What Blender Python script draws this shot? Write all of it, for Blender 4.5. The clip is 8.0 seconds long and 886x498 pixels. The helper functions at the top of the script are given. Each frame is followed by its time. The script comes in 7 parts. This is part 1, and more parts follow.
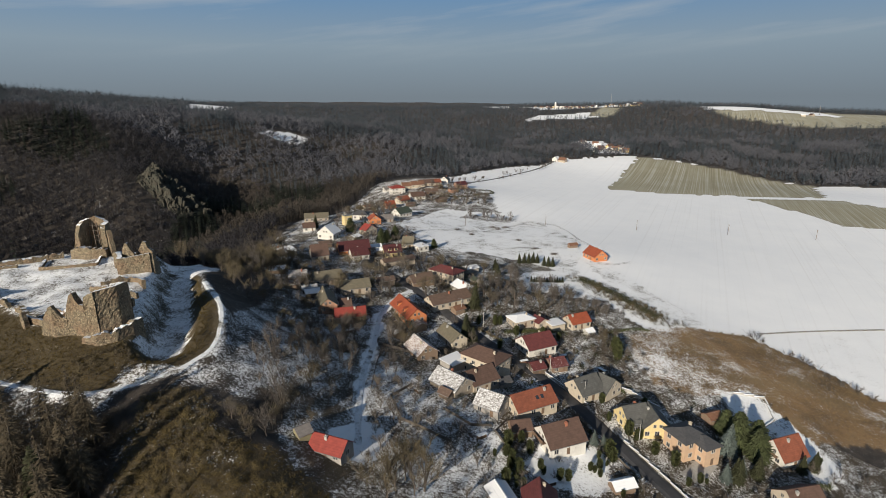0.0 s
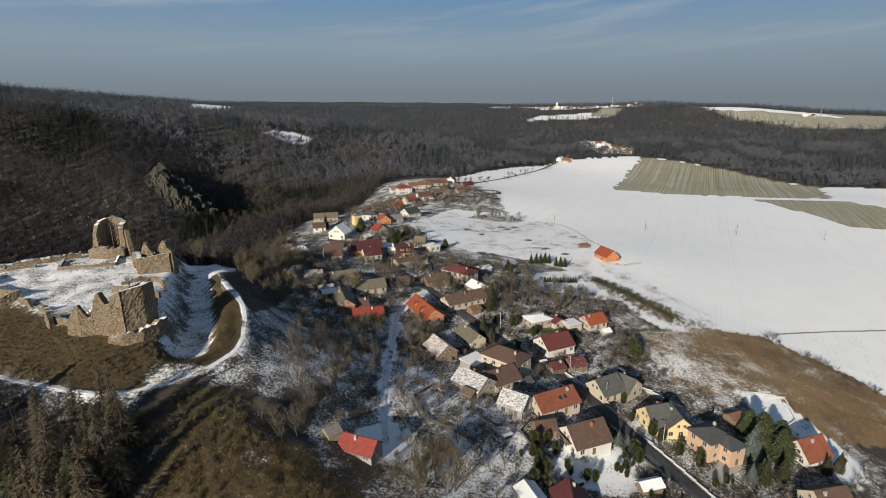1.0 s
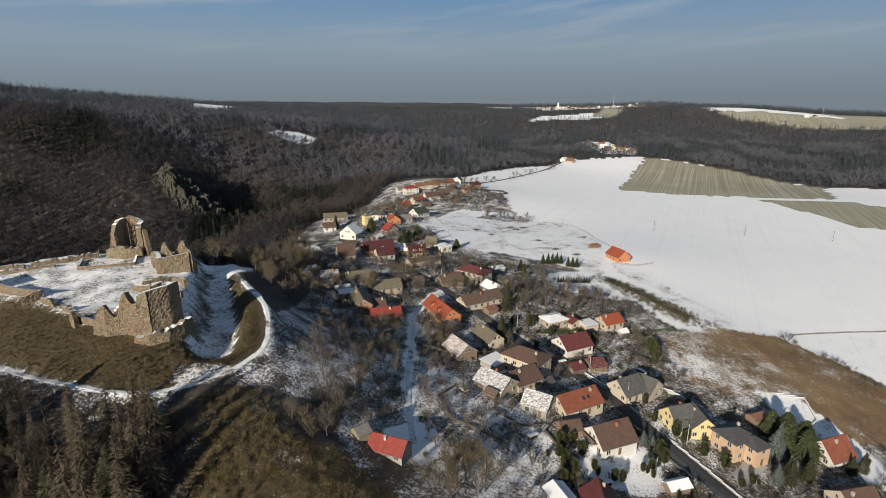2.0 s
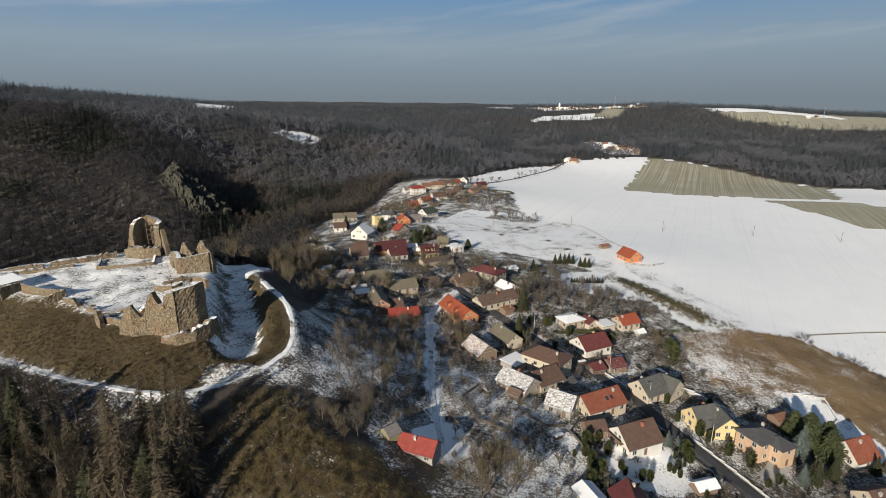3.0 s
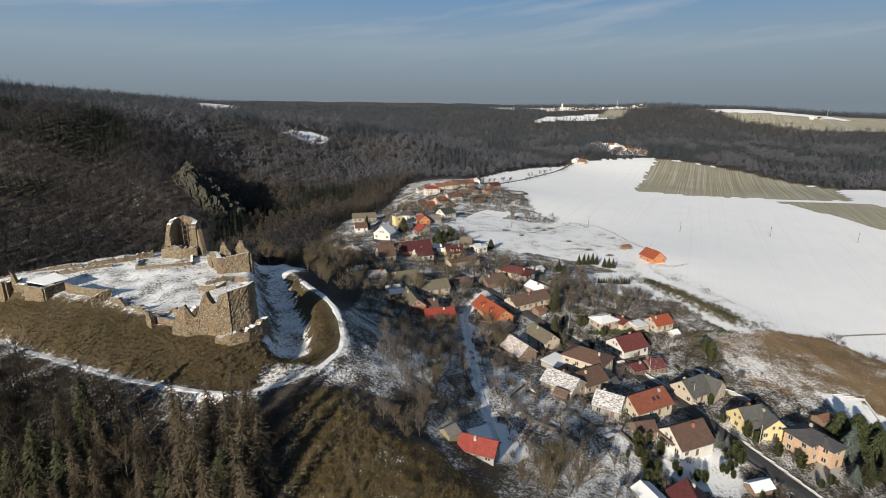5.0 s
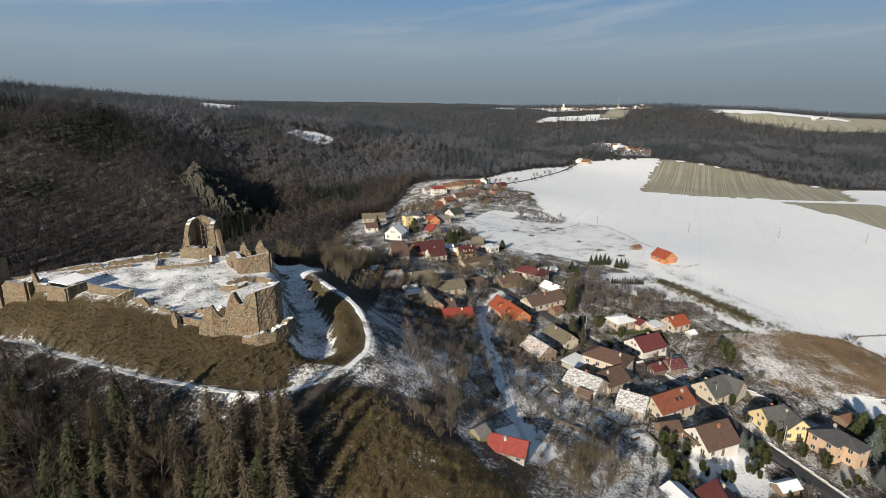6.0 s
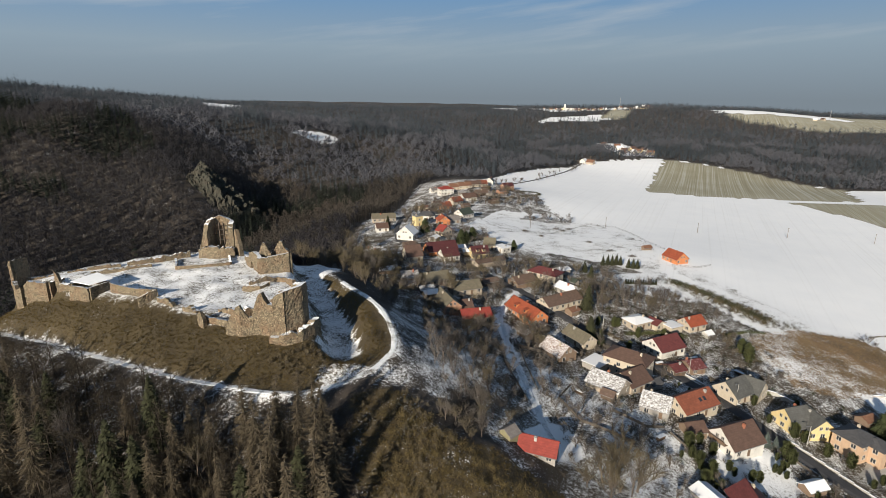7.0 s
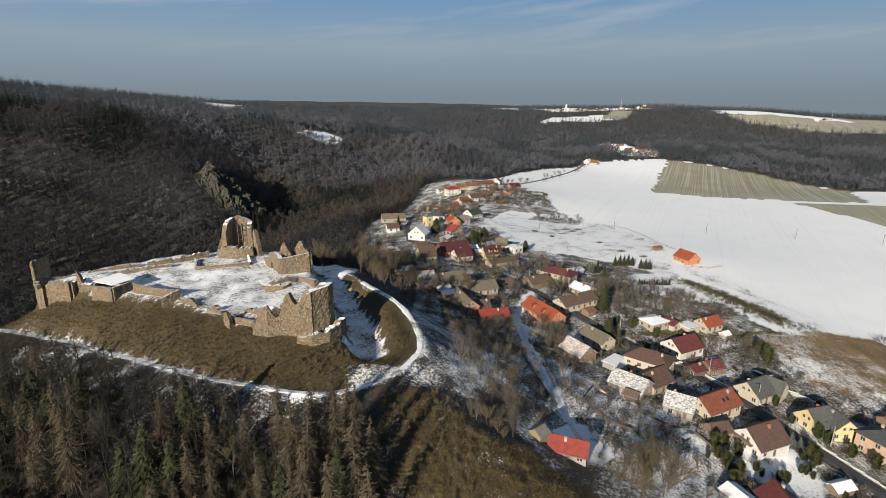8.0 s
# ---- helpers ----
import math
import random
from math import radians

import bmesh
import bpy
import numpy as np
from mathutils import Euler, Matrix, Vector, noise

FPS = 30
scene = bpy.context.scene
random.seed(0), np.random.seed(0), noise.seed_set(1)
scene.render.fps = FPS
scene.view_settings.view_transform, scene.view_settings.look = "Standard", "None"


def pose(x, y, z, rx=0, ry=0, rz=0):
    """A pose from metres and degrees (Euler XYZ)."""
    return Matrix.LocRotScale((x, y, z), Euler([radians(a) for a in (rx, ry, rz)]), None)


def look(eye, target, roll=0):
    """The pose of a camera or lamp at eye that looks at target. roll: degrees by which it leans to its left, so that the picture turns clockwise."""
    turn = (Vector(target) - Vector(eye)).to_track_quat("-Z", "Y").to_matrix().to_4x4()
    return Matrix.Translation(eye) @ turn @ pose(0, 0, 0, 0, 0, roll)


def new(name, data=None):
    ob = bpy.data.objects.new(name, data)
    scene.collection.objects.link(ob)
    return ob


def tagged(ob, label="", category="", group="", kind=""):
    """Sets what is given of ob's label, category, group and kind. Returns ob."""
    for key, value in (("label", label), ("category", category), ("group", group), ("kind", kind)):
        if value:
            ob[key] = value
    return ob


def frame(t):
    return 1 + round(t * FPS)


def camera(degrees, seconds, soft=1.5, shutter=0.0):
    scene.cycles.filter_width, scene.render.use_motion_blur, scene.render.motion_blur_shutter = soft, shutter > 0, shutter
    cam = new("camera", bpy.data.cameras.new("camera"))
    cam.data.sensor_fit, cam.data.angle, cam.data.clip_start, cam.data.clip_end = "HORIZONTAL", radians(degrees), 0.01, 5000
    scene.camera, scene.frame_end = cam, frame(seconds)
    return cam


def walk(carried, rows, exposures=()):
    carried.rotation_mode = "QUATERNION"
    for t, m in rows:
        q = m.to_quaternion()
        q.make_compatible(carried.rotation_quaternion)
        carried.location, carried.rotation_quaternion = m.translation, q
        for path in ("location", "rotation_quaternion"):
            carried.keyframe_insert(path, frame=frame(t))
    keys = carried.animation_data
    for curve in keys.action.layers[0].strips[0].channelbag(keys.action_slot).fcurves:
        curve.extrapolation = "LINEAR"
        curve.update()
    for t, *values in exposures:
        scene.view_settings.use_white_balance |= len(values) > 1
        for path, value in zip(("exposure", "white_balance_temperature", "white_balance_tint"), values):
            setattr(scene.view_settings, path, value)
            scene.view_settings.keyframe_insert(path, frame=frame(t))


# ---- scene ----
cam = camera(80.3, 8.0, 0.62)
PATH = [
    (0, (0.28, 0.02, 99.97), (0.079, -16.100, -0.247)),
    (0.5, (-3.43, 0.02, 99.98), (0.042, -16.094, -0.202)),
    (1, (-7.15, 0.02, 99.99), (0.005, -16.088, -0.157)),
    (1.5, (-10.87, 0.02, 100.00), (-0.031, -16.082, -0.113)),
    (3, (-22.09, -0.02, 100.06), (-0.140, -16.066, 0.015)),
    (3.5, (-25.84, -0.04, 100.09), (-0.175, -16.061, 0.056)),
    (4, (-29.60, -0.06, 100.12), (-0.211, -16.056, 0.096)),
    (4.5, (-33.37, -0.09, 100.16), (-0.246, -16.051, 0.136)),
    (6, (-44.71, -0.21, 100.28), (-0.351, -16.036, 0.251)),
    (6.5, (-48.50, -0.26, 100.33), (-0.385, -16.031, 0.288)),
    (7, (-52.30, -0.31, 100.38), (-0.419, -16.027, 0.324)),
    (7.5, (-56.11, -0.37, 100.43), (-0.453, -16.022, 0.359)),
    (8, (-59.93, -0.43, 100.49), (-0.487, -16.018, 0.394)),
]
walk(cam, [(t, pose(*eye, 90 + pitch, 0, yaw) @ pose(0, 0, 0, 0, 0, roll)) for t, eye, (yaw, pitch, roll) in PATH],
     ((0.0, 0.24, 6850, 10), (2.0, 0.30, 6850, 10), (4.0, 0.38, 6850, 10), (6.5, 0.42, 6850, 10), (8.0, 0.44, 6850, 10)))

# ---- light ----
SUN_FROM = Vector((-0.46, -0.89, 0.0)).normalized()
SUN_HEIGHT = radians(19)
world = bpy.data.worlds.new("world")
scene.world = world
world.use_nodes = True
wn, wl = world.node_tree.nodes, world.node_tree.links
wn.clear()
w_out, w_bg, w_sky = wn.new("ShaderNodeOutputWorld"), wn.new("ShaderNodeBackground"), wn.new("ShaderNodeTexSky")
w_sky.sky_type = "NISHITA"
w_sky.sun_disc = False
w_sky.sun_elevation = SUN_HEIGHT
w_sky.sun_rotation = math.atan2(SUN_FROM.x, SUN_FROM.y)
w_sky.altitude, w_sky.air_density, w_sky.dust_density, w_sky.ozone_density = 400, 1.2, 0.2, 3.0
w_bg.inputs["Strength"].default_value = 0.05
# thin drawn-out cirrus over the blue
w_tc, w_map, w_noise, w_ramp, w_mix = (wn.new("ShaderNodeTexCoord"), wn.new("ShaderNodeMapping"), wn.new("ShaderNodeTexNoise"),
                                       wn.new("ShaderNodeValToRGB"), wn.new("ShaderNodeMix"))
w_map.inputs["Scale"].default_value = (1.3, 1.3, 13.0)
w_turn = wn.new("ShaderNodeMapping")
w_turn.inputs["Rotation"].default_value = (0.0, radians(7), 0.0)
w_noise.inputs["Scale"].default_value = 1.6
w_noise.inputs["Detail"].default_value = 6
w_noise.inputs["Roughness"].default_value = 0.55
w_ramp.color_ramp.elements[0].position, w_ramp.color_ramp.elements[1].position = 0.50, 0.74
w_ramp.color_ramp.elements[0].color, w_ramp.color_ramp.elements[1].color = (0, 0, 0, 1), (0.7, 0.7, 0.7, 1)
w_mix.data_type = "RGBA"
w_mix.inputs["B"].default_value = (6.6, 7.5, 8.4, 1)
wl.new(w_tc.outputs["Generated"], w_turn.inputs["Vector"])
wl.new(w_turn.outputs["Vector"], w_map.inputs["Vector"])
wl.new(w_map.outputs["Vector"], w_noise.inputs["Vector"])
wl.new(w_noise.outputs["Fac"], w_ramp.inputs["Fac"])
w_sepc, w_rise, w_thin = wn.new("ShaderNodeSeparateXYZ"), wn.new("ShaderNodeMapRange"), wn.new("ShaderNodeMath")
w_rise.interpolation_type = "SMOOTHSTEP"
w_rise.inputs["From Min"].default_value, w_rise.inputs["From Max"].default_value = 0.045, 0.125
w_thin.operation = "MULTIPLY"
wl.new(w_tc.outputs["Generated"], w_sepc.inputs[0])
wl.new(w_sepc.outputs["Z"], w_rise.inputs["Value"])
wl.new(w_ramp.outputs["Color"], w_thin.inputs[0])
wl.new(w_rise.outputs["Result"], w_thin.inputs[1])
wl.new(w_thin.outputs[0], w_mix.inputs["Factor"])
# grey winter haze over the horizon, clearing to blue upwards
w_sep, w_haze, w_fade, w_mix2 = wn.new("ShaderNodeSeparateXYZ"), wn.new("ShaderNodeValToRGB"), wn.new("ShaderNodeMapRange"), wn.new("ShaderNodeMix")
w_haze.color_ramp.elements.new(0.45)
for k, (p, c) in enumerate(((0.0, (0.295, 0.372, 0.45, 1)), (0.45, (0.39, 0.53, 0.67, 1)), (1.0, (0.185, 0.43, 0.79, 1)))):
    w_haze.color_ramp.elements[k].position = p
    w_haze.color_ramp.elements[k].color = c
w_scale = wn.new("ShaderNodeMath")
w_scale.operation = "MULTIPLY"
w_scale.inputs[1].default_value = 5.2
w_up = wn.new("ShaderNodeMix")
w_up.data_type, w_up.blend_type = "RGBA", "MULTIPLY"
w_up.inputs["Factor"].default_value = 1.0
w_up.inputs["B"].default_value = (10, 10, 10, 1)
w_fade.inputs["From Min"].default_value, w_fade.inputs["From Max"].default_value = 0.18, 0.55
w_fade.inputs["To Min"].default_value, w_fade.inputs["To Max"].default_value = 1.0, 0.0
w_mix2.data_type = "RGBA"
wl.new(w_tc.outputs["Generated"], w_sep.inputs[0])
wl.new(w_sep.outputs["Z"], w_scale.inputs[0])
wl.new(w_scale.outputs[0], w_haze.inputs["Fac"])
wl.new(w_haze.outputs["Color"], w_up.inputs["A"])
wl.new(w_sep.outputs["Z"], w_fade.inputs["Value"])
wl.new(w_fade.outputs["Result"], w_mix2.inputs["Factor"])
wl.new(w_sky.outputs["Color"], w_mix2.inputs["A"])
wl.new(w_up.outputs["Result"], w_mix2.inputs["B"])
wl.new(w_mix2.outputs["Result"], w_mix.inputs["A"])
wl.new(w_mix.outputs["Result"], w_bg.inputs["Color"])
wl.new(w_bg.outputs["Background"], w_out.inputs["Surface"])
sun = new("sun", bpy.data.lights.new("sun", "SUN"))
sun.data.energy, sun.data.angle, sun.data.color = 5.0, radians(0.6), (1.0, 0.925, 0.80)
sun.matrix_world = look(SUN_FROM * math.cos(SUN_HEIGHT) * 100 + Vector((0, 0, 100 * math.sin(SUN_HEIGHT))), (0, 0, 0))


# ---- materials ----
def nodes_of(name):
    m = bpy.data.materials.new(name)
    m.use_nodes = True
    n, l = m.node_tree.nodes, m.node_tree.links
    return m, n, l, n["Principled BSDF"]


def noise_node(n, l, scale, detail=4, rough=0.55, coord="Object", stretch=None):
    tc, mp, nz = n.new("ShaderNodeTexCoord"), n.new("ShaderNodeMapping"), n.new("ShaderNodeTexNoise")
    if stretch:
        mp.inputs["Scale"].default_value = stretch
    nz.inputs["Scale"].default_value, nz.inputs["Detail"].default_value, nz.inputs["Roughness"].default_value = scale, detail, rough
    l.new(tc.outputs[coord], mp.inputs["Vector"])
    l.new(mp.outputs["Vector"], nz.inputs["Vector"])
    return nz.outputs["Fac"]


def ramp(n, l, fac, stops):
    r = n.new("ShaderNodeValToRGB")
    while len(r.color_ramp.elements) < len(stops):
        r.color_ramp.elements.new(0.5)
    for e, (p, c) in zip(r.color_ramp.elements, stops):
        e.position, e.color = p, (*c, 1) if len(c) == 3 else c
    l.new(fac, r.inputs["Fac"])
    return r.outputs["Color"]


def mix(n, l, fac, a, b, mode="MIX"):
    m = n.new("ShaderNodeMix")
    m.data_type, m.blend_type = "RGBA", mode
    for key, v in (("Factor", fac), ("A", a), ("B", b)):
        if isinstance(v, bpy.types.NodeSocket):
            l.new(v, m.inputs[key])
        elif key == "Factor":
            m.inputs[key].default_value = v
        else:
            m.inputs[key].default_value = (*v, 1)
    return m.outputs["Result"]


def maths(n, l, op, a, b=0.0, c=0.0):
    m = n.new("ShaderNodeMath")
    m.operation = op
    for k, v in enumerate((a, b, c)):
        if isinstance(v, bpy.types.NodeSocket):
            l.new(v, m.inputs[k])
        else:
            m.inputs[k].default_value = v
    return m.outputs[0]


def bump(n, l, bsdf, h, strength, dist):
    b = n.new("ShaderNodeBump")
    b.inputs["Strength"].default_value, b.inputs["Distance"].default_value = strength, dist
    l.new(h, b.inputs["Height"])
    l.new(b.outputs["Normal"], bsdf.inputs["Normal"])


SNOW = (0.86, 0.88, 0.91)


def plain(name, c, rough=0.8, scale=1.5, vary=0.25, metal=0.0, fine=12.0):
    """A painted or weathered surface with stains at two scales."""
    m, n, l, b = nodes_of(name)
    lo, hi = tuple(v * (1 - vary) for v in c), tuple(min(1, v * (1 + vary * 0.6)) for v in c)
    big = ramp(n, l, noise_node(n, l, scale), [(0.3, lo), (0.7, hi)])
    col = mix(n, l, 0.25, big, ramp(n, l, noise_node(n, l, fine, 3), [(0.3, lo), (0.7, hi)]))
    l.new(col, b.inputs["Base Color"])
    b.inputs["Roughness"].default_value, b.inputs["Metallic"].default_value = rough, metal
    bump(n, l, b, noise_node(n, l, fine, 3), 0.3, 0.02)
    return m


def roofing(name, c, snow=0.0, rough=0.75):
    """Rows of tiles across the slope, weathered, with lying snow over part of it."""
    m, n, l, b = nodes_of(name)
    lo, hi = tuple(v * 0.6 for v in c), tuple(min(1, v * 1.25) for v in c)
    base = ramp(n, l, noise_node(n, l, 0.9, 5), [(0.3, lo), (0.72, hi)])
    base = mix(n, l, 0.35, base, ramp(n, l, noise_node(n, l, 5.0, 2, stretch=(1, 1, 3)), [(0.35, lo), (0.65, hi)]))
    tc, wv = n.new("ShaderNodeTexCoord"), n.new("ShaderNodeTexWave")
    wv.wave_type, wv.bands_direction, wv.wave_profile = "BANDS", "Z", "SAW"
    wv.inputs["Scale"].default_value, wv.inputs["Distortion"].default_value = 0.8, 0.6
    l.new(tc.outputs["Object"], wv.inputs["Vector"])
    base = mix(n, l, maths(n, l, "MULTIPLY", wv.outputs["Fac"], 0.35), base, lo)
    if snow:
        patch = maths(n, l, "ADD", noise_node(n, l, 1.8, 8, 0.75), maths(n, l, "MULTIPLY", wv.outputs["Fac"], -0.04))
        cut = 0.68 - 0.62 * snow * snow - 0.12 * snow
        mask = ramp(n, l, patch, [(cut, (0, 0, 0)), (cut + 0.2, (1, 1, 1))])
        base = mix(n, l, maths(n, l, "MULTIPLY", mask, 0.85), base, SNOW)
    l.new(base, b.inputs["Base Color"])
    b.inputs["Roughness"].default_value = rough
    bump(n, l, b, wv.outputs["Fac"], 0.5, 0.05)
    return m


def render_wall(name, c, vary=0.12):
    """Rendered wall: fine grain, rain streaks, damp near patches of old repair."""
    m, n, l, b = nodes_of(name)
    lo, hi = tuple(v * (1 - vary) for v in c), tuple(min(1, v * 1.05) for v in c)
    col = ramp(n, l, noise_node(n, l, 0.7, 5), [(0.3, lo), (0.7, hi)])
    streak = noise_node(n, l, 2.5, 4, stretch=(1, 1, 0.15))
    col = mix(n, l, maths(n, l, "MULTIPLY", ramp(n, l, streak, [(0.5, (0, 0, 0)), (0.8, (1, 1, 1))]), 0.3), col, tuple(v * 0.55 for v in c))
    l.new(col, b.inputs["Base Color"])
    b.inputs["Roughness"].default_value = 0.9
    bump(n, l, b, noise_node(n, l, 30, 2), 0.2, 0.01)
    return m


WALLS = {"white": (0.58, 0.56, 0.52), "cream": (0.45, 0.39, 0.31), "beige": (0.36, 0.305, 0.245), "grey": (0.30, 0.28, 0.26), "yellow": (0.60, 0.48, 0.25),
         "peach": (0.48, 0.335, 0.23), "apricot": (0.50, 0.185, 0.075), "brick": (0.36, 0.20, 0.135), "brown": (0.20, 0.14, 0.10), "umber": (0.11, 0.08, 0.06), "olive": (0.22, 0.20, 0.12)}
WALLS = {k: render_wall("wall_" + k, v) for k, v in WALLS.items()}
ROOFS = {"brown": (0.115, 0.068, 0.052), "orange": (0.24, 0.075, 0.042), "tangerine": (0.31, 0.072, 0.033), "slate": (0.20, 0.18, 0.17), "grey": (0.10, 0.10, 0.095), "charcoal": (0.075, 0.075, 0.08),
         "darkred": (0.135, 0.035, 0.034), "red": (0.27, 0.045, 0.034), "crimson": (0.08, 0.02, 0.022), "rust": (0.20, 0.10, 0.062), "umber": (0.13, 0.085, 0.065),
         "olive": (0.16, 0.14, 0.10), "green": (0.05, 0.065, 0.05), "snowroof": (0.25, 0.22, 0.2)}
ROOF_MATS = {}


def roof_mat(kind, snow):
    key = (kind, round(snow, 1))
    if key not in ROOF_MATS:
        ROOF_MATS[key] = roofing("roof_%s_%d" % (kind, round(snow * 10)), ROOFS[kind], snow)
    return ROOF_MATS[key]


GLASS = plain("window_glass", (0.035, 0.04, 0.05), 0.12, 3, 0.3)
FRAME_WHITE = plain("window_frame_paint", (0.45, 0.42, 0.375), 0.6)
WOOD = plain("weathered_wood", (0.16, 0.105, 0.07), 0.85, 2.0, 0.35)
FENCE_WOOD = plain("grey_fence_wood", (0.10, 0.085, 0.072), 0.9, 2.0, 0.35)
BRICK_RED = plain("chimney_brick", (0.34, 0.13, 0.08), 0.9, 4.0, 0.3)
CONCRETE = plain("concrete", (0.36, 0.35, 0.33), 0.9, 1.0, 0.2)
ASPHALT = plain("asphalt", (0.05, 0.05, 0.055), 0.85, 0.4, 0.35, 0.0, 6.0)
SNOW_MAT = plain("snow_cover", SNOW, 0.65, 0.8, 0.06, 0.0, 3.0)
BARK = plain("bark", (0.10, 0.082, 0.068), 0.95, 1.5, 0.35)
TWIGS = plain("bare_twigs", (0.122, 0.107, 0.095), 0.95, 0.2, 0.3)
TWIGS_PALE = plain("pale_bare_twigs", (0.145, 0.125, 0.105), 0.95, 0.2, 0.3)
TWIGS_OLIVE = plain("olive_bare_twigs", (0.135, 0.108, 0.063), 0.95, 0.2, 0.3)
NEEDLES = plain("dark_needles", (0.038, 0.041, 0.016), 0.9, 0.6, 0.4)
NEEDLES_BLUE = plain("blue_needles", (0.10, 0.125, 0.115), 0.9, 0.6, 0.3)
NEEDLES_LARCH = plain("larch_twigs", (0.090, 0.070, 0.043), 0.9, 0.6, 0.3)
NEEDLES_PINE = plain("pine_needles", (0.05, 0.062, 0.022), 0.9, 0.6, 0.4)
THUJA = plain("thuja_leaves", (0.07, 0.08, 0.025), 0.9, 0.6, 0.35)
METAL = plain("galvanised_steel", (0.3, 0.3, 0.3), 0.5, 2.0, 0.2, 0.6)


def stone_mat(name, c, snowy=True):
    """Coursed rubble: stones of mixed tone, pale mortar remains, dark gaps, red-brown patches, snow where it can lie."""
    m, n, l, b = nodes_of(name)
    tc, vo, mp = n.new("ShaderNodeTexCoord"), n.new("ShaderNodeTexVoronoi"), n.new("ShaderNodeMapping")
    mp.inputs["Scale"].default_value = (2.3, 2.3, 3.3)
    l.new(tc.outputs["Object"], mp.inputs["Vector"])
    l.new(mp.outputs["Vector"], vo.inputs["Vector"])
    vo.inputs["Scale"].default_value = 1.0
    lo, hi = tuple(v * 0.45 for v in c), tuple(v * 1.65 for v in c)
    stones = n.new("ShaderNodeSeparateColor")
    l.new(vo.outputs["Color"], stones.inputs[0])
    col = ramp(n, l, stones.outputs[0], [(0.0, lo), (0.75, c), (1.0, hi)])
    col = mix(n, l, 0.38, col, ramp(n, l, noise_node(n, l, 0.6, 8, 0.75), [(0.34, lo), (0.66, hi)]))
    red = ramp(n, l, noise_node(n, l, 0.22, 4, 0.65), [(0.46, (0, 0, 0)), (0.62, (1, 1, 1))])
    col = mix(n, l, maths(n, l, "MULTIPLY", red, 0.55), col, (c[0] * 1.15, c[1] * 0.86, c[2] * 0.78))
    gaps = ramp(n, l, noise_node(n, l, 1.7, 6, 0.75), [(0.53, (0, 0, 0)), (0.60, (1, 1, 1))])
    col = mix(n, l, maths(n, l, "MULTIPLY", gaps, 0.85), col, tuple(v * 0.22 for v in c))
    pale = ramp(n, l, noise_node(n, l, 2.3, 3, 0.6), [(0.57, (0, 0, 0)), (0.63, (1, 1, 1))])
    col = mix(n, l, maths(n, l, "MULTIPLY", pale, 0.75), col, tuple(min(1, v * 2.3) for v in c))
    if snowy:
        geo, sep = n.new("ShaderNodeNewGeometry"), n.new("ShaderNodeSeparateXYZ")
        l.new(geo.outputs["Normal"], sep.inputs[0])
        lying = maths(n, l, "ADD", sep.outputs["Z"], maths(n, l, "MULTIPLY", noise_node(n, l, 1.5, 6, 0.7), 0.9))
        col = mix(n, l, ramp(n, l, maths(n, l, "MULTIPLY", lying, 0.5), [(0.595, (0, 0, 0)), (0.65, (1, 1, 1))]), col, SNOW)
    l.new(col, b.inputs["Base Color"])
    b.inputs["Roughness"].default_value = 0.95
    bump(n, l, b, maths(n, l, "ADD", vo.outputs["Distance"], noise_node(n, l, 3, 6, 0.7)), 0.8, 0.09)
    return m


RUIN = stone_mat("ruin_stone", (0.168, 0.136, 0.092))
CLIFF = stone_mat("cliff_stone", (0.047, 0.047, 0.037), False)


# ---- ground ----
# spot heights of the hills: x, y, z
KNOLL = [(-150, 165, 38), (-120, 150, 38), (-110, 185, 37), (-145, 195, 39), (-190, 172, 34), (-105, 133, 37), (-130, 142, 37), (-165, 155, 36),
         (-105, 116, 31), (-131, 124, 31), (-160, 140, 28), (-185, 150, 26), (-84, 116, 30), (-70, 125, 31), (-64, 134, 32), (-76, 165, 35), (-99, 203, 34),
         (-52, 98, 26), (-38, 94, 22), (-60, 108, 28), (-89, 93, 22), (-123, 93, 23), (-90, 74, 13), (-60, 75, 15), (-51, 136, 25), (-61, 181, 20),
         (-130, 235, 18), (-200, 215, 10), (-170, 110, 18), (-230, 160, 14)]
VILLAGE = [(-25, 127, 15), (-18, 108, 13.5), (-28, 113, 15.5), (-35, 145, 18), (-10, 136, 12), (2, 134, 9.5), (5, 120, 7.5), (6, 105, 7), (37, 115, 1.5), (62, 120, -1), (100, 130, -4), (28, 132, 5.5),
           (12, 155, 8), (35, 190, 4.5), (1, 188, 7), (-28, 191, 11.5), (-37, 221, 15), (18, 220, 9), (60, 209, 4), (95, 180, 2.5), (127, 171, -4), (128, 146, -8), (139, 210, -3),
           (84, 225, 4), (-54, 255, 15), (-85, 272, 18), (-6, 312, 10), (48, 299, 5), (104, 319, 4), (47, 417, 2), (-77, 326, 14), (-122, 378, 9), (-48, 505, 6)]
COUNTRY = [(27, 592, 6), (168, 803, -5), (324, 872, 1), (462, 743, -20), (456, 612, -15), (250, 350, -8), (-20, 568, 14), (-279, 524, 12), (-224, 487, -28), (-285, 420, -22), (-180, 330, -18),
           (-406, 487, 24), (-385, 534, 44), (-340, 617, 56), (-425, 558, 70), (-232, 601, -10), (-166, 781, 16), (-224, 790, 44), (-100, 824, 30), (41, 963, 4), (256, 1241, 6),
           (428, 1059, 4), (237, 1024, 4), (458, 2260, 58), (-614, 1599, 56), (-957, 1551, 106), (1110, 1804, 57), (902, 1786, 52), (-600, 300, 10), (0, 2600, 48)]
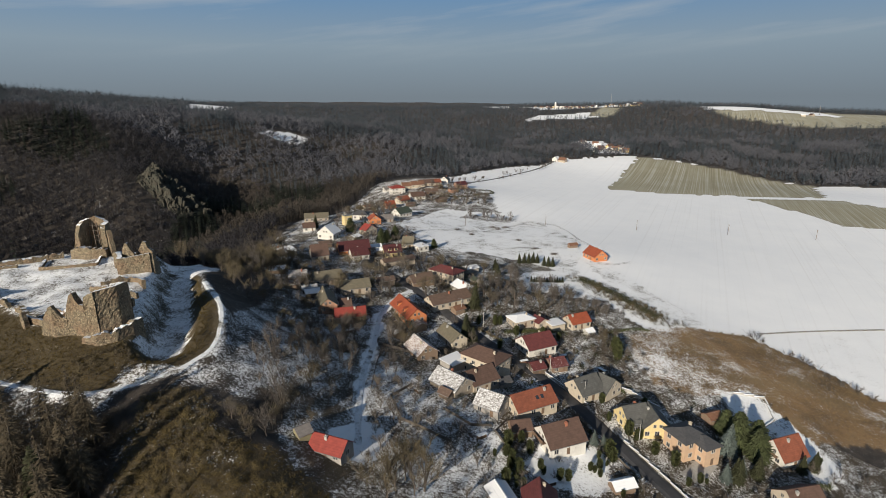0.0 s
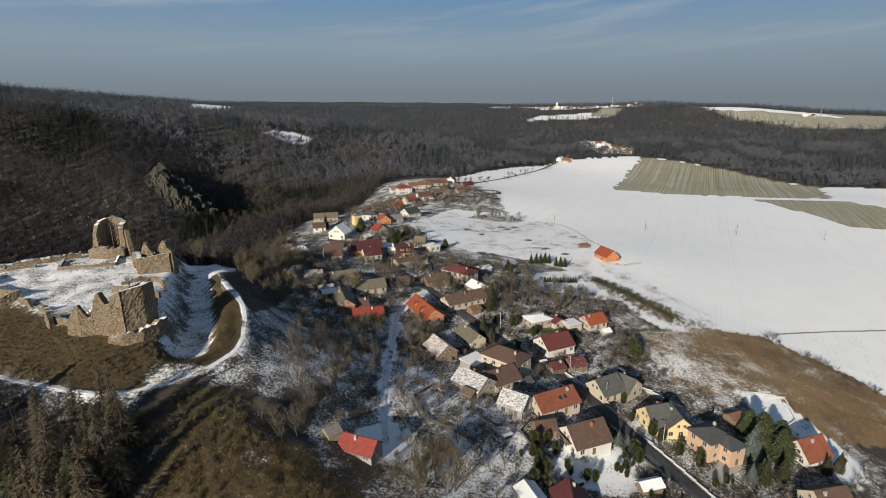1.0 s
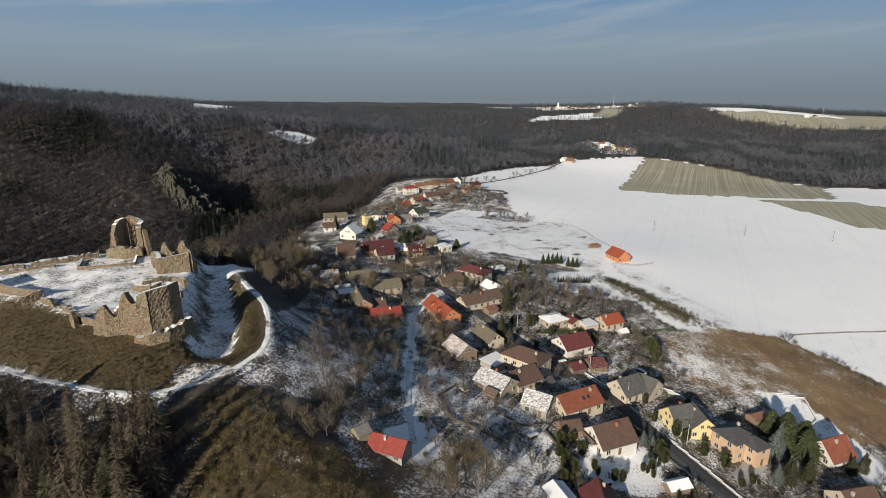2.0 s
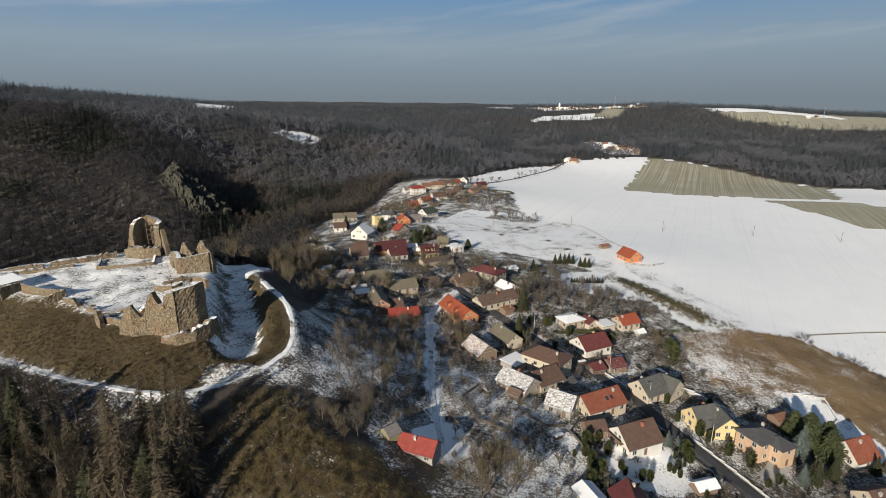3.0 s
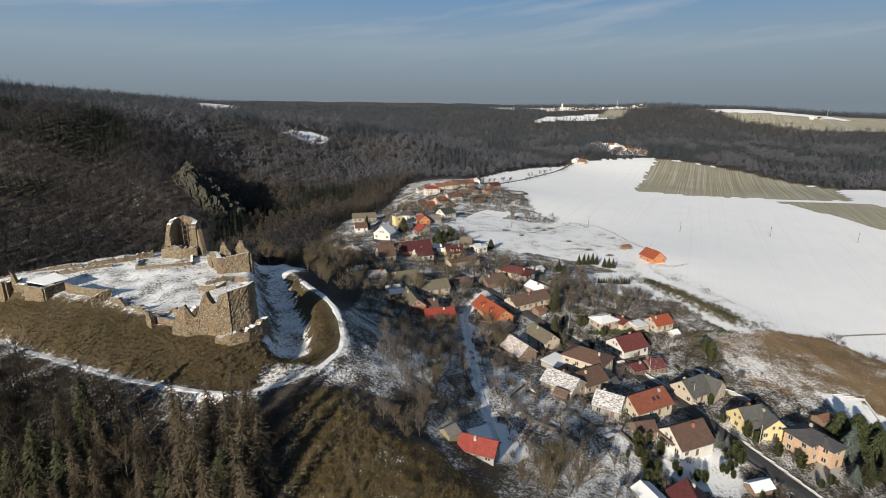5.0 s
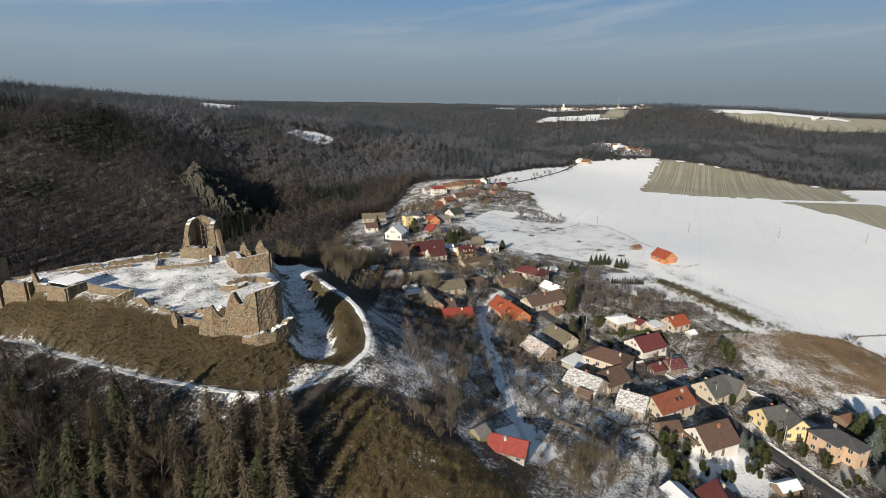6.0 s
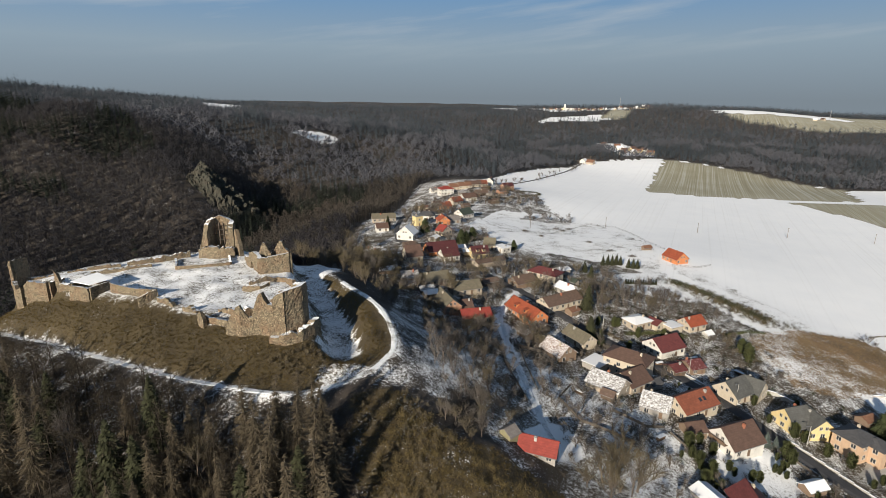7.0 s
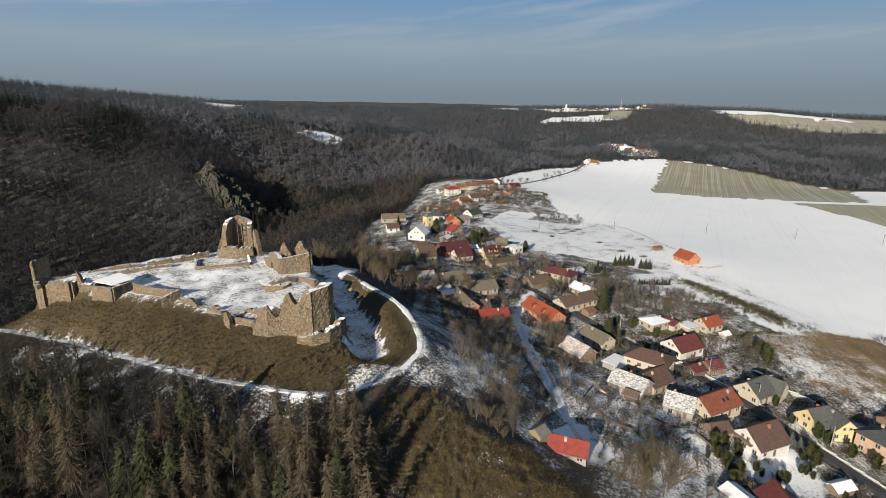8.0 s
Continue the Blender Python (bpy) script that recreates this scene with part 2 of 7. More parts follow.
RIDGES = [(-560, 800, 84), (-450, 690, 78), (-700, 950, 92), (-800, 1250, 100), (-300, 1000, 56), (-130, 1150, 38), (-620, 560, 84), (-300, 505, 24), (-335, 522, 31), (-262, 572, -19), (-1400, 1500, 105), (250, 1480, 12), (700, 1250, 5), (620, 1560, 18), (430, 1890, 46), (950, 1400, 12), (1050, 1780, 58), (-520, 1350, 46)]
EDGE = [(0, 0, -6), (-100, 20, -10), (100, 0, -10), (40, 70, 4), (-400, 0, -20), (500, 0, -30), (0, -600, -20), (-1500, 0, 60), (1500, 0, -20), (1500, 1000, 0), (-2500, 2500, 80), (2500, 2500, -10), (1650, 1950, 26), (0, 4500, 54), (-3500, 4500, 70), (3500, 4500, -60), (-3500, -600, 40), (3500, -600, 0)]
SPOTS = np.array([s[:3] for s in KNOLL + VILLAGE + COUNTRY + RIDGES + EDGE], float)

def plate_basis(d2):
    return d2 * np.log(d2 + 25.0)

def plate_weights():
    n = len(SPOTS)
    xy = SPOTS[:, :2] / 100
    d2 = ((xy[:, None] - xy[None]) ** 2).sum(2) * 1e4
    k = plate_basis(d2) / 1e4
    k[np.arange(n), np.arange(n)] += 0.02
    p = np.c_[np.ones(n), xy]
    m = np.block([[k, p], [p.T, np.zeros((3, 3))]])
    return np.linalg.solve(m, np.r_[SPOTS[:, 2], 0, 0, 0])

WEIGHTS = plate_weights()

def height0(x, y):
    x, y = np.atleast_1d(np.asarray(x, float)), np.atleast_1d(np.asarray(y, float))
    out = WEIGHTS[-3] + WEIGHTS[-2] * x / 100 + WEIGHTS[-1] * y / 100
    for (sx, sy, _), w in zip(SPOTS, WEIGHTS):
        out = out + w * plate_basis((x - sx) ** 2 + (y - sy) ** 2) / 1e4
    return out


# lines and outlines on the plan
RAMPART_PATH = [(-235, 178, 20), (-200, 160, 25), (-168, 146, 27.2), (-145, 133, 29.5), (-131, 125, 31), (-118, 120, 31), (-105, 115.5, 31.5), (-94, 113, 31), (-85, 114, 30.5),
                (-77, 118, 30.5), (-70, 124, 31), (-65, 131, 32), (-64.5, 138, 33), (-67, 147, 34.5), (-70, 155, 35.5), (-76, 165, 36), (-82, 174, 35.5), (-88, 183, 35),
                (-94, 193, 34), (-99, 203, 33), (-104, 212, 32)]
MOAT = [(-78.5, 134.5, 29.4), (-80.5, 142, 28.6), (-86, 157, 28.8), (-93, 172, 30), (-99, 186, 32), (-104, 197, 33)]
CASTLE_RIM = [(-199, 174), (-183, 169), (-164, 162.5), (-154, 157.5), (-145, 156.5), (-133, 150), (-120, 142), (-111, 137.5), (-103, 135.5), (-92, 135), (-88, 139), (-89, 150), (-93, 163),
              (-103, 182), (-106, 196), (-122, 208), (-145, 214), (-165, 204), (-185, 188), (-200, 178)]
ROAD = [(66, 96), (62, 112), (55, 126), (49, 138), (43, 150), (35, 165), (25, 181), (13, 197), (4, 209), (-6, 224), (-17, 241), (-27, 256), (-40, 275), (-60, 298), (-78, 318), (-82, 349),
        (-80, 400), (-76, 460), (-62, 500), (-22, 532), (17, 585), (71, 668), (127, 764), (172, 853), (210, 930)]
LANE = [(-22, 116), (-24, 129), (-25, 142), (-26, 157), (-26, 185), (-27, 205), (-22, 220), (-14, 236)]
DRY_BANK = [(79, 203), (89, 208), (112, 214), (133, 213), (147, 198), (161, 176), (200, 150), (190, 120), (136, 146), (117, 142), (113, 163), (102, 163), (88, 159), (76, 165), (73, 185)]
VILLAGE = [(-36, 103), (-49, 142), (-60, 200), (-93, 249), (-112, 300), (-110, 380), (-95, 480), (-75, 600), (4, 600), (48, 523), (50, 445), (1, 450), (-34, 375), (-5, 314), (26, 312), (52, 300),
           (73, 274), (85, 222), (85, 205), (81, 163), (113, 165), (121, 143), (180, 110), (160, 40), (0, 40), (-20, 80)]
FIELDS = [(-34, 375), (1, 450), (50, 445), (48, 523), (20, 570), (82, 717), (199, 894), (325, 898), (374, 880), (443, 830), (513, 726), (600, 712), (900, 640), (900, 60), (200, 120), (190, 150),
          (158, 172), (144, 195), (130, 209), (111, 210), (88, 204), (84, 222), (73, 274), (52, 300), (26, 312), (-5, 314)]
MEADOW = [(-30, 545), (20, 590), (71, 672), (127, 768), (160, 835), (110, 800), (40, 700), (-10, 600)]
STUBBLE_A = [(325, 888), (279, 797), (197, 629), (268, 607), (346, 604), (448, 604), (513, 723), (443, 828), (374, 878)]
STUBBLE_B = [(345, 586), (444, 584), (520, 500), (420, 440), (355, 460), (353, 516)]
PASTURE = [(-34, 375), (1, 440), (50, 436), (82, 418), (90, 380), (96, 345), (73, 274), (52, 300), (26, 312), (-5, 314)]
CLEARINGS = [[(-264, 770), (-238, 808), (-204, 816), (-210, 780), (-240, 764)], [(276, 950), (284, 1165), (350, 1172), (325, 935)], [(-690, 1480), (-610, 1420), (-760, 1950), (-905, 1950)],
             [(238, 1655), (331, 1834), (501, 1902), (560, 1820), (468, 1754), (320, 1721)], [(380, 2100), (330, 2500), (760, 2500), (760, 2150)],
             [(900, 1960), (1079, 1850), (1250, 1760), (1500, 1700), (1500, 1420), (1122, 1386), (993, 1454), (876, 1639)],
             [(488, 1822), (528, 1752), (654, 1985), (615, 2104)], [(190, 2620), (272, 2262), (352, 2840)]]
LAWNS = [[(97, 163), (109, 166), (117, 153), (117, 142), (116, 128), (110, 121), (106, 126), (111, 140), (104, 146), (97, 152)],
         [(29, 128), (45, 130), (46, 121), (40, 112), (28, 112), (22, 120)], [(74, 182), (68, 178), (78, 172), (92, 176), (84, 186)]]
TRAMPLED = [(84, 300), (88, 269), (82, 230), (92, 208), (112, 213), (122, 222), (106, 258), (98, 300)]
DRILLED = [(150, 214), (215, 232), (330, 250), (330, 150), (205, 152), (165, 184), (154, 196)]
ORCHARD = [(14, 214), (72, 216), (82, 224), (70, 246), (36, 250), (18, 244)]
KNOLL_GRASS = [(-74, 114), (-68, 119), (-60, 118), (-52, 105), (-38, 103), (-24, 95), (-24, 70), (-62, 70), (-72, 100)]


def inside(x, y, poly):
    hit = np.zeros(x.shape, bool)
    for (x0, y0), (x1, y1) in zip(poly, poly[1:] + poly[:1]):
        if y0 != y1:
            hit ^= ((y0 > y) != (y1 > y)) & (x < (x1 - x0) * (y - y0) / (y1 - y0) + x0)
    return hit


def from_line(x, y, line, closed=False):
    """Distance to a line on the plan, and the height along it where it has one."""
    best, level = np.full(x.shape, 1e9), np.zeros(x.shape)
    pts = list(line) + ([line[0]] if closed else [])
    for a, b in zip(pts, pts[1:]):
        dx, dy = b[0] - a[0], b[1] - a[1]
        s = np.clip(((x - a[0]) * dx + (y - a[1]) * dy) / (dx * dx + dy * dy), 0, 1)
        d = np.hypot(x - a[0] - s * dx, y - a[1] - s * dy)
        near = d < best
        best = np.where(near, d, best)
        if len(a) > 2:
            level = np.where(near, a[2] + s * (b[2] - a[2]), level)
    return best, level


def smooth(a, b, v):
    s = np.clip((v - a) / (b - a), 0, 1)
    return s * s * (3 - 2 * s)


def depth_in(x, y, poly):
    """Distance to an outline, positive inside it."""
    d, _ = from_line(x, y, poly, True)
    return np.where(inside(x, y, poly), d, -d)


def rough(x, y, size, seed=0.0):
    """Cheap rolling unevenness, about -1 to 1."""
    out = np.zeros(np.shape(x))
    for k, (a, b, p) in enumerate(((1.0, 0.31, 0.4), (-0.53, 0.87, 2.1), (0.71, -1.13, 4.4), (1.37, 1.09, 1.2), (-1.71, 0.45, 3.3))):
        out = out + np.sin((a * x + b * y) / size * 2.1 + p + seed + 1.3 * np.sin((b * x - a * y) / size * 0.9 + seed * 1.7 + k))
    return out / 3.2


def height(x, y):
    x, y = np.atleast_1d(np.asarray(x, float)), np.atleast_1d(np.asarray(y, float))
    z = height0(x, y)
    near = (x > -260) & (x < -30) & (y > 60) & (y < 260)
    if near.any():
        xn, yn, zn = x[near], y[near], z[near]
        d = depth_in(xn, yn, CASTLE_RIM)
        top = 38.2 + 0.02 * (yn - 150) + 0.35 * rough(xn, yn, 9)
        zn = zn + (top - zn) * smooth(-3.5, 1.5, d)
        d, level = from_line(xn, yn, MOAT)
        zn = zn + (level - zn) * np.exp(-(d / 7.0) ** 4) * 0.97
        d, level = from_line(xn, yn, RAMPART_PATH)
        zn = zn + (level - zn) * np.exp(-(d / 2.4) ** 4)
        zn = zn + 0.35 * rough(xn, yn, 5, 2.0) * smooth(1.5, 6, d)
        z[near] = zn
    dr, _ = from_line(x, y, ROAD)
    z = z + 0.25 * smooth(0, 10, -depth_in(x, y, FIELDS)) * rough(x, y, 14, 1.0) * smooth(4, 12, dr) * smooth(700, 300, np.hypot(x, y))
    side = smooth(-210, -330, x) * smooth(300, 430, y) * smooth(1500, 1000, y)
    z = z + side * (5.5 * rough(x, y, 105, 2.2) + 2.5 * rough(x, y, 46, 0.9))
    far = smooth(900, 1600, np.hypot(x, y))
    return z + far * 6 * rough(x, y, 260, 0.7)


def ground_z(x, y):
    return float(height(x, y)[0])


def spread(lo, hi, step, end_lo, end_hi, grow):
    core = list(np.arange(lo, hi, step))
    s, v = step, hi
    while v < end_hi:
        core.append(v)
        s = min(s * grow, 60)
        v += s
    core.append(end_hi)
    s, v, left = step, lo, []
    while v > end_lo:
        s = min(s * grow, 80)
        v -= s
        left.append(max(v, end_lo))
    return np.array(left[::-1] + core)


def sheet(name, xs, ys, zfun, material, cover=None):
    gx, gy = np.meshgrid(xs, ys)
    gx, gy = gx.ravel(), gy.ravel()
    z = zfun(gx, gy)
    nx, ny = len(xs), len(ys)
    i = (np.arange(ny - 1)[:, None] * nx + np.arange(nx - 1)[None]).ravel()
    quads = np.stack([i, i + 1, i + nx + 1, i + nx], 1)
    me = bpy.data.meshes.new(name)
    me.vertices.add(len(gx))
    me.vertices.foreach_set("co", np.stack([gx, gy, z], 1).ravel())
    me.loops.add(quads.size)
    me.loops.foreach_set("vertex_index", quads.ravel().astype(np.int32))
    me.polygons.add(len(quads))
    me.polygons.foreach_set("loop_start", np.arange(0, quads.size, 4, dtype=np.int32))
    me.polygons.foreach_set("use_smooth", np.ones(len(quads), bool))
    me.update(calc_edges=True)
    if cover:
        for key, values in cover(gx, gy).items():
            me.attributes.new(key, "FLOAT", "POINT").data.foreach_set("value", values.astype(np.float32))
    me.materials.append(material)
    return new(name, me)


def cover_of(x, y):
    """How much snow lies, and what is under it, from the plan."""
    x0, y0 = x, y
    ragged = np.where((x > -240) & (x < -50) & (y < 235), 0.4, 1.1 + 0.9 * smooth(250, 600, y))
    x = x0 + ragged * (rough(x0, y0, 8, 1.0) + 0.7 * rough(x0, y0, 3, 4.0))
    y = y0 + ragged * (rough(x0, y0, 9, 2.6) + 0.7 * rough(x0, y0, 3, 7.0))
    snow = np.full(x.shape, 0.20)
    grass, litter, stubble = np.zeros(x.shape), np.ones(x.shape), np.zeros(x.shape)
    v = inside(x, y, VILLAGE)
    snow[v], litter[v], grass[v] = 0.40 + 0.05 * smooth(300, 380, y[v]) + 0.06 * rough(x[v], y[v], 13, 3.0), 0.25, 0.45
    f = inside(x, y, FIELDS) | inside(x, y, MEADOW)
    snow[f], litter[f], grass[f] = 1.0, 0, 0.6
    b = inside(x, y, DRY_BANK)
    snow[b], litter[b], grass[b] = 0.47 - 0.20 * smooth(84, 116, x[b]) + 0.10 * rough(x[b], y[b], 16, 5.0), 0.0, 1.0
    russet = b * (0.55 + 0.45 * smooth(-0.6, 0.8, rough(x, y, 30, 0.3)))
    for s in (STUBBLE_A, STUBBLE_B):
        k = inside(x, y, s)
        stubble[k], snow[k], grass[k] = 1, 0.0, 0.8
    k = inside(x, y, KNOLL_GRASS)
    snow[k], litter[k], grass[k] = 0.22, 0.25, 1.0
    castle = (x > -240) & (x < -50) & (y > 95) & (y < 225)
    dp, _ = from_line(x, y, RAMPART_PATH)
    dm, _ = from_line(x, y, MOAT)
    dc = depth_in(x, y, CASTLE_RIM)
    ring = inside(x, y, [p[:2] for p in RAMPART_PATH] + [(-125, 215), (-200, 200)])
    snow[ring], litter[ring], grass[ring] = 0.13, 0.12, 1.0
    m = ring & (dm < 4.6 + 4.0 * (dc > -8) - 2.0 * smooth(140, 130, y)) & (dc < 1) & (x > -110)
    snow[m] = 0.60 - 0.10 * smooth(140, 130, y[m])
    turn = ring & (np.hypot((x + 75) / 9, (y - 121) / 6) < 1)
    snow[turn] = 0.54
    t = castle & (dc > 0)
    snow[t], grass[t] = 0.59, 0.8
    c = inside(x, y, [(-154, 194), (-150, 186), (-132, 190.5), (-135, 198.5)])
    snow[c] = 0.5
    edge = castle & (dc > -1.5) & (dc < 2.5)
    snow[edge] = 0.42
    snow = np.where(castle & (dp < 12) & ~ring, np.maximum(snow - 0.1, 0.16), snow)
    snow = np.where(castle, np.maximum(snow, (0.56 - smooth(0.5, 2.6, dp) * 0.56) * np.where(y > 140, 0.9, 1.0)), snow)
    snow = np.where(np.hypot(x + 102, y - 205) < 10, 0.68, snow)
    outer = castle & ~ring & (x > -70) & (x < -36) & (y > 119)
    snow[outer], litter[outer] = np.maximum(snow[outer], 0.40), 0.6
    below = castle & ~ring & (x < -80) & (y < 150)
    snow[below] = np.maximum(snow[below], 0.365)
    shade = inside(x, y, [(-56, 128), (-32, 122), (-28, 200), (-58, 206)]) & ~ring
    snow[shade] = np.maximum(snow[shade], 0.44 + 0.08 * rough(x[shade], y[shade], 9, 2.0))
    garden = inside(x, y, [(-24, 110), (14, 104), (18, 132), (2, 156), (-24, 168)])
    snow[garden] = 0.51
    for line, half in ((LANE, 0.6),):
        d, _ = from_line(x, y, line)
        snow = np.where(d < half + 2, np.maximum(snow, 0.95 - 0.5 * smooth(half - 0.5, half + 1.5, d)), snow)
    past = inside(x, y, PASTURE)
    snow[past] = 0.68 + 0.10 * rough(x[past], y[past], 22, 2.0) + 0.05 * rough(x[past], y[past], 6, 1.0)
    rowt = past & inside(x, y, [(14, 418), (56, 418), (62, 430), (60, 460), (24, 448)])
    snow[rowt], litter[rowt] = 0.48, 0.5
    for poly, level in ((TRAMPLED, 0.66), (DRILLED, 0.80)):
        c = inside(x, y, poly)
        snow[c] = level + 0.08 * rough(x[c], y[c], 10, 1.5)
    for k, poly in enumerate(CLEARINGS):
        c = inside(x, y, poly)
        snow[c], litter[c], grass[c] = 1.0, 0, 0.6
    c = inside(x, y, CLEARINGS[6]) | (inside(x, y, CLEARINGS[5]) & ((y < 1700 + 0.35 * (1079 - x)) | (x > 1240)))
    stubble[c], snow[c], grass[c] = 1, 0, 0.8
    for poly in LAWNS:
        c = inside(x, y, poly)
        snow[c], litter[c] = (0.54 if poly is LAWNS[2] else 0.74), 0
    c = inside(x, y, ORCHARD)
    snow[c], grass[c] = 0.40, 0.7
    yard = np.hypot((x + 21) / 7, (y - 118) / 8) < 1
    snow[yard] = 0.98
    hedge = np.hypot((x - 70) / 30, (y - 262) / 22) < 1
    snow[hedge & ~f] = 0.7
    return {"snow": snow, "grass": grass, "litter": litter, "stubble": stubble, "russet": russet}


def ground_material():
    m, n, l, b = nodes_of("winter_ground")

    def attr(name):
        a = n.new("ShaderNodeAttribute")
        a.attribute_name = name
        return a.outputs["Fac"]
    soil = ramp(n, l, noise_node(n, l, 0.25, 6, 0.65), [(0.3, (0.034, 0.027, 0.02)), (0.7, (0.085, 0.068, 0.05))])
    grass = ramp(n, l, noise_node(n, l, 0.09, 7, 0.7), [(0.28, (0.030, 0.021, 0.010)), (0.5, (0.068, 0.048, 0.016)), (0.72, (0.11, 0.082, 0.029))])
    grass = mix(n, l, 0.5, grass, ramp(n, l, noise_node(n, l, 1.1, 8, 0.85), [(0.34, (0.012, 0.009, 0.005)), (0.66, (0.135, 0.098, 0.046))]))
    leaf = ramp(n, l, noise_node(n, l, 0.4, 6, 0.7), [(0.3, (0.026, 0.022, 0.019)), (0.7, (0.068, 0.054, 0.044))])
    col = mix(n, l, attr("grass"), soil, grass)
    col = mix(n, l, attr("russet"), col, mix(n, l, 0.45, ramp(n, l, noise_node(n, l, 0.055, 5, 0.6), [(0.38, (0.11, 0.064, 0.030)), (0.50, (0.26, 0.150, 0.064)), (0.64, (0.32, 0.225, 0.120))]), ramp(n, l, noise_node(n, l, 1.2, 7, 0.85), [(0.32, (0.05, 0.03, 0.016)), (0.68, (0.36, 0.26, 0.145))])))
    col = mix(n, l, attr("litter"), col, leaf)
    # drilled rows with snow caught between them
    tc, mp, wv = n.new("ShaderNodeTexCoord"), n.new("ShaderNodeMapping"), n.new("ShaderNodeTexNoise")
    turn = n.new("ShaderNodeMapping")
    turn.inputs["Rotation"].default_value = (0, 0, radians(26))
    mp.inputs["Scale"].default_value = (0.6, 0.003, 0.0)
    l.new(tc.outputs["Object"], turn.inputs["Vector"])
    l.new(turn.outputs["Vector"], mp.inputs["Vector"])
    l.new(mp.outputs["Vector"], wv.inputs["Vector"])
    wv.inputs["Scale"].default_value, wv.inputs["Detail"].default_value = 1.0, 3
    rows = ramp(n, l, maths(n, l, "ADD", wv.outputs["Fac"], maths(n, l, "MULTIPLY", noise_node(n, l, 0.02, 4), 0.25)), [(0.42, (0.25, 0.225, 0.14)), (0.62, (0.34, 0.315, 0.225)), (0.84, (0.50, 0.49, 0.43))])
    col = mix(n, l, attr("stubble"), col, rows)
    # snow lies where the patchy field stays under the cover
    patch = maths(n, l, "ADD", maths(n, l, "MULTIPLY", noise_node(n, l, 0.13, 5, 0.65), 0.3), maths(n, l, "MULTIPLY", noise_node(n, l, 1.5, 8, 0.85), 0.7))
    spreadv = maths(n, l, "MULTIPLY_ADD", maths(n, l, "SUBTRACT", patch, 0.5), 2.9, 0.5)
    over = maths(n, l, "SUBTRACT", attr("snow"), spreadv)
    mask = ramp(n, l, maths(n, l, "MULTIPLY_ADD", over, 3.2, 0.5), [(0.15, (0, 0, 0)), (0.85, (1, 1, 1))])
    white = ramp(n, l, noise_node(n, l, 0.05, 6, 0.6), [(0.3, (0.87, 0.885, 0.91)), (0.7, (0.92, 0.93, 0.945))])
    drill = ramp(n, l, maths(n, l, "ADD", wv.outputs["Fac"], maths(n, l, "MULTIPLY", noise_node(n, l, 0.7, 6, 0.8), 0.5)), [(0.80, (0, 0, 0)), (1.0, (1, 1, 1))])
    white = mix(n, l, maths(n, l, "MULTIPLY", drill, 0.14), white, (0.42, 0.40, 0.37))
    col = mix(n, l, mask, col, white)
    l.new(col, b.inputs["Base Color"])
    b.inputs["Roughness"].default_value = 0.85
    bare = maths(n, l, "SUBTRACT", 1.0, attr("snow"))
    bump(n, l, b, maths(n, l, "MULTIPLY", noise_node(n, l, 1.3, 6, 0.75), maths(n, l, "MULTIPLY_ADD", bare, 0.9, 0.06)), 1.0, 0.5)
    return m


def trodden_snow():
    """Snow on a footway, worn through to the soil here and there."""
    m, n, l, b = nodes_of("trodden_snow")
    patch = maths(n, l, "ADD", maths(n, l, "MULTIPLY", noise_node(n, l, 0.3, 4), 0.5), maths(n, l, "MULTIPLY", noise_node(n, l, 2.6, 7, 0.8), 0.5))
    soil = ramp(n, l, noise_node(n, l, 1.4, 5, 0.7), [(0.3, (0.05, 0.037, 0.02)), (0.7, (0.14, 0.105, 0.06))])
    white = ramp(n, l, noise_node(n, l, 0.9, 6, 0.7), [(0.3, (0.66, 0.69, 0.73)), (0.7, SNOW)])
    l.new(mix(n, l, ramp(n, l, patch, [(0.40, (0, 0, 0)), (0.50, (1, 1, 1))]), soil, white), b.inputs["Base Color"])
    b.inputs["Roughness"].default_value = 0.8
    bump(n, l, b, noise_node(n, l, 2.2, 6, 0.75), 1.0, 0.3)
    return m


TRODDEN = trodden_snow()
GROUND = ground_material()
ground_xs = spread(-232, 170, 1.6, -3800, 3800, 1.035)
ground_ys = spread(66, 330, 1.6, -700, 4900, 1.022)
ground = tagged(sheet("ground", ground_xs, ground_ys, height, GROUND, cover_of), "rolling winter ground with snow, dry grass and leaf litter", "ground", kind="structure")


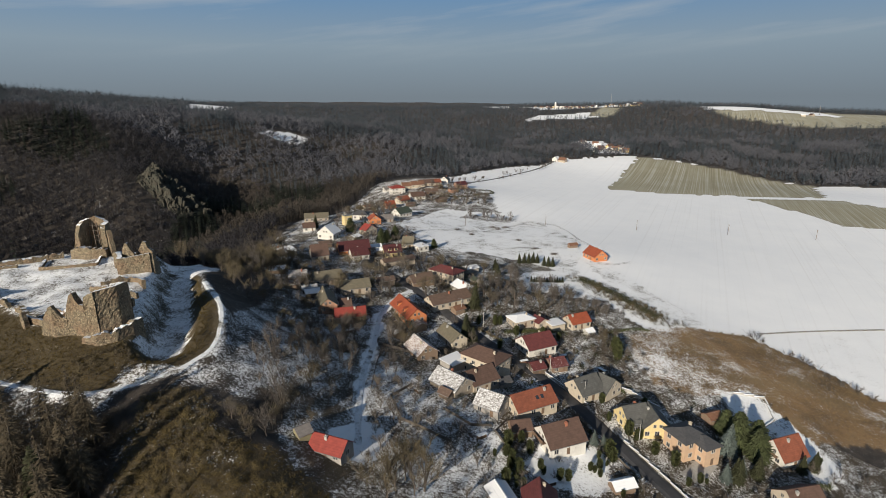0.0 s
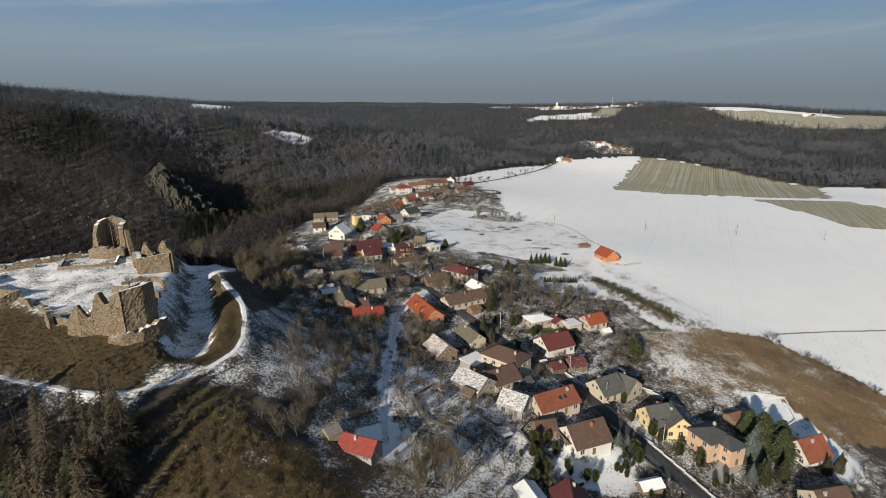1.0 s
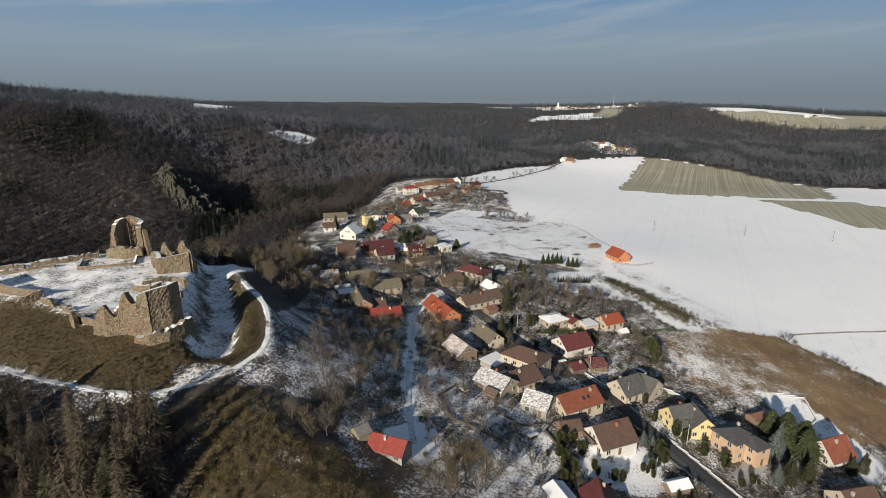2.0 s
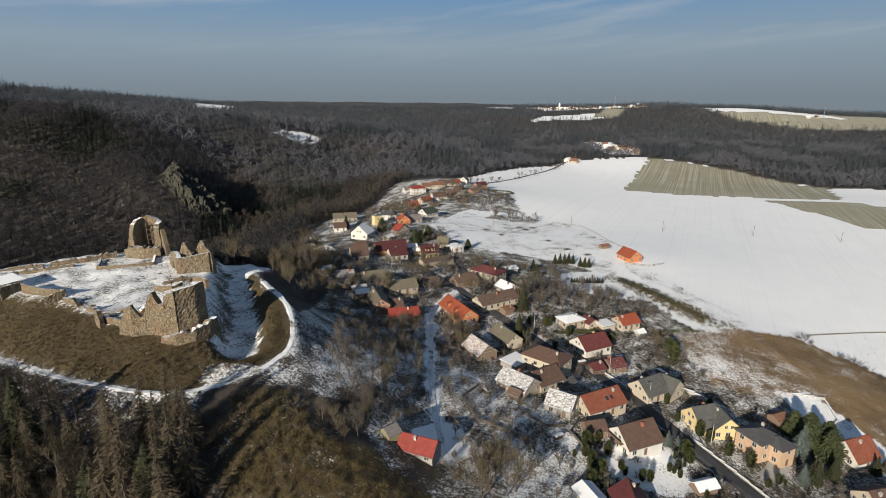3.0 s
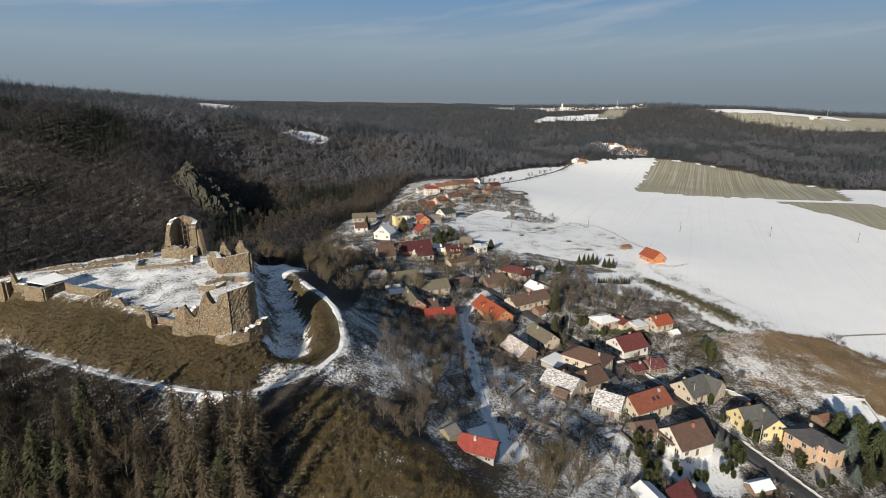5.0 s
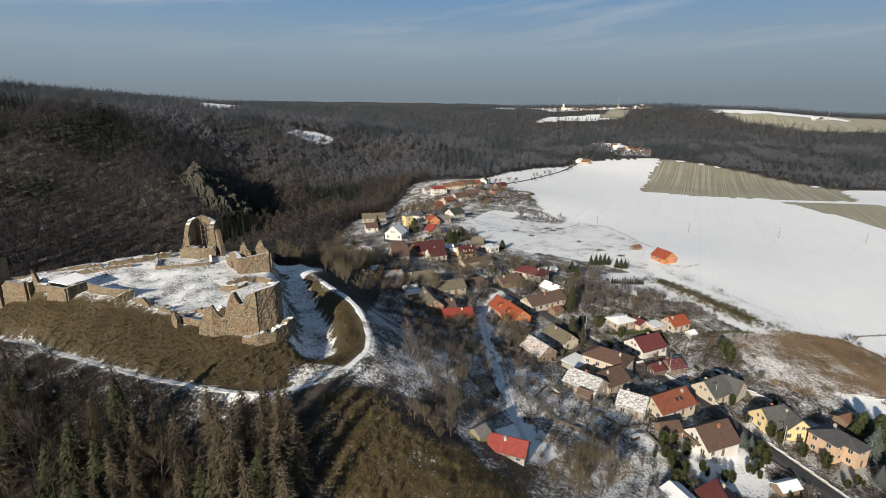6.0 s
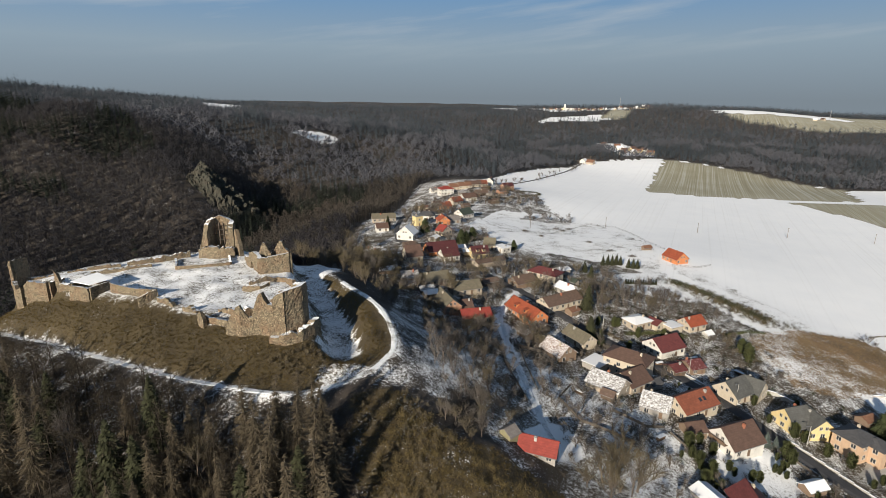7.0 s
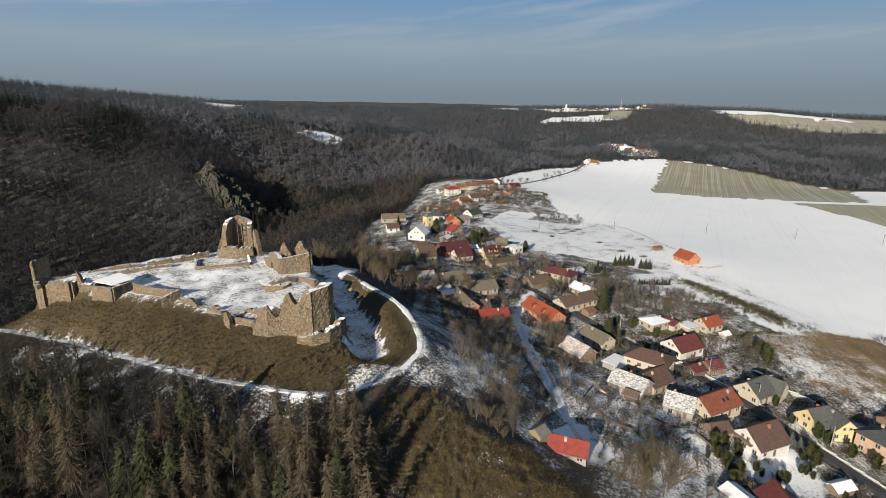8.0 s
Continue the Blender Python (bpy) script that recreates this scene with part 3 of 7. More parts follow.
def ribbon(name, line, half, lift, material, label, category, wobble=0.0):
    """A strip along a line that follows the ground."""
    pts = []
    for a, b in zip(line, line[1:]):
        k = max(1, int(math.dist(a[:2], b[:2]) / 3))
        pts += [(a[0] + (b[0] - a[0]) * i / k, a[1] + (b[1] - a[1]) * i / k) for i in range(k)]
    pts.append(line[-1][:2])
    arr = np.array(pts)
    for _ in range(4):
        arr[1:-1] = (arr[:-2] + 2 * arr[1:-1] + arr[2:]) / 4
    tan = np.gradient(arr, axis=0)
    tan /= np.linalg.norm(tan, axis=1)[:, None]
    nor = np.stack([-tan[:, 1], tan[:, 0]], 1)
    bm = bmesh.new()
    rows = []
    for s in (-1.0, -0.5, 0.0, 0.5, 1.0):
        jitter = 1 + wobble * rough(arr[:, 0] * 1.7, arr[:, 1] * 1.7, 2.0, 3.0 * s)
        q = arr + nor * (half * s * jitter)[:, None]
        z = height(q[:, 0], q[:, 1]) + lift + (0.06 if abs(s) < 0.9 else -0.25)
        rows.append([bm.verts.new((q[i, 0], q[i, 1], z[i])) for i in range(len(q))])
    for r0, r1 in zip(rows, rows[1:]):
        for i in range(len(arr) - 1):
            bm.faces.new((r0[i], r0[i + 1], r1[i + 1], r1[i]))
    me = bpy.data.meshes.new(name)
    bmesh.ops.recalc_face_normals(bm, faces=bm.faces)
    bm.to_mesh(me)
    bm.free()
    me.materials.append(material)
    return tagged(new(name, me), label, category, kind="structure")


ribbon("path", RAMPART_PATH[:-3], 1.15, 0.08, TRODDEN, "trodden snowy footpath round the castle rampart", "path", 0.45)
ribbon("lane", LANE, 1.2, 0.08, TRODDEN, "narrow lane under trodden snow", "lane", 0.25)
ribbon("road", ROAD[:15], 2.6, 0.22, ASPHALT, "narrow wet asphalt village street", "road")
ribbon("driveway", [(67.5, 121.5), (72, 125), (77, 129)], 3.2, 0.14, CONCRETE, "bare concrete driveway beside the peach house", "driveway", 0.15)
ribbon("road", ROAD[14:], 1.9, 0.18, ASPHALT, "country road lined with small trees", "road")


# ---- small builders ----
def part(name, bm, material, parent, label=""):
    """One mesh under a thing or under a part of it."""
    me = bpy.data.meshes.new(name)
    bm.to_mesh(me)
    bm.free()
    me.materials.append(material)
    ob = new(name, me)
    ob.parent = parent
    if label:
        ob["label"] = label
    return ob


def share(name, me, parent, m):
    ob = new(name, me)
    ob.parent = parent
    ob.matrix_basis = m
    return ob


def box(bm, x0, x1, y0, y1, z0, z1):
    v = [bm.verts.new(p) for p in ((x0, y0, z0), (x1, y0, z0), (x1, y1, z0), (x0, y1, z0), (x0, y0, z1), (x1, y0, z1), (x1, y1, z1), (x0, y1, z1))]
    for f in ((0, 3, 2, 1), (4, 5, 6, 7), (0, 1, 5, 4), (1, 2, 6, 5), (2, 3, 7, 6), (3, 0, 4, 7)):
        bm.faces.new([v[i] for i in f])


def slab(bm, corners, thick):
    """A plate with the given top corners, going down by thick."""
    top = [bm.verts.new(c) for c in corners]
    low = [bm.verts.new((c[0], c[1], c[2] - thick)) for c in corners]
    bm.faces.new(top)
    bm.faces.new(low[::-1])
    k = len(top)
    for i in range(k):
        bm.faces.new((top[i], low[i], low[(i + 1) % k], top[(i + 1) % k]))
    bmesh.ops.recalc_face_normals(bm, faces=bm.faces)


def box_mesh(name, x0, x1, y0, y1, z0, z1, material):
    bm = bmesh.new()
    box(bm, x0, x1, y0, y1, z0, z1)
    me = bpy.data.meshes.new(name)
    bm.to_mesh(me)
    bm.free()
    me.materials.append(material)
    return me


def window_frame_mesh():
    bm = bmesh.new()
    for x0, x1, z0, z1 in ((-0.6, 0.6, 0.62, 0.72), (-0.6, 0.6, -0.75, -0.62), (-0.6, -0.5, -0.62, 0.62), (0.5, 0.6, -0.62, 0.62), (-0.05, 0.05, -0.62, 0.62)):
        box(bm, x0, x1, -0.02, 0.09, z0, z1)
    me = bpy.data.meshes.new("window_frame")
    bm.to_mesh(me)
    bm.free()
    me.materials.append(FRAME_WHITE)
    return me


FRAME_MESH = window_frame_mesh()
PANE_MESH = box_mesh("pane", -0.5, 0.5, -0.02, 0.04, -0.62, 0.62, GLASS)
DOOR_MESH = box_mesh("door", -0.5, 0.5, -0.02, 0.07, 0, 2.05, WOOD)
GARAGE_MESH = box_mesh("garage_door", -1.3, 1.3, -0.02, 0.07, 0, 2.2, WOOD)


def chimney_mesh(name, h, material):
    bm = bmesh.new()
    box(bm, -0.32, 0.32, -0.32, 0.32, -1.2, h)
    box(bm, -0.4, 0.4, -0.4, 0.4, h, h + 0.12)
    box(bm, -0.16, 0.16, -0.16, 0.16, h + 0.12, h + 0.35)
    me = bpy.data.meshes.new(name)
    bm.to_mesh(me)
    bm.free()
    me.materials.append(material)
    return me


CHIMNEYS = [chimney_mesh("chimney", 0.9, BRICK_RED), chimney_mesh("chimney", 0.75, CONCRETE), chimney_mesh("chimney", 0.7, WALLS["cream"])]


def house(x, y, heading, length, width, wall_h, ridge_h, kind, wall, roof, snow, label, seed=0, windows=True, chimneys=1, lift=0.0, extra=""):
    """A house with its ridge along heading (degrees), seated in the slope of the ground."""
    rnd = random.Random(seed * 7 + int(x * 3) + int(y * 5))
    a = radians(heading)
    hl, hw = length / 2, width / 2
    over_end, over_eave = 0.35, 0.5
    corners = [(x + math.cos(a) * u - math.sin(a) * v, y + math.sin(a) * u + math.cos(a) * v) for u in (-hl, 0, hl) for v in (-hw, 0, hw)]
    zs = [ground_z(*c) for c in corners]
    base = sum(zs) / len(zs) + lift
    sink = base - min(zs) + 0.6
    h = new("house")
    h.location, h.rotation_euler = (x, y, base), (0, 0, a)
    tagged(h, label, "house", "village houses")
    bm = bmesh.new()
    if kind == "gable":
        prof = [(-hw, -sink), (hw, -sink), (hw, wall_h), (0, ridge_h - 0.2), (-hw, wall_h)]
    else:
        prof = [(-hw, -sink), (hw, -sink), (hw, wall_h), (-hw, wall_h)]
    front = [bm.verts.new((-hl, p[0], p[1])) for p in prof]
    back = [bm.verts.new((hl, p[0], p[1])) for p in prof]
    bm.faces.new(front[::-1])
    bm.faces.new(back)
    for i in range(len(prof)):
        j = (i + 1) % len(prof)
        bm.faces.new((front[i], front[j], back[j], back[i]))
    bmesh.ops.recalc_face_normals(bm, faces=bm.faces)
    part("wall", bm, WALLS[wall], h)
    mat = roof_mat(roof, snow)
    if kind == "gable":
        k = (ridge_h - wall_h) / hw
        drop = k * over_eave
        for s in (-1, 1):
            bm = bmesh.new()
            top = [(-hl - over_end, 0, ridge_h), (hl + over_end, 0, ridge_h), (hl + over_end, s * (hw + over_eave), wall_h - drop + 0.12), (-hl - over_end, s * (hw + over_eave), wall_h - drop + 0.12)]
            slab(bm, top, 0.18)
            part("roof_slope", bm, mat, h)
        if y < 600:
            bm = bmesh.new()
            box(bm, -hl - over_end, hl + over_end, -0.14, 0.14, ridge_h - 0.05, ridge_h + 0.07)
            part("ridge_cap", bm, mat, h)
        for s in (-1, 1) if y < 600 else ():
            bm = bmesh.new()
            yy = s * (hw + over_eave + 0.06)
            box(bm, -hl - over_end, hl + over_end, yy - 0.07, yy + 0.07, wall_h - drop - 0.12, wall_h - drop + 0.02)
            part("gutter", bm, METAL, h)
    elif kind == "hip":
        bm = bmesh.new()
        e = 0.55
        r = max(0.4, hl - hw * 0.9)
        low = [bm.verts.new(p) for p in ((-hl - e, -hw - e, wall_h), (hl + e, -hw - e, wall_h), (hl + e, hw + e, wall_h), (-hl - e, hw + e, wall_h))]
        lip = [bm.verts.new((v.co.x, v.co.y, wall_h + 0.15)) for v in low]
        top = [bm.verts.new((-r, 0, ridge_h)), bm.verts.new((r, 0, ridge_h))]
        bm.faces.new(low[::-1])
        for i in range(4):
            bm.faces.new((low[i], low[(i + 1) % 4], lip[(i + 1) % 4], lip[i]))
        bm.faces.new((lip[0], lip[1], top[1], top[0]))
        bm.faces.new((lip[2], lip[3], top[0], top[1]))
        bm.faces.new((lip[1], lip[2], top[1]))
        bm.faces.new((lip[3], lip[0], top[0]))
        bmesh.ops.recalc_face_normals(bm, faces=bm.faces)
        part("roof", bm, mat, h)
    else:
        bm = bmesh.new()
        e = 0.3
        slab(bm, [(-hl - e, -hw - e, ridge_h + 0.15), (hl + e, -hw - e, ridge_h), (hl + e, hw + e, ridge_h), (-hl - e, hw + e, ridge_h + 0.15)], 0.25)
        part("flat_roof", bm, mat, h)
        bm = bmesh.new()
        box(bm, -hl - e - 0.02, hl + e + 0.02, -hw - e - 0.02, -hw - e + 0.1, ridge_h - 0.3, ridge_h - 0.08)
        part("fascia", bm, METAL, h)
    def opening(face, u, z, mesh_a, mesh_b=None, sx=1.0, sz=1.0):
        """A window or door on a wall: face 0/1 long sides, 2/3 ends; u along the wall."""
        turn, px, py = ((0, u, -hw), (180, u, hw), (-90, -hl, u), (90, hl, u))[face]
        m = pose(px, py, z, 0, 0, turn) @ pose(0, 0, 0, 0, 0, 180) @ Matrix.Diagonal((sx, 1, sz, 1))
        ob = share("window" if mesh_b else ("door" if mesh_a is DOOR_MESH else "garage_door"), mesh_a, h, m)
        if mesh_b:
            share("pane", mesh_b, ob, Matrix())

    if windows:
        floors = [wall_h * 0.5] if wall_h < 4.5 else [1.6, 4.6]
        for face in (0, 1, 2, 3):
            span = length if face < 2 else width
            count = max(1, int(span / 3.0))
            for f, z in enumerate(floors):
                for i in range(count):
                    u = (i + 0.5) * span / count - span / 2
                    if f == 0 and i == count // 2 and face in (0, 1):
                        opening(face, u, 0.0, DOOR_MESH)
                    elif rnd.random() < 0.85:
                        opening(face, u, z, FRAME_MESH, PANE_MESH, 1.2, 1.05)
            if face > 1 and kind == "gable" and ridge_h - wall_h > 2.6:
                for u in (-0.9, 0.9):
                    opening(face, u, wall_h + 1.0, FRAME_MESH, PANE_MESH, 0.8, 0.8)
        if extra == "garage":
            opening(0, hl * 0.5, 0.0, GARAGE_MESH)
    for c in range(chimneys):
        u = rnd.uniform(-0.35, 0.35) * length
        v = rnd.choice((-0.12, 0.12)) * width
        zc = ridge_h - abs(v) / hw * (ridge_h - wall_h)
        share("chimney", rnd.choice(CHIMNEYS), h, pose(u, v, zc))
    if extra == "balcony":
        bm = bmesh.new()
        box(bm, -hl - 1.3, -hl, -hw * 0.55, hw * 0.55, wall_h - 0.15, wall_h)
        box(bm, -hl - 1.3, -hl - 1.22, -hw * 0.55, hw * 0.55, wall_h, wall_h + 0.95)
        part("balcony", bm, WOOD, h, "brown timber gable balcony")
    if extra == "dormers":
        for u in (-hl * 0.35, hl * 0.35):
            bm = bmesh.new()
            z0 = wall_h + 0.25 * (ridge_h - wall_h)
            v0, v1 = -hw * 0.82, -hw * 0.25
            box(bm, u - 0.9, u + 0.9, v0, v1, z0 - 0.6, z0 + 1.2)
            dormer = part("dormer", bm, WALLS[wall], h)
            bm = bmesh.new()
            slab(bm, [(u - 1.15, v0 - 0.3, z0 + 1.25), (u + 1.15, v0 - 0.3, z0 + 1.25), (u + 1.15, v1 + 0.7, z0 + 1.75), (u - 1.15, v1 + 0.7, z0 + 1.75)], 0.12)
            part("dormer_roof", bm, mat, dormer)
            share("pane", PANE_MESH, dormer, pose(u, v0 - 0.01, z0 + 0.5) @ Matrix.Diagonal((1.2, 1, 0.8, 1)))
    if extra == "skylights":
        for u in (-1.2, 0.6):
            v = -hw * 0.55
            zc = ridge_h - 0.55 * (ridge_h - wall_h)
            tilt = -math.degrees(math.atan2(ridge_h - wall_h, hw))
            share("skylight", PANE_MESH, h, pose(u + hl * 0.3, v, zc + 0.12, 90 - tilt, 0, 0))
    return h


# ---- village ----
house(33.1, 129.9, 20.7, 11.7, 10.0, 3.4, 7.5, "gable", "white", "brown", 0.00, "white rendered house with a brown tile roof and gable balcony", 0, extra="balcony")
house(27.1, 145.1, 25.6, 14.4, 9.0, 3.2, 6.5, "gable", "cream", "orange", 0.10, "long cream house with an orange tile roof and roof lights", 1, extra="skylights")
house(14.9, 141.9, -32.9, 8.2, 8.0, 3.0, 6.0, "gable", "grey", "slate", 0.58, "old farm wing with a snow-covered tile roof", 2)
house(22.3, 132.8, 11.2, 5.8, 5.0, 2.2, 4.0, "gable", "brown", "brown", 0.00, "brown garden shed behind a hedge", 3, windows=False, chimneys=0)
house(47.4, 157.1, 27.7, 9.4, 9.0, 3.0, 6.8, "gable", "cream", "grey", 0.00, "cream house with a grey roof and lit gable", 4)
house(55.1, 158.5, -49.5, 6.4, 9.0, 3.0, 6.6, "gable", "cream", "grey", 0.00, "cream house wing with garage under grey roof", 5, extra="garage")
house(59.0, 142.9, 14.2, 7.8, 9.0, 3.2, 7.2, "gable", "yellow", "grey", 0.00, "yellow house with a dark grey roof", 6)
house(64.4, 141.1, -89.5, 8.5, 9.0, 3.0, 7.0, "gable", "yellow", "grey", 0.00, "rear wing of yellow house under dark grey roof", 7)
house(71.2, 133.0, 22.0, 8.6, 8.0, 5.7, 8.0, "hip", "peach", "charcoal", 0.00, "peach two-storey house with a charcoal hipped roof", 8)
house(75.0, 130.6, 22.0, 5.6, 7.6, 5.5, 7.4, "hip", "peach", "charcoal", 0.00, "peach two-storey front block with charcoal hipped roof", 9, chimneys=0)
house(101.6, 134.3, 18.3, 9.3, 8.5, 2.6, 7.0, "gable", "white", "orange", 0.00, "white house with steep orange roof and balcony", 10, extra="balcony")
house(23.1, 103.2, -95.1, 10.0, 8.0, 3.0, 6.5, "gable", "cream", "darkred", 0.10, "house with a dark red tile roof", 11)
house(93.2, 113.8, 11.0, 9.4, 9.0, 3.0, 6.5, "gable", "cream", "brown", 0.00, "house with weathered brown roof beside hedge", 12)
house(-27.6, 110.6, -22.0, 9.2, 5.6, 2.0, 4.3, "gable", "grey", "red", 0.00, "small cottage with bright red metal roof", 13)
house(-34.8, 112.1, 40.5, 3.3, 3.5, 2.0, 3.2, "gable", "olive", "slate", 0.00, "small mossy garden shed", 14, windows=False, chimneys=0)
house(14.9, 167.3, -39.6, 14.7, 9.5, 6.4, 9.2, "hip", "cream", "brown", 0.00, "cream two-storey house with brown hipped roof", 15)
house(11.8, 156.1, 31.7, 10.1, 9.0, 3.4, 6.6, "gable", "beige", "brown", 0.00, "beige wing with brown tile roof and chimney", 16)
house(2.6, 151.2, -44.7, 11.3, 8.5, 3.0, 6.0, "gable", "beige", "slate", 0.60, "barn with a snow-dusted grey roof", 17)
house(4.0, 168.3, -48.5, 6.7, 8.0, 2.8, 3.0, "flat", "grey", "snowroof", 1.00, "low garage with a flat snow-covered roof", 18, windows=False, chimneys=0)
house(-8.2, 176.0, -60.2, 10.8, 8.0, 2.8, 6.0, "gable", "brown", "rust", 0.60, "old house with snow-flecked rusty tile roof", 19)
house(3.5, 190.3, -62.3, 12.2, 6.8, 3.0, 5.8, "gable", "cream", "olive", 0.00, "long cream street house with mossy grey roof", 20)
house(-15.0, 208.0, -63.8, 19.2, 8.5, 3.0, 6.5, "gable", "apricot", "tangerine", 0.00, "apricot house with orange tile roof and dormers", 21, extra="dormers")
house(2.1, 221.7, 30.7, 19.9, 8.5, 3.2, 6.0, "gable", "cream", "umber", 0.10, "long cream farmhouse with dark brown roof", 22)
house(10.4, 236.9, -57.3, 13.1, 7.5, 3.0, 5.0, "gable", "grey", "snowroof", 1.00, "barn with snow-covered roof", 23)
house(1.7, 252.6, -39.1, 15.3, 9.0, 5.6, 8.0, "hip", "cream", "darkred", 0.00, "two-storey house with dark red hipped roof", 24)
house(-11.2, 244.7, 31.6, 11.8, 7.5, 2.8, 5.5, "gable", "brown", "umber", 0.10, "long low barn with dark brown roof", 25)
house(93.4, 309.1, -70.1, 12.0, 9.0, 3.2, 7.0, "gable", "apricot", "tangerine", 0.00, "new orange brick house standing alone in snow", 26)
house(33.2, 208.6, 25.9, 9.6, 7.6, 3.0, 4.5, "hip", "beige", "snowroof", 1.00, "bungalow with snow-covered roof", 27)
house(41.4, 208.8, -57.3, 5.7, 6.0, 2.6, 4.0, "gable", "cream", "darkred", 0.10, "small annex with red roof", 28)
house(47.6, 206.8, 24.0, 6.5, 6.0, 2.8, 3.0, "flat", "cream", "snowroof", 1.00, "garage with flat snowy roof", 29, windows=False, chimneys=0)
house(57.8, 210.2, 23.6, 9.4, 7.2, 3.0, 5.8, "gable", "cream", "tangerine", 0.00, "cream house with bright orange roof", 30)
house(36.2, 187.7, 24.6, 12.3, 10.0, 3.4, 7.0, "gable", "white", "darkred", 0.00, "white house with large dark red roof", 31)
house(33.5, 170.9, 20.0, 5.0, 6.0, 2.2, 3.6, "gable", "umber", "darkred", 0.30, "small timber shed with dark red roof", 32)
house(41.3, 174.0, 17.3, 6.0, 7.0, 2.4, 4.2, "gable", "brown", "darkred", 0.40, "brick shed with snowy red metal roof", 33)
house(-54.3, 232.0, 23.2, 13.0, 8.0, 2.8, 5.5, "gable", "beige", "olive", 0.00, "long cottage with mossy grey roof", 34)
house(-40.6, 225.0, 20.6, 13.6, 8.0, 2.8, 5.5, "gable", "beige", "olive", 0.00, "long barn with grey-green roof", 35)
house(-66.0, 226.3, 13.1, 7.6, 8.0, 2.8, 5.0, "gable", "brown", "slate", 0.50, "old cottage with snow-flecked dark roof", 36)
house(-49.3, 205.6, -71.0, 16.0, 7.5, 2.8, 5.8, "gable", "brick", "olive", 0.00, "house with grey roof and brick gable", 37)
house(-41.2, 205.7, 17.0, 4.6, 7.0, 2.6, 5.0, "gable", "brick", "brown", 0.00, "annex with brown tile roof", 38)
house(-37.7, 197.5, 12.0, 12.0, 8.0, 2.8, 5.2, "gable", "brown", "red", 0.05, "long house with faded red roof", 39)
house(-51.6, 289.8, 21.6, 17.6, 10.0, 3.2, 7.2, "gable", "apricot", "crimson", 0.00, "large house with crimson roof and brick gable", 40)
house(-47.0, 280.6, 22.5, 9.4, 9.0, 3.0, 6.2, "gable", "white", "crimson", 0.00, "white house with a crimson roof", 41)
house(-66.9, 271.3, 23.6, 8.8, 9.0, 3.2, 8.2, "gable", "cream", "brown", 0.00, "tall house with cream gable and brown roof", 42)
house(-29.6, 290.7, 14.9, 10.0, 9.0, 3.2, 6.6, "gable", "yellow", "crimson", 0.10, "yellow house with red roof and dormers", 43, extra="dormers")
house(-21.2, 311.6, -10.3, 6.9, 8.0, 3.2, 6.6, "gable", "cream", "olive", 0.00, "cream house with olive roof", 44)
house(-14.0, 307.0, -53.4, 7.8, 7.0, 3.0, 3.2, "flat", "white", "snowroof", 1.00, "low white shed with snow-covered roof", 45)
house(-49.5, 337.0, -43.9, 6.4, 9.0, 3.4, 6.6, "gable", "cream", "red", 0.00, "cream house with red roof", 46)
house(-67.6, 360.0, 33.9, 5.5, 5.0, 7.0, 7.6, "hip", "yellow", "grey", 0.50, "narrow tall cream building", 47)
house(-61.5, 384.0, 1.4, 11.3, 8.0, 3.6, 6.4, "hip", "white", "charcoal", 0.00, "white house with dark roof", 48)
house(-49.8, 371.5, -73.5, 9.1, 8.0, 3.2, 6.4, "gable", "apricot", "tangerine", 0.00, "orange house with lit gable", 49)
house(-33.0, 409.0, 44.8, 12.5, 10.0, 3.2, 6.8, "gable", "white", "green", 0.00, "white house with dark green roof", 50)
house(-47.0, 453.5, 28.3, 8.3, 8.0, 3.0, 6.4, "gable", "apricot", "tangerine", 0.00, "orange house with tile roof", 51)
house(-37.5, 479.0, 40.2, 11.1, 9.0, 3.0, 6.4, "gable", "cream", "orange", 0.00, "cream house with an orange roof", 52)
house(-25.0, 494.0, 26.4, 13.8, 9.0, 3.0, 6.4, "gable", "white", "brown", 0.00, "white house with red-brown roof", 53)
house(-46.2, 523.0, 21.7, 13.8, 10.0, 5.8, 8.4, "hip", "white", "red", 0.00, "white two-storey house with red hipped roof", 54)
house(-36.0, 538.0, 15.8, 13.6, 9.0, 3.0, 6.0, "gable", "cream", "rust", 0.00, "house with rusty orange roof", 55)
house(-18.0, 545.0, 13.9, 16.1, 9.0, 3.0, 6.0, "gable", "cream", "brown", 0.00, "cream house with a red-brown roof", 56)
house(18.0, 543.0, 28.9, 12.0, 8.0, 4.2, 7.0, "gable", "brick", "crimson", 0.05, "dark red barn at the village end", 57)
house(-27.0, 540.0, 17.2, 13.5, 9.0, 3.0, 6.0, "gable", "cream", "rust", 0.00, "cream house with an orange roof", 58)
house(-8.0, 548.0, 17.8, 9.8, 9.0, 3.0, 6.0, "gable", "cream", "orange", 0.00, "house with orange roof among gardens", 59)
house(2.0, 565.0, 75.0, 9.0, 8.5, 3.6, 7.2, "gable", "white", "charcoal", 0.30, "white gabled house with a dark roof beside the fields", 60)
house(-42.0, 379.0, 20.0, 8.5, 7.5, 2.8, 5.2, "gable", "grey", "slate", 0.30, "low annex with a slate-grey roof", 67)
house(-58.0, 540.0, 30.0, 8.0, 6.0, 2.6, 4.6, "gable", "white", "slate", 0.40, "small white shed at the edge of the wood", 68)
house(-11.5, 511.0, 16.5, 11.4, 8.0, 3.0, 5.5, "gable", "umber", "umber", 0.20, "dark weathered timber barn", 61)
house(-93.5, 379.0, 12.0, 17.0, 9.0, 3.0, 5.8, "gable", "beige", "olive", 0.10, "long cottage with a mossy grey roof", 62)
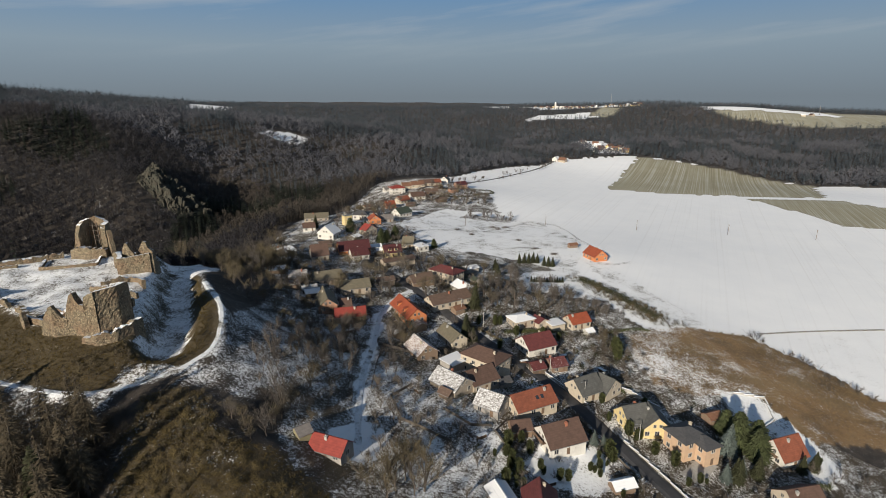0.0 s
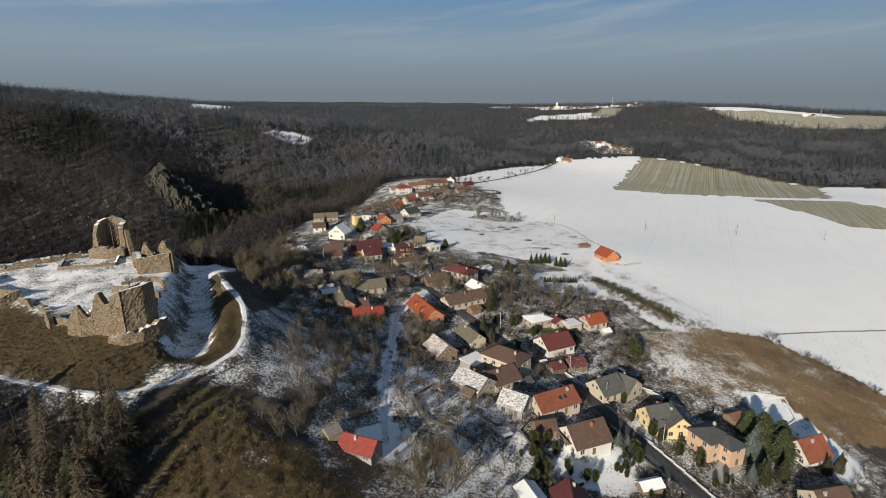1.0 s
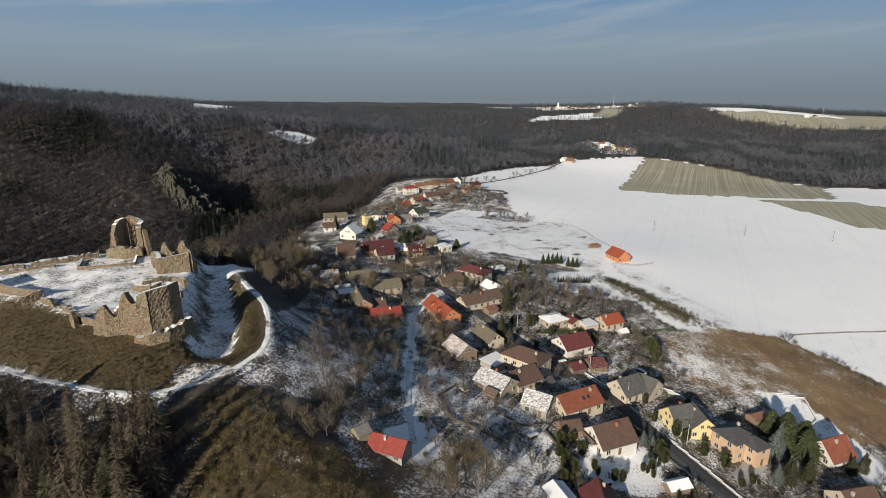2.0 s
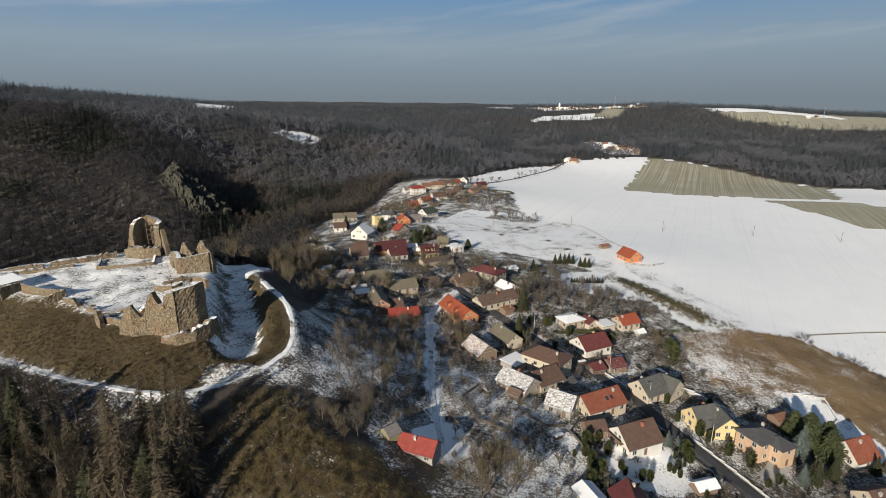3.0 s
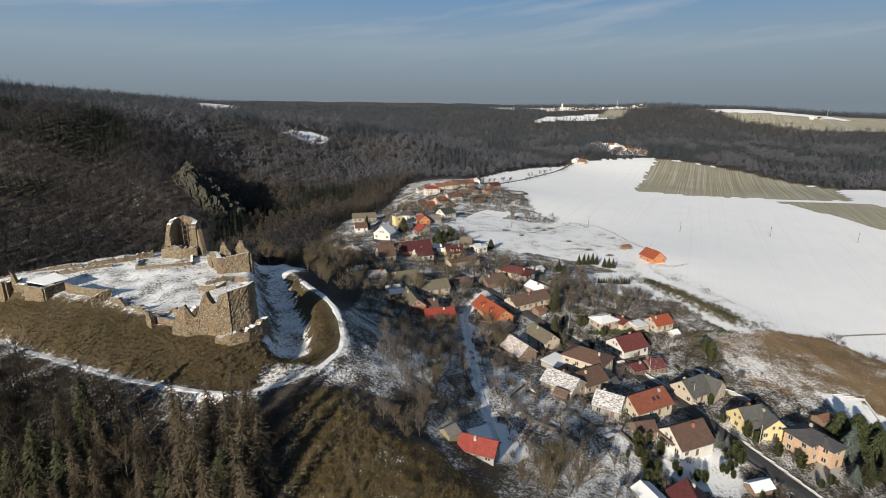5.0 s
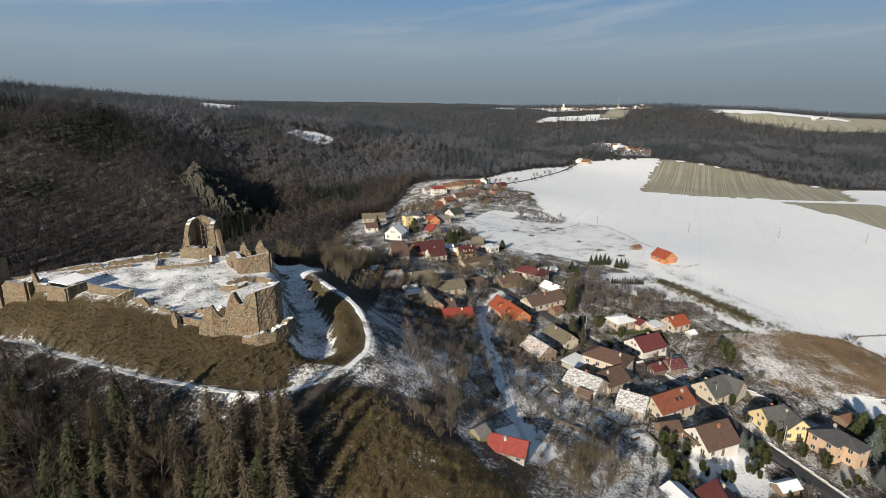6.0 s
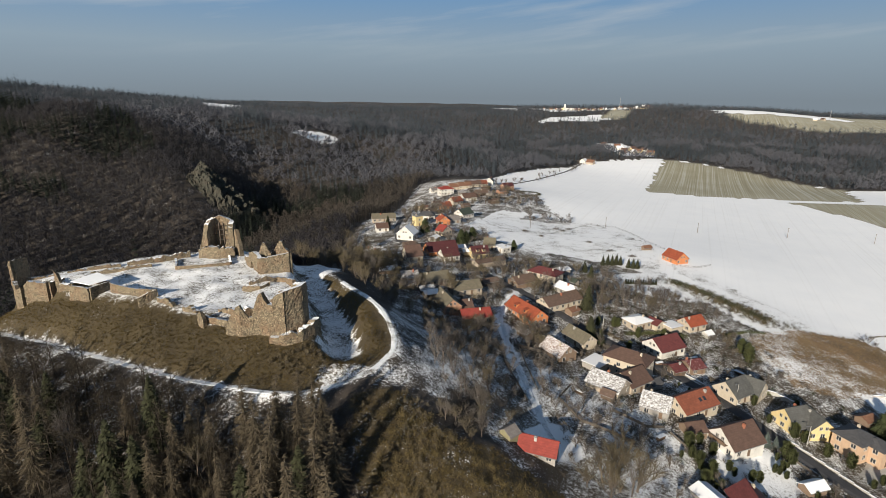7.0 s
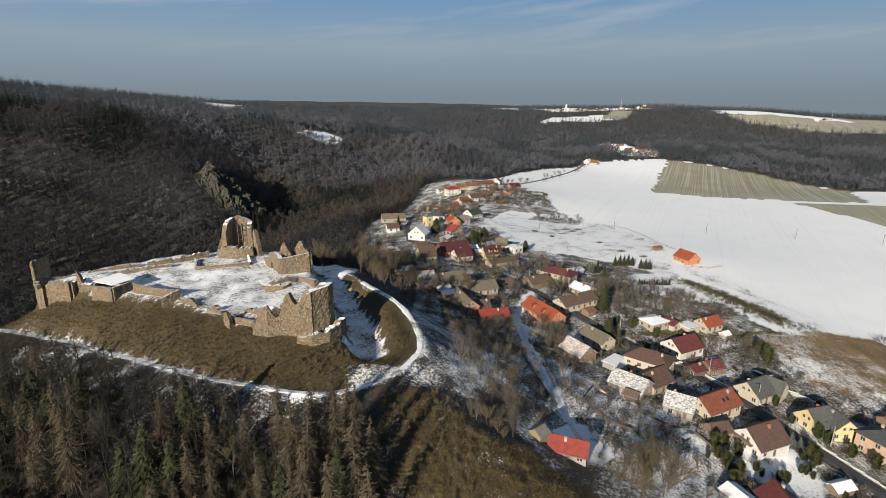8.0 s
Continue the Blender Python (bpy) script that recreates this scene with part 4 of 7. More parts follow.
house(-91.5, 348.0, 17.9, 8.0, 7.5, 2.8, 5.4, "gable", "white", "brown", 0.10, "small white cottage with a brown roof", 63)
house(-72.6, 324.2, 72.8, 9.8, 11.0, 4.2, 9.0, "gable", "white", "snowroof", 1.00, "white house with snow-covered steep roof", 64)
house(-89.5, 280.6, 56.2, 9.7, 8.0, 2.6, 4.0, "gable", "grey", "snowroof", 1.00, "outbuildings with snow-covered roofs", 65)
house(-86.6, 277.3, 46.9, 7.9, 8.0, 2.6, 4.0, "gable", "grey", "snowroof", 1.00, "outbuilding with snow-covered roof", 66)


# ---- castle ruin ----
def ruin_wall(name, line, thick, parent=None, label="", seed=0, jag=0.7, sink=2.5, holes=()):
    """A broken stone wall along points (x, y, top): eroded faces, crumbling crest. holes: (from, to, low, high) in metres along and up."""
    rnd = random.Random(seed)
    pts = []
    run = 0.0
    for a, b in zip(line, line[1:]):
        k = max(2, int(math.dist(a[:2], b[:2]) / 0.42))
        d = math.dist(a[:2], b[:2]) / k
        for i in range(k):
            s = i / k
            pts.append((a[0] + (b[0] - a[0]) * s, a[1] + (b[1] - a[1]) * s, a[2] + (b[2] - a[2]) * s, run))
            run += d
    pts.append((*line[-1], run))
    n = len(pts)
    low = min(ground_z(p[0], p[1]) for p in pts[::5]) - sink
    high = max(p[2] for p in pts)
    levels = max(4, int((high - low) / 0.5))
    bm = bmesh.new()
    sides = []
    for side in (-1, 1):
        cols = []
        for i, (x, y, top, s) in enumerate(pts):
            a, b = pts[max(0, i - 2)], pts[min(n - 1, i + 2)]
            tx, ty = b[0] - a[0], b[1] - a[1]
            tl = math.hypot(tx, ty) or 1
            nx, ny = -ty / tl, tx / tl
            fall = jag * (noise.noise(Vector((x * 0.8, y * 0.8, seed))) + 0.6 * noise.noise(Vector((x * 2.1, y * 2.1, seed + 5))))
            crest = top + round(fall / 0.22) * 0.22 - (0.25 if side > 0 else 0)
            col = []
            for k in range(levels + 1):
                z = low + (crest - low) * k / levels
                q = Vector((x, y, z + side * 7 + seed))
                w = thick / 2 * (1 + 0.22 * (1 - k / levels)) + 0.16 * noise.noise(q * 0.55) + 0.11 * noise.noise(q * 1.5)
                w -= 0.22 * max(0.0, noise.noise(q * 0.9 + Vector((31, 0, 0))) - 0.28) * 3
                col.append(bm.verts.new((x + nx * w * side + 0.07 * rnd.uniform(-1, 1), y + ny * w * side + 0.07 * rnd.uniform(-1, 1), z)))
            cols.append(col)
        sides.append(cols)

    def gone(i, k):
        s, z = pts[i][3], sides[0][i][k].co.z
        return any(h[0] <= s <= h[1] and h[2] <= z <= h[3] for h in holes)
    l, r = sides
    for i in range(n - 1):
        for k in range(levels):
            if gone(i, k):
                continue
            bm.faces.new((l[i][k], l[i][k + 1], l[i + 1][k + 1], l[i + 1][k]))
            bm.faces.new((r[i][k], r[i + 1][k], r[i + 1][k + 1], r[i][k + 1]))
            for di, dk, quad in ((-1, 0, (l[i][k], r[i][k], r[i][k + 1], l[i][k + 1])), (1, 0, (l[i + 1][k], l[i + 1][k + 1], r[i + 1][k + 1], r[i + 1][k])),
                                 (0, 1, (l[i][k + 1], r[i][k + 1], r[i + 1][k + 1], l[i + 1][k + 1])), (0, -1, (l[i][k], l[i + 1][k], r[i + 1][k], r[i][k]))):
                ii, kk = i + di, k + dk
                if not (0 <= ii < n - 1 and 0 <= kk < levels) or gone(ii, kk):
                    bm.faces.new(quad)
    bmesh.ops.recalc_face_normals(bm, faces=bm.faces)
    return part(name, bm, RUIN, parent, label)


def ruin(name, label, pieces, category="ruin"):
    """A ruined building: an Empty at its foot and one mesh for each standing wall."""
    x, y = pieces[0][0][0][:2]
    e = tagged(new(name), label, category, "castle ruins")
    for i, piece in enumerate(pieces):
        line, thick = piece[0], piece[1]
        opts = piece[2] if len(piece) > 2 else {}
        ruin_wall(opts.pop("name", "wall"), line, thick, e, seed=int(abs(x) + i * 3), **opts)
    return e


ruin("bastion_ruin", "ruined stone bastion with a broken crest and lit front face", [
    ([(-111.3, 134.7, 38.8), (-109.6, 134.1, 42.2), (-107.5, 133.5, 45.4), (-106.7, 133.3, 46.0), (-105.8, 133.6, 44.0), (-104.7, 133.9, 42.2), (-103.3, 133.9, 42.4)], 1.5, {"jag": 0.3, "name": "buttress", "sink": 3}),
    ([(-103.6, 134.2, 42.8), (-102.4, 134.1, 46.2), (-101.4, 134.0, 48.8), (-100.5, 133.9, 49.6), (-99.6, 133.8, 47.6), (-98.8, 133.6, 46.3), (-97.6, 133.5, 46.2), (-97.1, 133.5, 48.5), (-96.2, 133.5, 49.2), (-94.4, 133.5, 49.9)], 1.8, {"jag": 0.25, "sink": 3}),
    ([(-94.9, 133.6, 49.9), (-93.0, 135.4, 50.1), (-91.2, 137.2, 50.3)], 1.7, {"jag": 0.2, "sink": 3}),
    ([(-91.3, 136.9, 50.3), (-91.0, 139.5, 50.2), (-91.2, 142.0, 49.8)], 1.6, {"jag": 0.3, "sink": 3}),
    ([(-91.0, 141.6, 49.6), (-93.5, 142.8, 49.0), (-95.5, 143.6, 47.2), (-98, 144.4, 46.2), (-100, 144.6, 43.4), (-103.2, 143.5, 42.2)], 1.6, {"jag": 0.6}),
    ([(-103.2, 143.5, 43.4), (-105.5, 142.2, 41.4), (-107.5, 140.5, 42.4), (-110.5, 137.5, 40.2)], 1.3, {"jag": 0.8}),
    ([(-107, 146, 41.4), (-104, 148.6, 41.0), (-100, 150, 42.0), (-95, 150.5, 41.6)], 1.3, {"jag": 0.9}),
])
ruin("ledge_ruin", "low snow-capped footing of the ruined bastion", [
    ([(-98.5, 131.8, 37.2), (-94.6, 131.5, 38.2), (-90.8, 133.4, 38.6), (-88.6, 137, 39.2), (-87.8, 140.5, 39.7)], 2.2, {"jag": 0.6}),
])
ruin("gatehouse_ruin", "ruined gatehouse walls with snow on their crests", [
    ([(-117.3, 180.8, 44.7), (-114, 182.2, 45.0), (-110.8, 183.4, 45.4), (-107.6, 184.6, 45.8)], 1.6, {"jag": 0.2}),
    ([(-107.4, 184.4, 45.6), (-107.8, 186.6, 44.4), (-108.6, 189.4, 41.0), (-109.6, 192, 39.6)], 1.5, {"jag": 0.3}),
    ([(-123.0, 188.9, 44.6), (-121.2, 187.1, 45.4), (-119.4, 185.4, 45.2), (-117.6, 182.8, 44.8), (-117.3, 181.2, 44.6)], 1.6, {"jag": 0.35, "holes": ((1.2, 2.9, 0, 41.0),)}),
    ([(-118.8, 187.3, 44.8), (-118.0, 187.1, 47.4), (-117.3, 187.0, 49.0), (-116.5, 186.9, 49.0), (-115.8, 187.0, 46.6), (-114.8, 187.2, 45.0)], 1.4, {"jag": 0.25}),
    ([(-115.2, 189.9, 44.5), (-113.8, 189.8, 45.8), (-112.9, 189.7, 47.6), (-112.2, 189.6, 48.8), (-110.9, 189.4, 48.8), (-110.2, 189.3, 46.4), (-108.6, 189.2, 45)], 1.5, {"jag": 0.25}),
    ([(-122.6, 189.2, 43.6), (-118.5, 192, 43.6), (-113, 193.2, 42.6), (-109.6, 192, 40.4)], 1.3, {"jag": 0.5}),
    ([(-128, 197.5, 41.4), (-125.6, 192.5, 41.6), (-123, 188.9, 42.8)], 1.3, {"jag": 0.4}),
])
ruin("keep_ruin", "tall ruined keep open on one side, with a dark lattice inside", [
    ([(-144.9, 201.0, 48.6), (-144.5, 202.2, 51.6), (-144.1, 204.8, 53.3), (-143.6, 207.2, 53.8)], 1.9, {"jag": 0.3}),
    ([(-143.8, 207.4, 53.7), (-141, 208.6, 54.4), (-138.5, 208.4, 53.4), (-135.8, 206.8, 52.5)], 1.5, {"jag": 0.4}),
    ([(-136.0, 207.0, 52.4), (-135.5, 204.0, 52.2), (-135.2, 202.4, 50.8)], 1.7, {"jag": 0.3}),
    ([(-133.6, 203.4, 48.6), (-132.7, 202.4, 50.1), (-131.9, 201.6, 46.6), (-131.0, 200.8, 43.2)], 1.4, {"jag": 0.3}),
    ([(-148.2, 203, 42.8), (-147.4, 203.5, 45.6), (-146.2, 203.6, 47.0), (-144.9, 203, 48.2)], 1.9, {"jag": 0.4}),
    ([(-146.8, 200.4, 42.6), (-143, 199.4, 43.9), (-139, 199.2, 43.6), (-133.6, 200.6, 43.2)], 3.0, {"jag": 0.9}),
])
ruin("enclosure_wall", "low snow-dusted foundation walls on the castle court", [
    ([(-154.5, 195, 40.3), (-149.7, 185.4, 40.2), (-140, 187, 40.3), (-131.5, 190, 40.4)], 0.9, {"jag": 0.25}),
    ([(-131.5, 190, 40.4), (-135.2, 198.5, 40.6)], 0.9, {"jag": 0.2}),
], "wall")
ruin("court_wall", "low ruined walls of a court building", [
    ([(-160.5, 163.5, 41.4), (-154, 160.8, 41.0), (-148.4, 158.4, 41.3)], 0.9, {"jag": 0.3}),
    ([(-148.4, 158.4, 41.3), (-146, 157.4, 41.6), (-142.6, 158, 41.4)], 0.9, {"jag": 0.25}),
    ([(-146.6, 153.8, 39.9), (-144.6, 155.6, 40.8), (-142.6, 158, 41.4)], 0.9, {"jag": 0.25}),
], "wall")
ruin("cellar_ruin", "sunken snow-edged walls of an old cellar on the court", [
    ([(-117.8, 165, 39.7), (-115, 164.4, 40.2), (-112, 164.6, 39.9), (-110, 168, 40.3)], 0.9, {"jag": 0.4}),
    ([(-117.5, 170, 39.6), (-112.2, 173.5, 40.4), (-105.3, 172.2, 40.6), (-101.5, 168, 41.0)], 1.1, {"jag": 0.6}),
    ([(-104, 160, 40.0), (-101, 158.4, 41.2), (-98, 157.8, 40.6)], 1.0, {"jag": 0.6}),
], "wall")
ruin("rim_rubble", "broken snow-dusted stones of the curtain wall along the rim", [
    ([(-141, 155.6, 39.2), (-137.5, 153.5, 39.9), (-134, 151.2, 39.1)], 1.2, {"jag": 0.8}),
    ([(-130, 149, 39.2), (-127, 147.2, 40.0), (-124, 145, 39.2)], 1.3, {"jag": 0.9}),
    ([(-118, 146, 39.4), (-114.5, 145.5, 40.3), (-111.5, 144, 39.4)], 1.2, {"jag": 0.8}),
    ([(-176, 166.5, 39.6), (-179, 167, 40.4), (-180.5, 167.6, 39.4)], 1.2, {"jag": 0.6}),
], "wall")
ruin("wall_stub", "short leaning stub of castle wall above the slope", [
    ([(-121.4, 140, 40.2), (-120.2, 139.2, 41.6), (-119.2, 138.6, 39.6)], 1.1, {"jag": 0.3}),
    ([(-121, 141, 39.8), (-116, 139.6, 39.2), (-112, 137.6, 39.6)], 1.0, {"jag": 0.4}),
], "wall")
ruin("west_tower_ruin", "thin tall remnant of a corner tower", [
    ([(-198.6, 170.6, 45.4), (-198.0, 170.5, 46.6), (-197.6, 170.5, 46.8)], 1.0, {"jag": 0.3, "sink": 3}),
    ([(-197.6, 170.9, 46.7), (-197.3, 173.5, 46.6), (-197.0, 176.4, 46.2)], 0.8, {"jag": 0.25, "sink": 3}),
    ([(-198.2, 170.6, 40.2), (-195.6, 168.4, 37.4), (-193.6, 167.8, 37.8)], 1.2, {"jag": 0.5, "sink": 3}),
])
ruin("west_wall_ruin", "ruined curtain wall with a narrow standing spike", [
    ([(-193, 168.6, 38.6), (-191, 168.3, 40.6), (-187, 167.4, 40.2), (-183.4, 166.4, 40.4)], 1.6, {"jag": 0.5, "sink": 3.5}),
    ([(-183.4, 166.4, 40.4), (-183, 170, 39.8), (-183.6, 174, 39.2)], 1.3, {"jag": 0.4, "sink": 3}),
    ([(-181.8, 168.2, 44.4), (-180.9, 168, 43.2), (-179.6, 167.6, 39.4)], 1.0, {"jag": 0.3}),
    ([(-199.5, 173, 38.5), (-193, 177, 39.0), (-188, 180, 38.6)], 1.0, {"jag": 0.6, "sink": 3}),
    ([(-187, 181, 39.4), (-180, 184.6, 40.2), (-172, 188.6, 40.0)], 1.3, {"jag": 0.8, "sink": 3}),
    ([(-170, 189.4, 40.4), (-160.7, 194.5, 40.6), (-152, 201.5, 41.2)], 1.5, {"jag": 0.9, "sink": 3}),
    ([(-178, 180, 39.6), (-168, 184, 40.2), (-160, 188, 40.2)], 1.4, {"jag": 0.9, "sink": 2}),
])


def castle_hut():
    """A small stone building on the curtain wall under a flat snowy lean-to roof."""
    e = tagged(new("stone_hut"), "small stone hut with a snow-covered flat roof", "hut", "castle ruins")
    ruin_wall("wall", [(-173.6, 162.6, 40.6), (-169.4, 161.2, 41), (-165.4, 159.8, 40.8)], 1.0, e, seed=4, jag=0.3)
    ruin_wall("wall", [(-165.4, 159.8, 41), (-162.6, 165.6, 41.2)], 1.0, e, seed=5, jag=0.15)
    ruin_wall("wall", [(-173.6, 163.6, 41), (-170.6, 170.4, 41.2), (-162.6, 166, 41.2)], 0.9, e, seed=6, jag=0.1)
    bm = bmesh.new()
    slab(bm, [(-174.4, 164.6, 41.5), (-166.2, 161.4, 41.5), (-161.4, 166.2, 42.1), (-169.6, 171.4, 42.3)], 0.3)
    part("roof", bm, SNOW_MAT, e, "roof under snow")


castle_hut()
house(-117.5, 210.5, 70.0, 3.6, 3.4, 0.5, 3.0, "gable", "umber", "umber", 0.25, "small dark timber shelter beside the gatehouse ruin", 90, windows=False, chimneys=0)


# bars added for the dark lattice of shaded rubble on the back wall
def keep_lattice():
    e = tagged(new("keep_lattice_bars"), "dark bars standing in for shadowed rubble in the keep", "scaffold")
    for u in (-142.6, -140.9, -139.2, -137.4):
        bm = bmesh.new()
        box(bm, u - 0.12, u + 0.12, 205.4, 205.7, 43.0, 52.0)
        part("post", bm, BARK, e)
    for z in (44.8, 46.8, 48.8, 50.8):
        bm = bmesh.new()
        box(bm, -143.0, -136.8, 205.7, 205.95, z, z + 0.2)
        part("rail", bm, BARK, e)


keep_lattice()


def crag(x, y, w, d, h, seed, label):
    """A weathered rock face standing out of the slope."""
    bm = bmesh.new()
    bmesh.ops.create_icosphere(bm, subdivisions=5, radius=1.0)
    for v in bm.verts:
        p = v.co.copy()
        q = Vector((p.x * 1.6, p.y * 1.6, p.z * 0.7))
        n1 = noise.noise(q * 1.3 + Vector((seed, 0, 0))) * 0.38 + (0.5 - abs(noise.noise(q * 2.7 + Vector((seed, 3, 0))))) * 0.42 - 0.18 + (0.5 - abs(noise.noise(q * 6 + Vector((0, seed, 0))))) * 0.2 + noise.noise(q * 15) * 0.06
        ledge = 0.06 * math.sin(p.z * 14 + 3 * n1)
        s = 1 + n1 + ledge
        v.co = Vector((p.x * w * s, p.y * d * s, p.z * h * s))
    ob = tagged(new("rock_crag", bpy.data.meshes.new("rock_crag")), label, "rock")
    bm.to_mesh(ob.data)
    bm.free()
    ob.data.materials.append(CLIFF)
    ob.location = (x, y, ground_z(x, y) - h * 0.26)
    return ob


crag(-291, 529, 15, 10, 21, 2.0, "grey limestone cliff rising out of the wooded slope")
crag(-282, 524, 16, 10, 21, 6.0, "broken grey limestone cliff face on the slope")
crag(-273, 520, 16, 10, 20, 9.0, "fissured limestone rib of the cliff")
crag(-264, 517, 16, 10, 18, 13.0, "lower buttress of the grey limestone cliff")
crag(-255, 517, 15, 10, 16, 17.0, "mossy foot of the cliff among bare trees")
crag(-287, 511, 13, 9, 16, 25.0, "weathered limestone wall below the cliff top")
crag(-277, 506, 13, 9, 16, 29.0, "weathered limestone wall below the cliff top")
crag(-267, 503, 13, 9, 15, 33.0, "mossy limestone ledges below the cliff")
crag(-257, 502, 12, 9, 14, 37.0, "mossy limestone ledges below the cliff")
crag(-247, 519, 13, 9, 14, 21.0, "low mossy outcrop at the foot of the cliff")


# ---- trees ----
def prism(v, f, a, b, ra, rb, sides=4):
    """A tapered limb from a to b, into the lists of vertices and faces."""
    a, b = Vector(a), Vector(b)
    t = (b - a).normalized()
    u = t.orthogonal().normalized()
    w = t.cross(u)
    i = len(v)
    for c, r in ((a, ra), (b, rb)):
        for k in range(sides):
            ang = 2 * math.pi * k / sides
            v.append(tuple(c + (u * math.cos(ang) + w * math.sin(ang)) * r))
    for k in range(sides):
        m = (k + 1) % sides
        f.append((i + k, i + m, i + sides + m))
        f.append((i + k, i + sides + m, i + sides + k))


def blade(v, f, a, way, length, width, side):
    """One thin twig or spray of needles: a narrow triangle."""
    i = len(v)
    v.append(tuple(a - side * width / 2))
    v.append(tuple(a + side * width / 2))
    v.append(tuple(a + way * length))
    f.append((i, i + 1, i + 2))


def rand_dir(rnd, up=0.0):
    while True:
        p = Vector((rnd.uniform(-1, 1), rnd.uniform(-1, 1), rnd.uniform(-1, 1)))
        if 0.05 < p.length < 1:
            p.normalize()
            p.z += up
            return p.normalized()


def to_mesh(name, v, f, material):
    me = bpy.data.meshes.new(name)
    me.from_pydata(v, [], f)
    me.materials.append(material)
    return me


def bare_tree(seed, h, spread_r, twig_mat, shrub=False, twigs=1100, width=0.03):
    """A leafless tree: tapered trunk with limbs, and an open crown of fine twigs. Returns the two meshes."""
    rnd = random.Random(seed)
    tv, tf, cv, cf = [], [], [], []
    tips = []

    def grow(p, way, length, r, level):
        q = p + way * length
        if level < 3:
            prism(tv, tf, p, q, r, r * 0.6, 5 if level == 0 else 3)
        else:
            blade(tv, tf, p, way, length, r * 2.2, rand_dir(rnd))
        tips.append((p, q, level))
        if level >= 3:
            return
        for k in range((8, 5, 4)[level]):
            s = rnd.uniform(0.3, 1.0)
            side = rand_dir(rnd, 0.2)
            nw = (way * rnd.uniform(0.7, 1.0) + side * (0.7, 0.6, 0.55)[level] + Vector((0, 0, 0.3))).normalized()
            grow(p + way * length * s, nw, length * ((1.0, 0.7, 0.6)[level]) * rnd.uniform(0.75, 1.1), r * 0.46, level + 1)
    if shrub:
        for k in range(9):
            w = rand_dir(rnd, 0.9)
            grow(Vector((rnd.uniform(-0.5, 0.5), rnd.uniform(-0.5, 0.5), -0.2)), w, h * rnd.uniform(0.3, 0.5), 0.035, 1)
    else:
        grow(Vector((0, 0, -0.5)), Vector((rnd.uniform(-0.06, 0.06), rnd.uniform(-0.06, 0.06), 1)).normalized(), h * 0.36, 0.022 * h ** 0.8 + 0.03, 0)
    outer = [t for t in tips if t[2] >= (1 if shrub else 2)]
    for _ in range(twigs):
        p, q, level = rnd.choice(outer)
        a = p.lerp(q, rnd.uniform(0.05, 1.0))
        way = ((q - p).normalized() * 0.8 + rand_dir(rnd, 0.4) * 0.75).normalized()
        blade(cv, cf, a, way, h * rnd.uniform(0.06, 0.15), rnd.uniform(0.7, 1.3) * width, rand_dir(rnd))
    # fit to the wanted spread and height
    top = max(c[2] for c in cv)
    wide = sorted(math.hypot(c[0], c[1]) for c in cv)[int(len(cv) * 0.96)]
    kz, kx = h / top, spread_r / wide
    for arr in (tv, cv):
        arr[:] = [(x * kx, y * kx, z * kz) for x, y, z in arr]
    return to_mesh("trunk", tv, tf, BARK), to_mesh("crown", cv, cf, twig_mat)


def conifer(seed, h, r, mat, dense=1.0, narrow=False, thin=0.0, taper=0.8):
    """A spruce, larch or thuja: whorls of drooping sprays round a straight stem."""
    rnd = random.Random(seed)
    tv, tf, cv, cf = [], [], [], []
    prism(tv, tf, (0, 0, -0.6), (0, 0, h * 0.98), 0.028 * h ** 0.8 + 0.03, 0.02, 6)
    levels = int(h * 2.4 * dense)
    z0 = 0.03 if narrow else 0.08 + thin
    for k in range(levels):
        s = z0 + (1 - z0) * (k + rnd.random()) / levels
        reach = r * ((1 - s) ** taper if not narrow else min(1.0, 2.6 * (1 - s)) * (0.75 + 0.25 * min(1, s * 5))) * rnd.uniform(0.75, 1.12)
        count = max(4, int(11 * dense * (0.35 + reach / r)))
        for i in range(count):
            ang = rnd.uniform(0, 2 * math.pi)
            out = Vector((math.cos(ang), math.sin(ang), 0))
            droop = 0.6 if narrow else rnd.uniform(-0.45, -0.1)
            way = (out + Vector((0, 0, droop))).normalized()
            side = Vector((-out.y, out.x, rnd.uniform(-0.4, 0.4))).normalized()
            base = Vector((0, 0, h * s)) + out * reach * 0.05
            L = reach * rnd.uniform(0.8, 1.1)
            if thin:
                prism(cv, cf, base, base + way * L, 0.035, 0.015, 3)
            pieces = 3 if not thin else 4
            for j in range(pieces):
                t = (j + 0.6 * rnd.random()) / pieces
                sp = rand_dir(rnd, -0.2 if not narrow else 0.8)
                w2 = (way + sp * 0.55).normalized()
                blade(cv, cf, base + way * L * t, w2, L * 0.48 + 0.15, (0.34 if not thin else 0.12) * (0.5 + r / 3), (side + sp * 0.4).normalized())
    return to_mesh("trunk", tv, tf, BARK), to_mesh("crown", cv, cf, mat)


TREE_KINDS = {}


def tree_kind(name, label, category, *meshes):
    TREE_KINDS.setdefault(name, []).append((label, category, meshes))


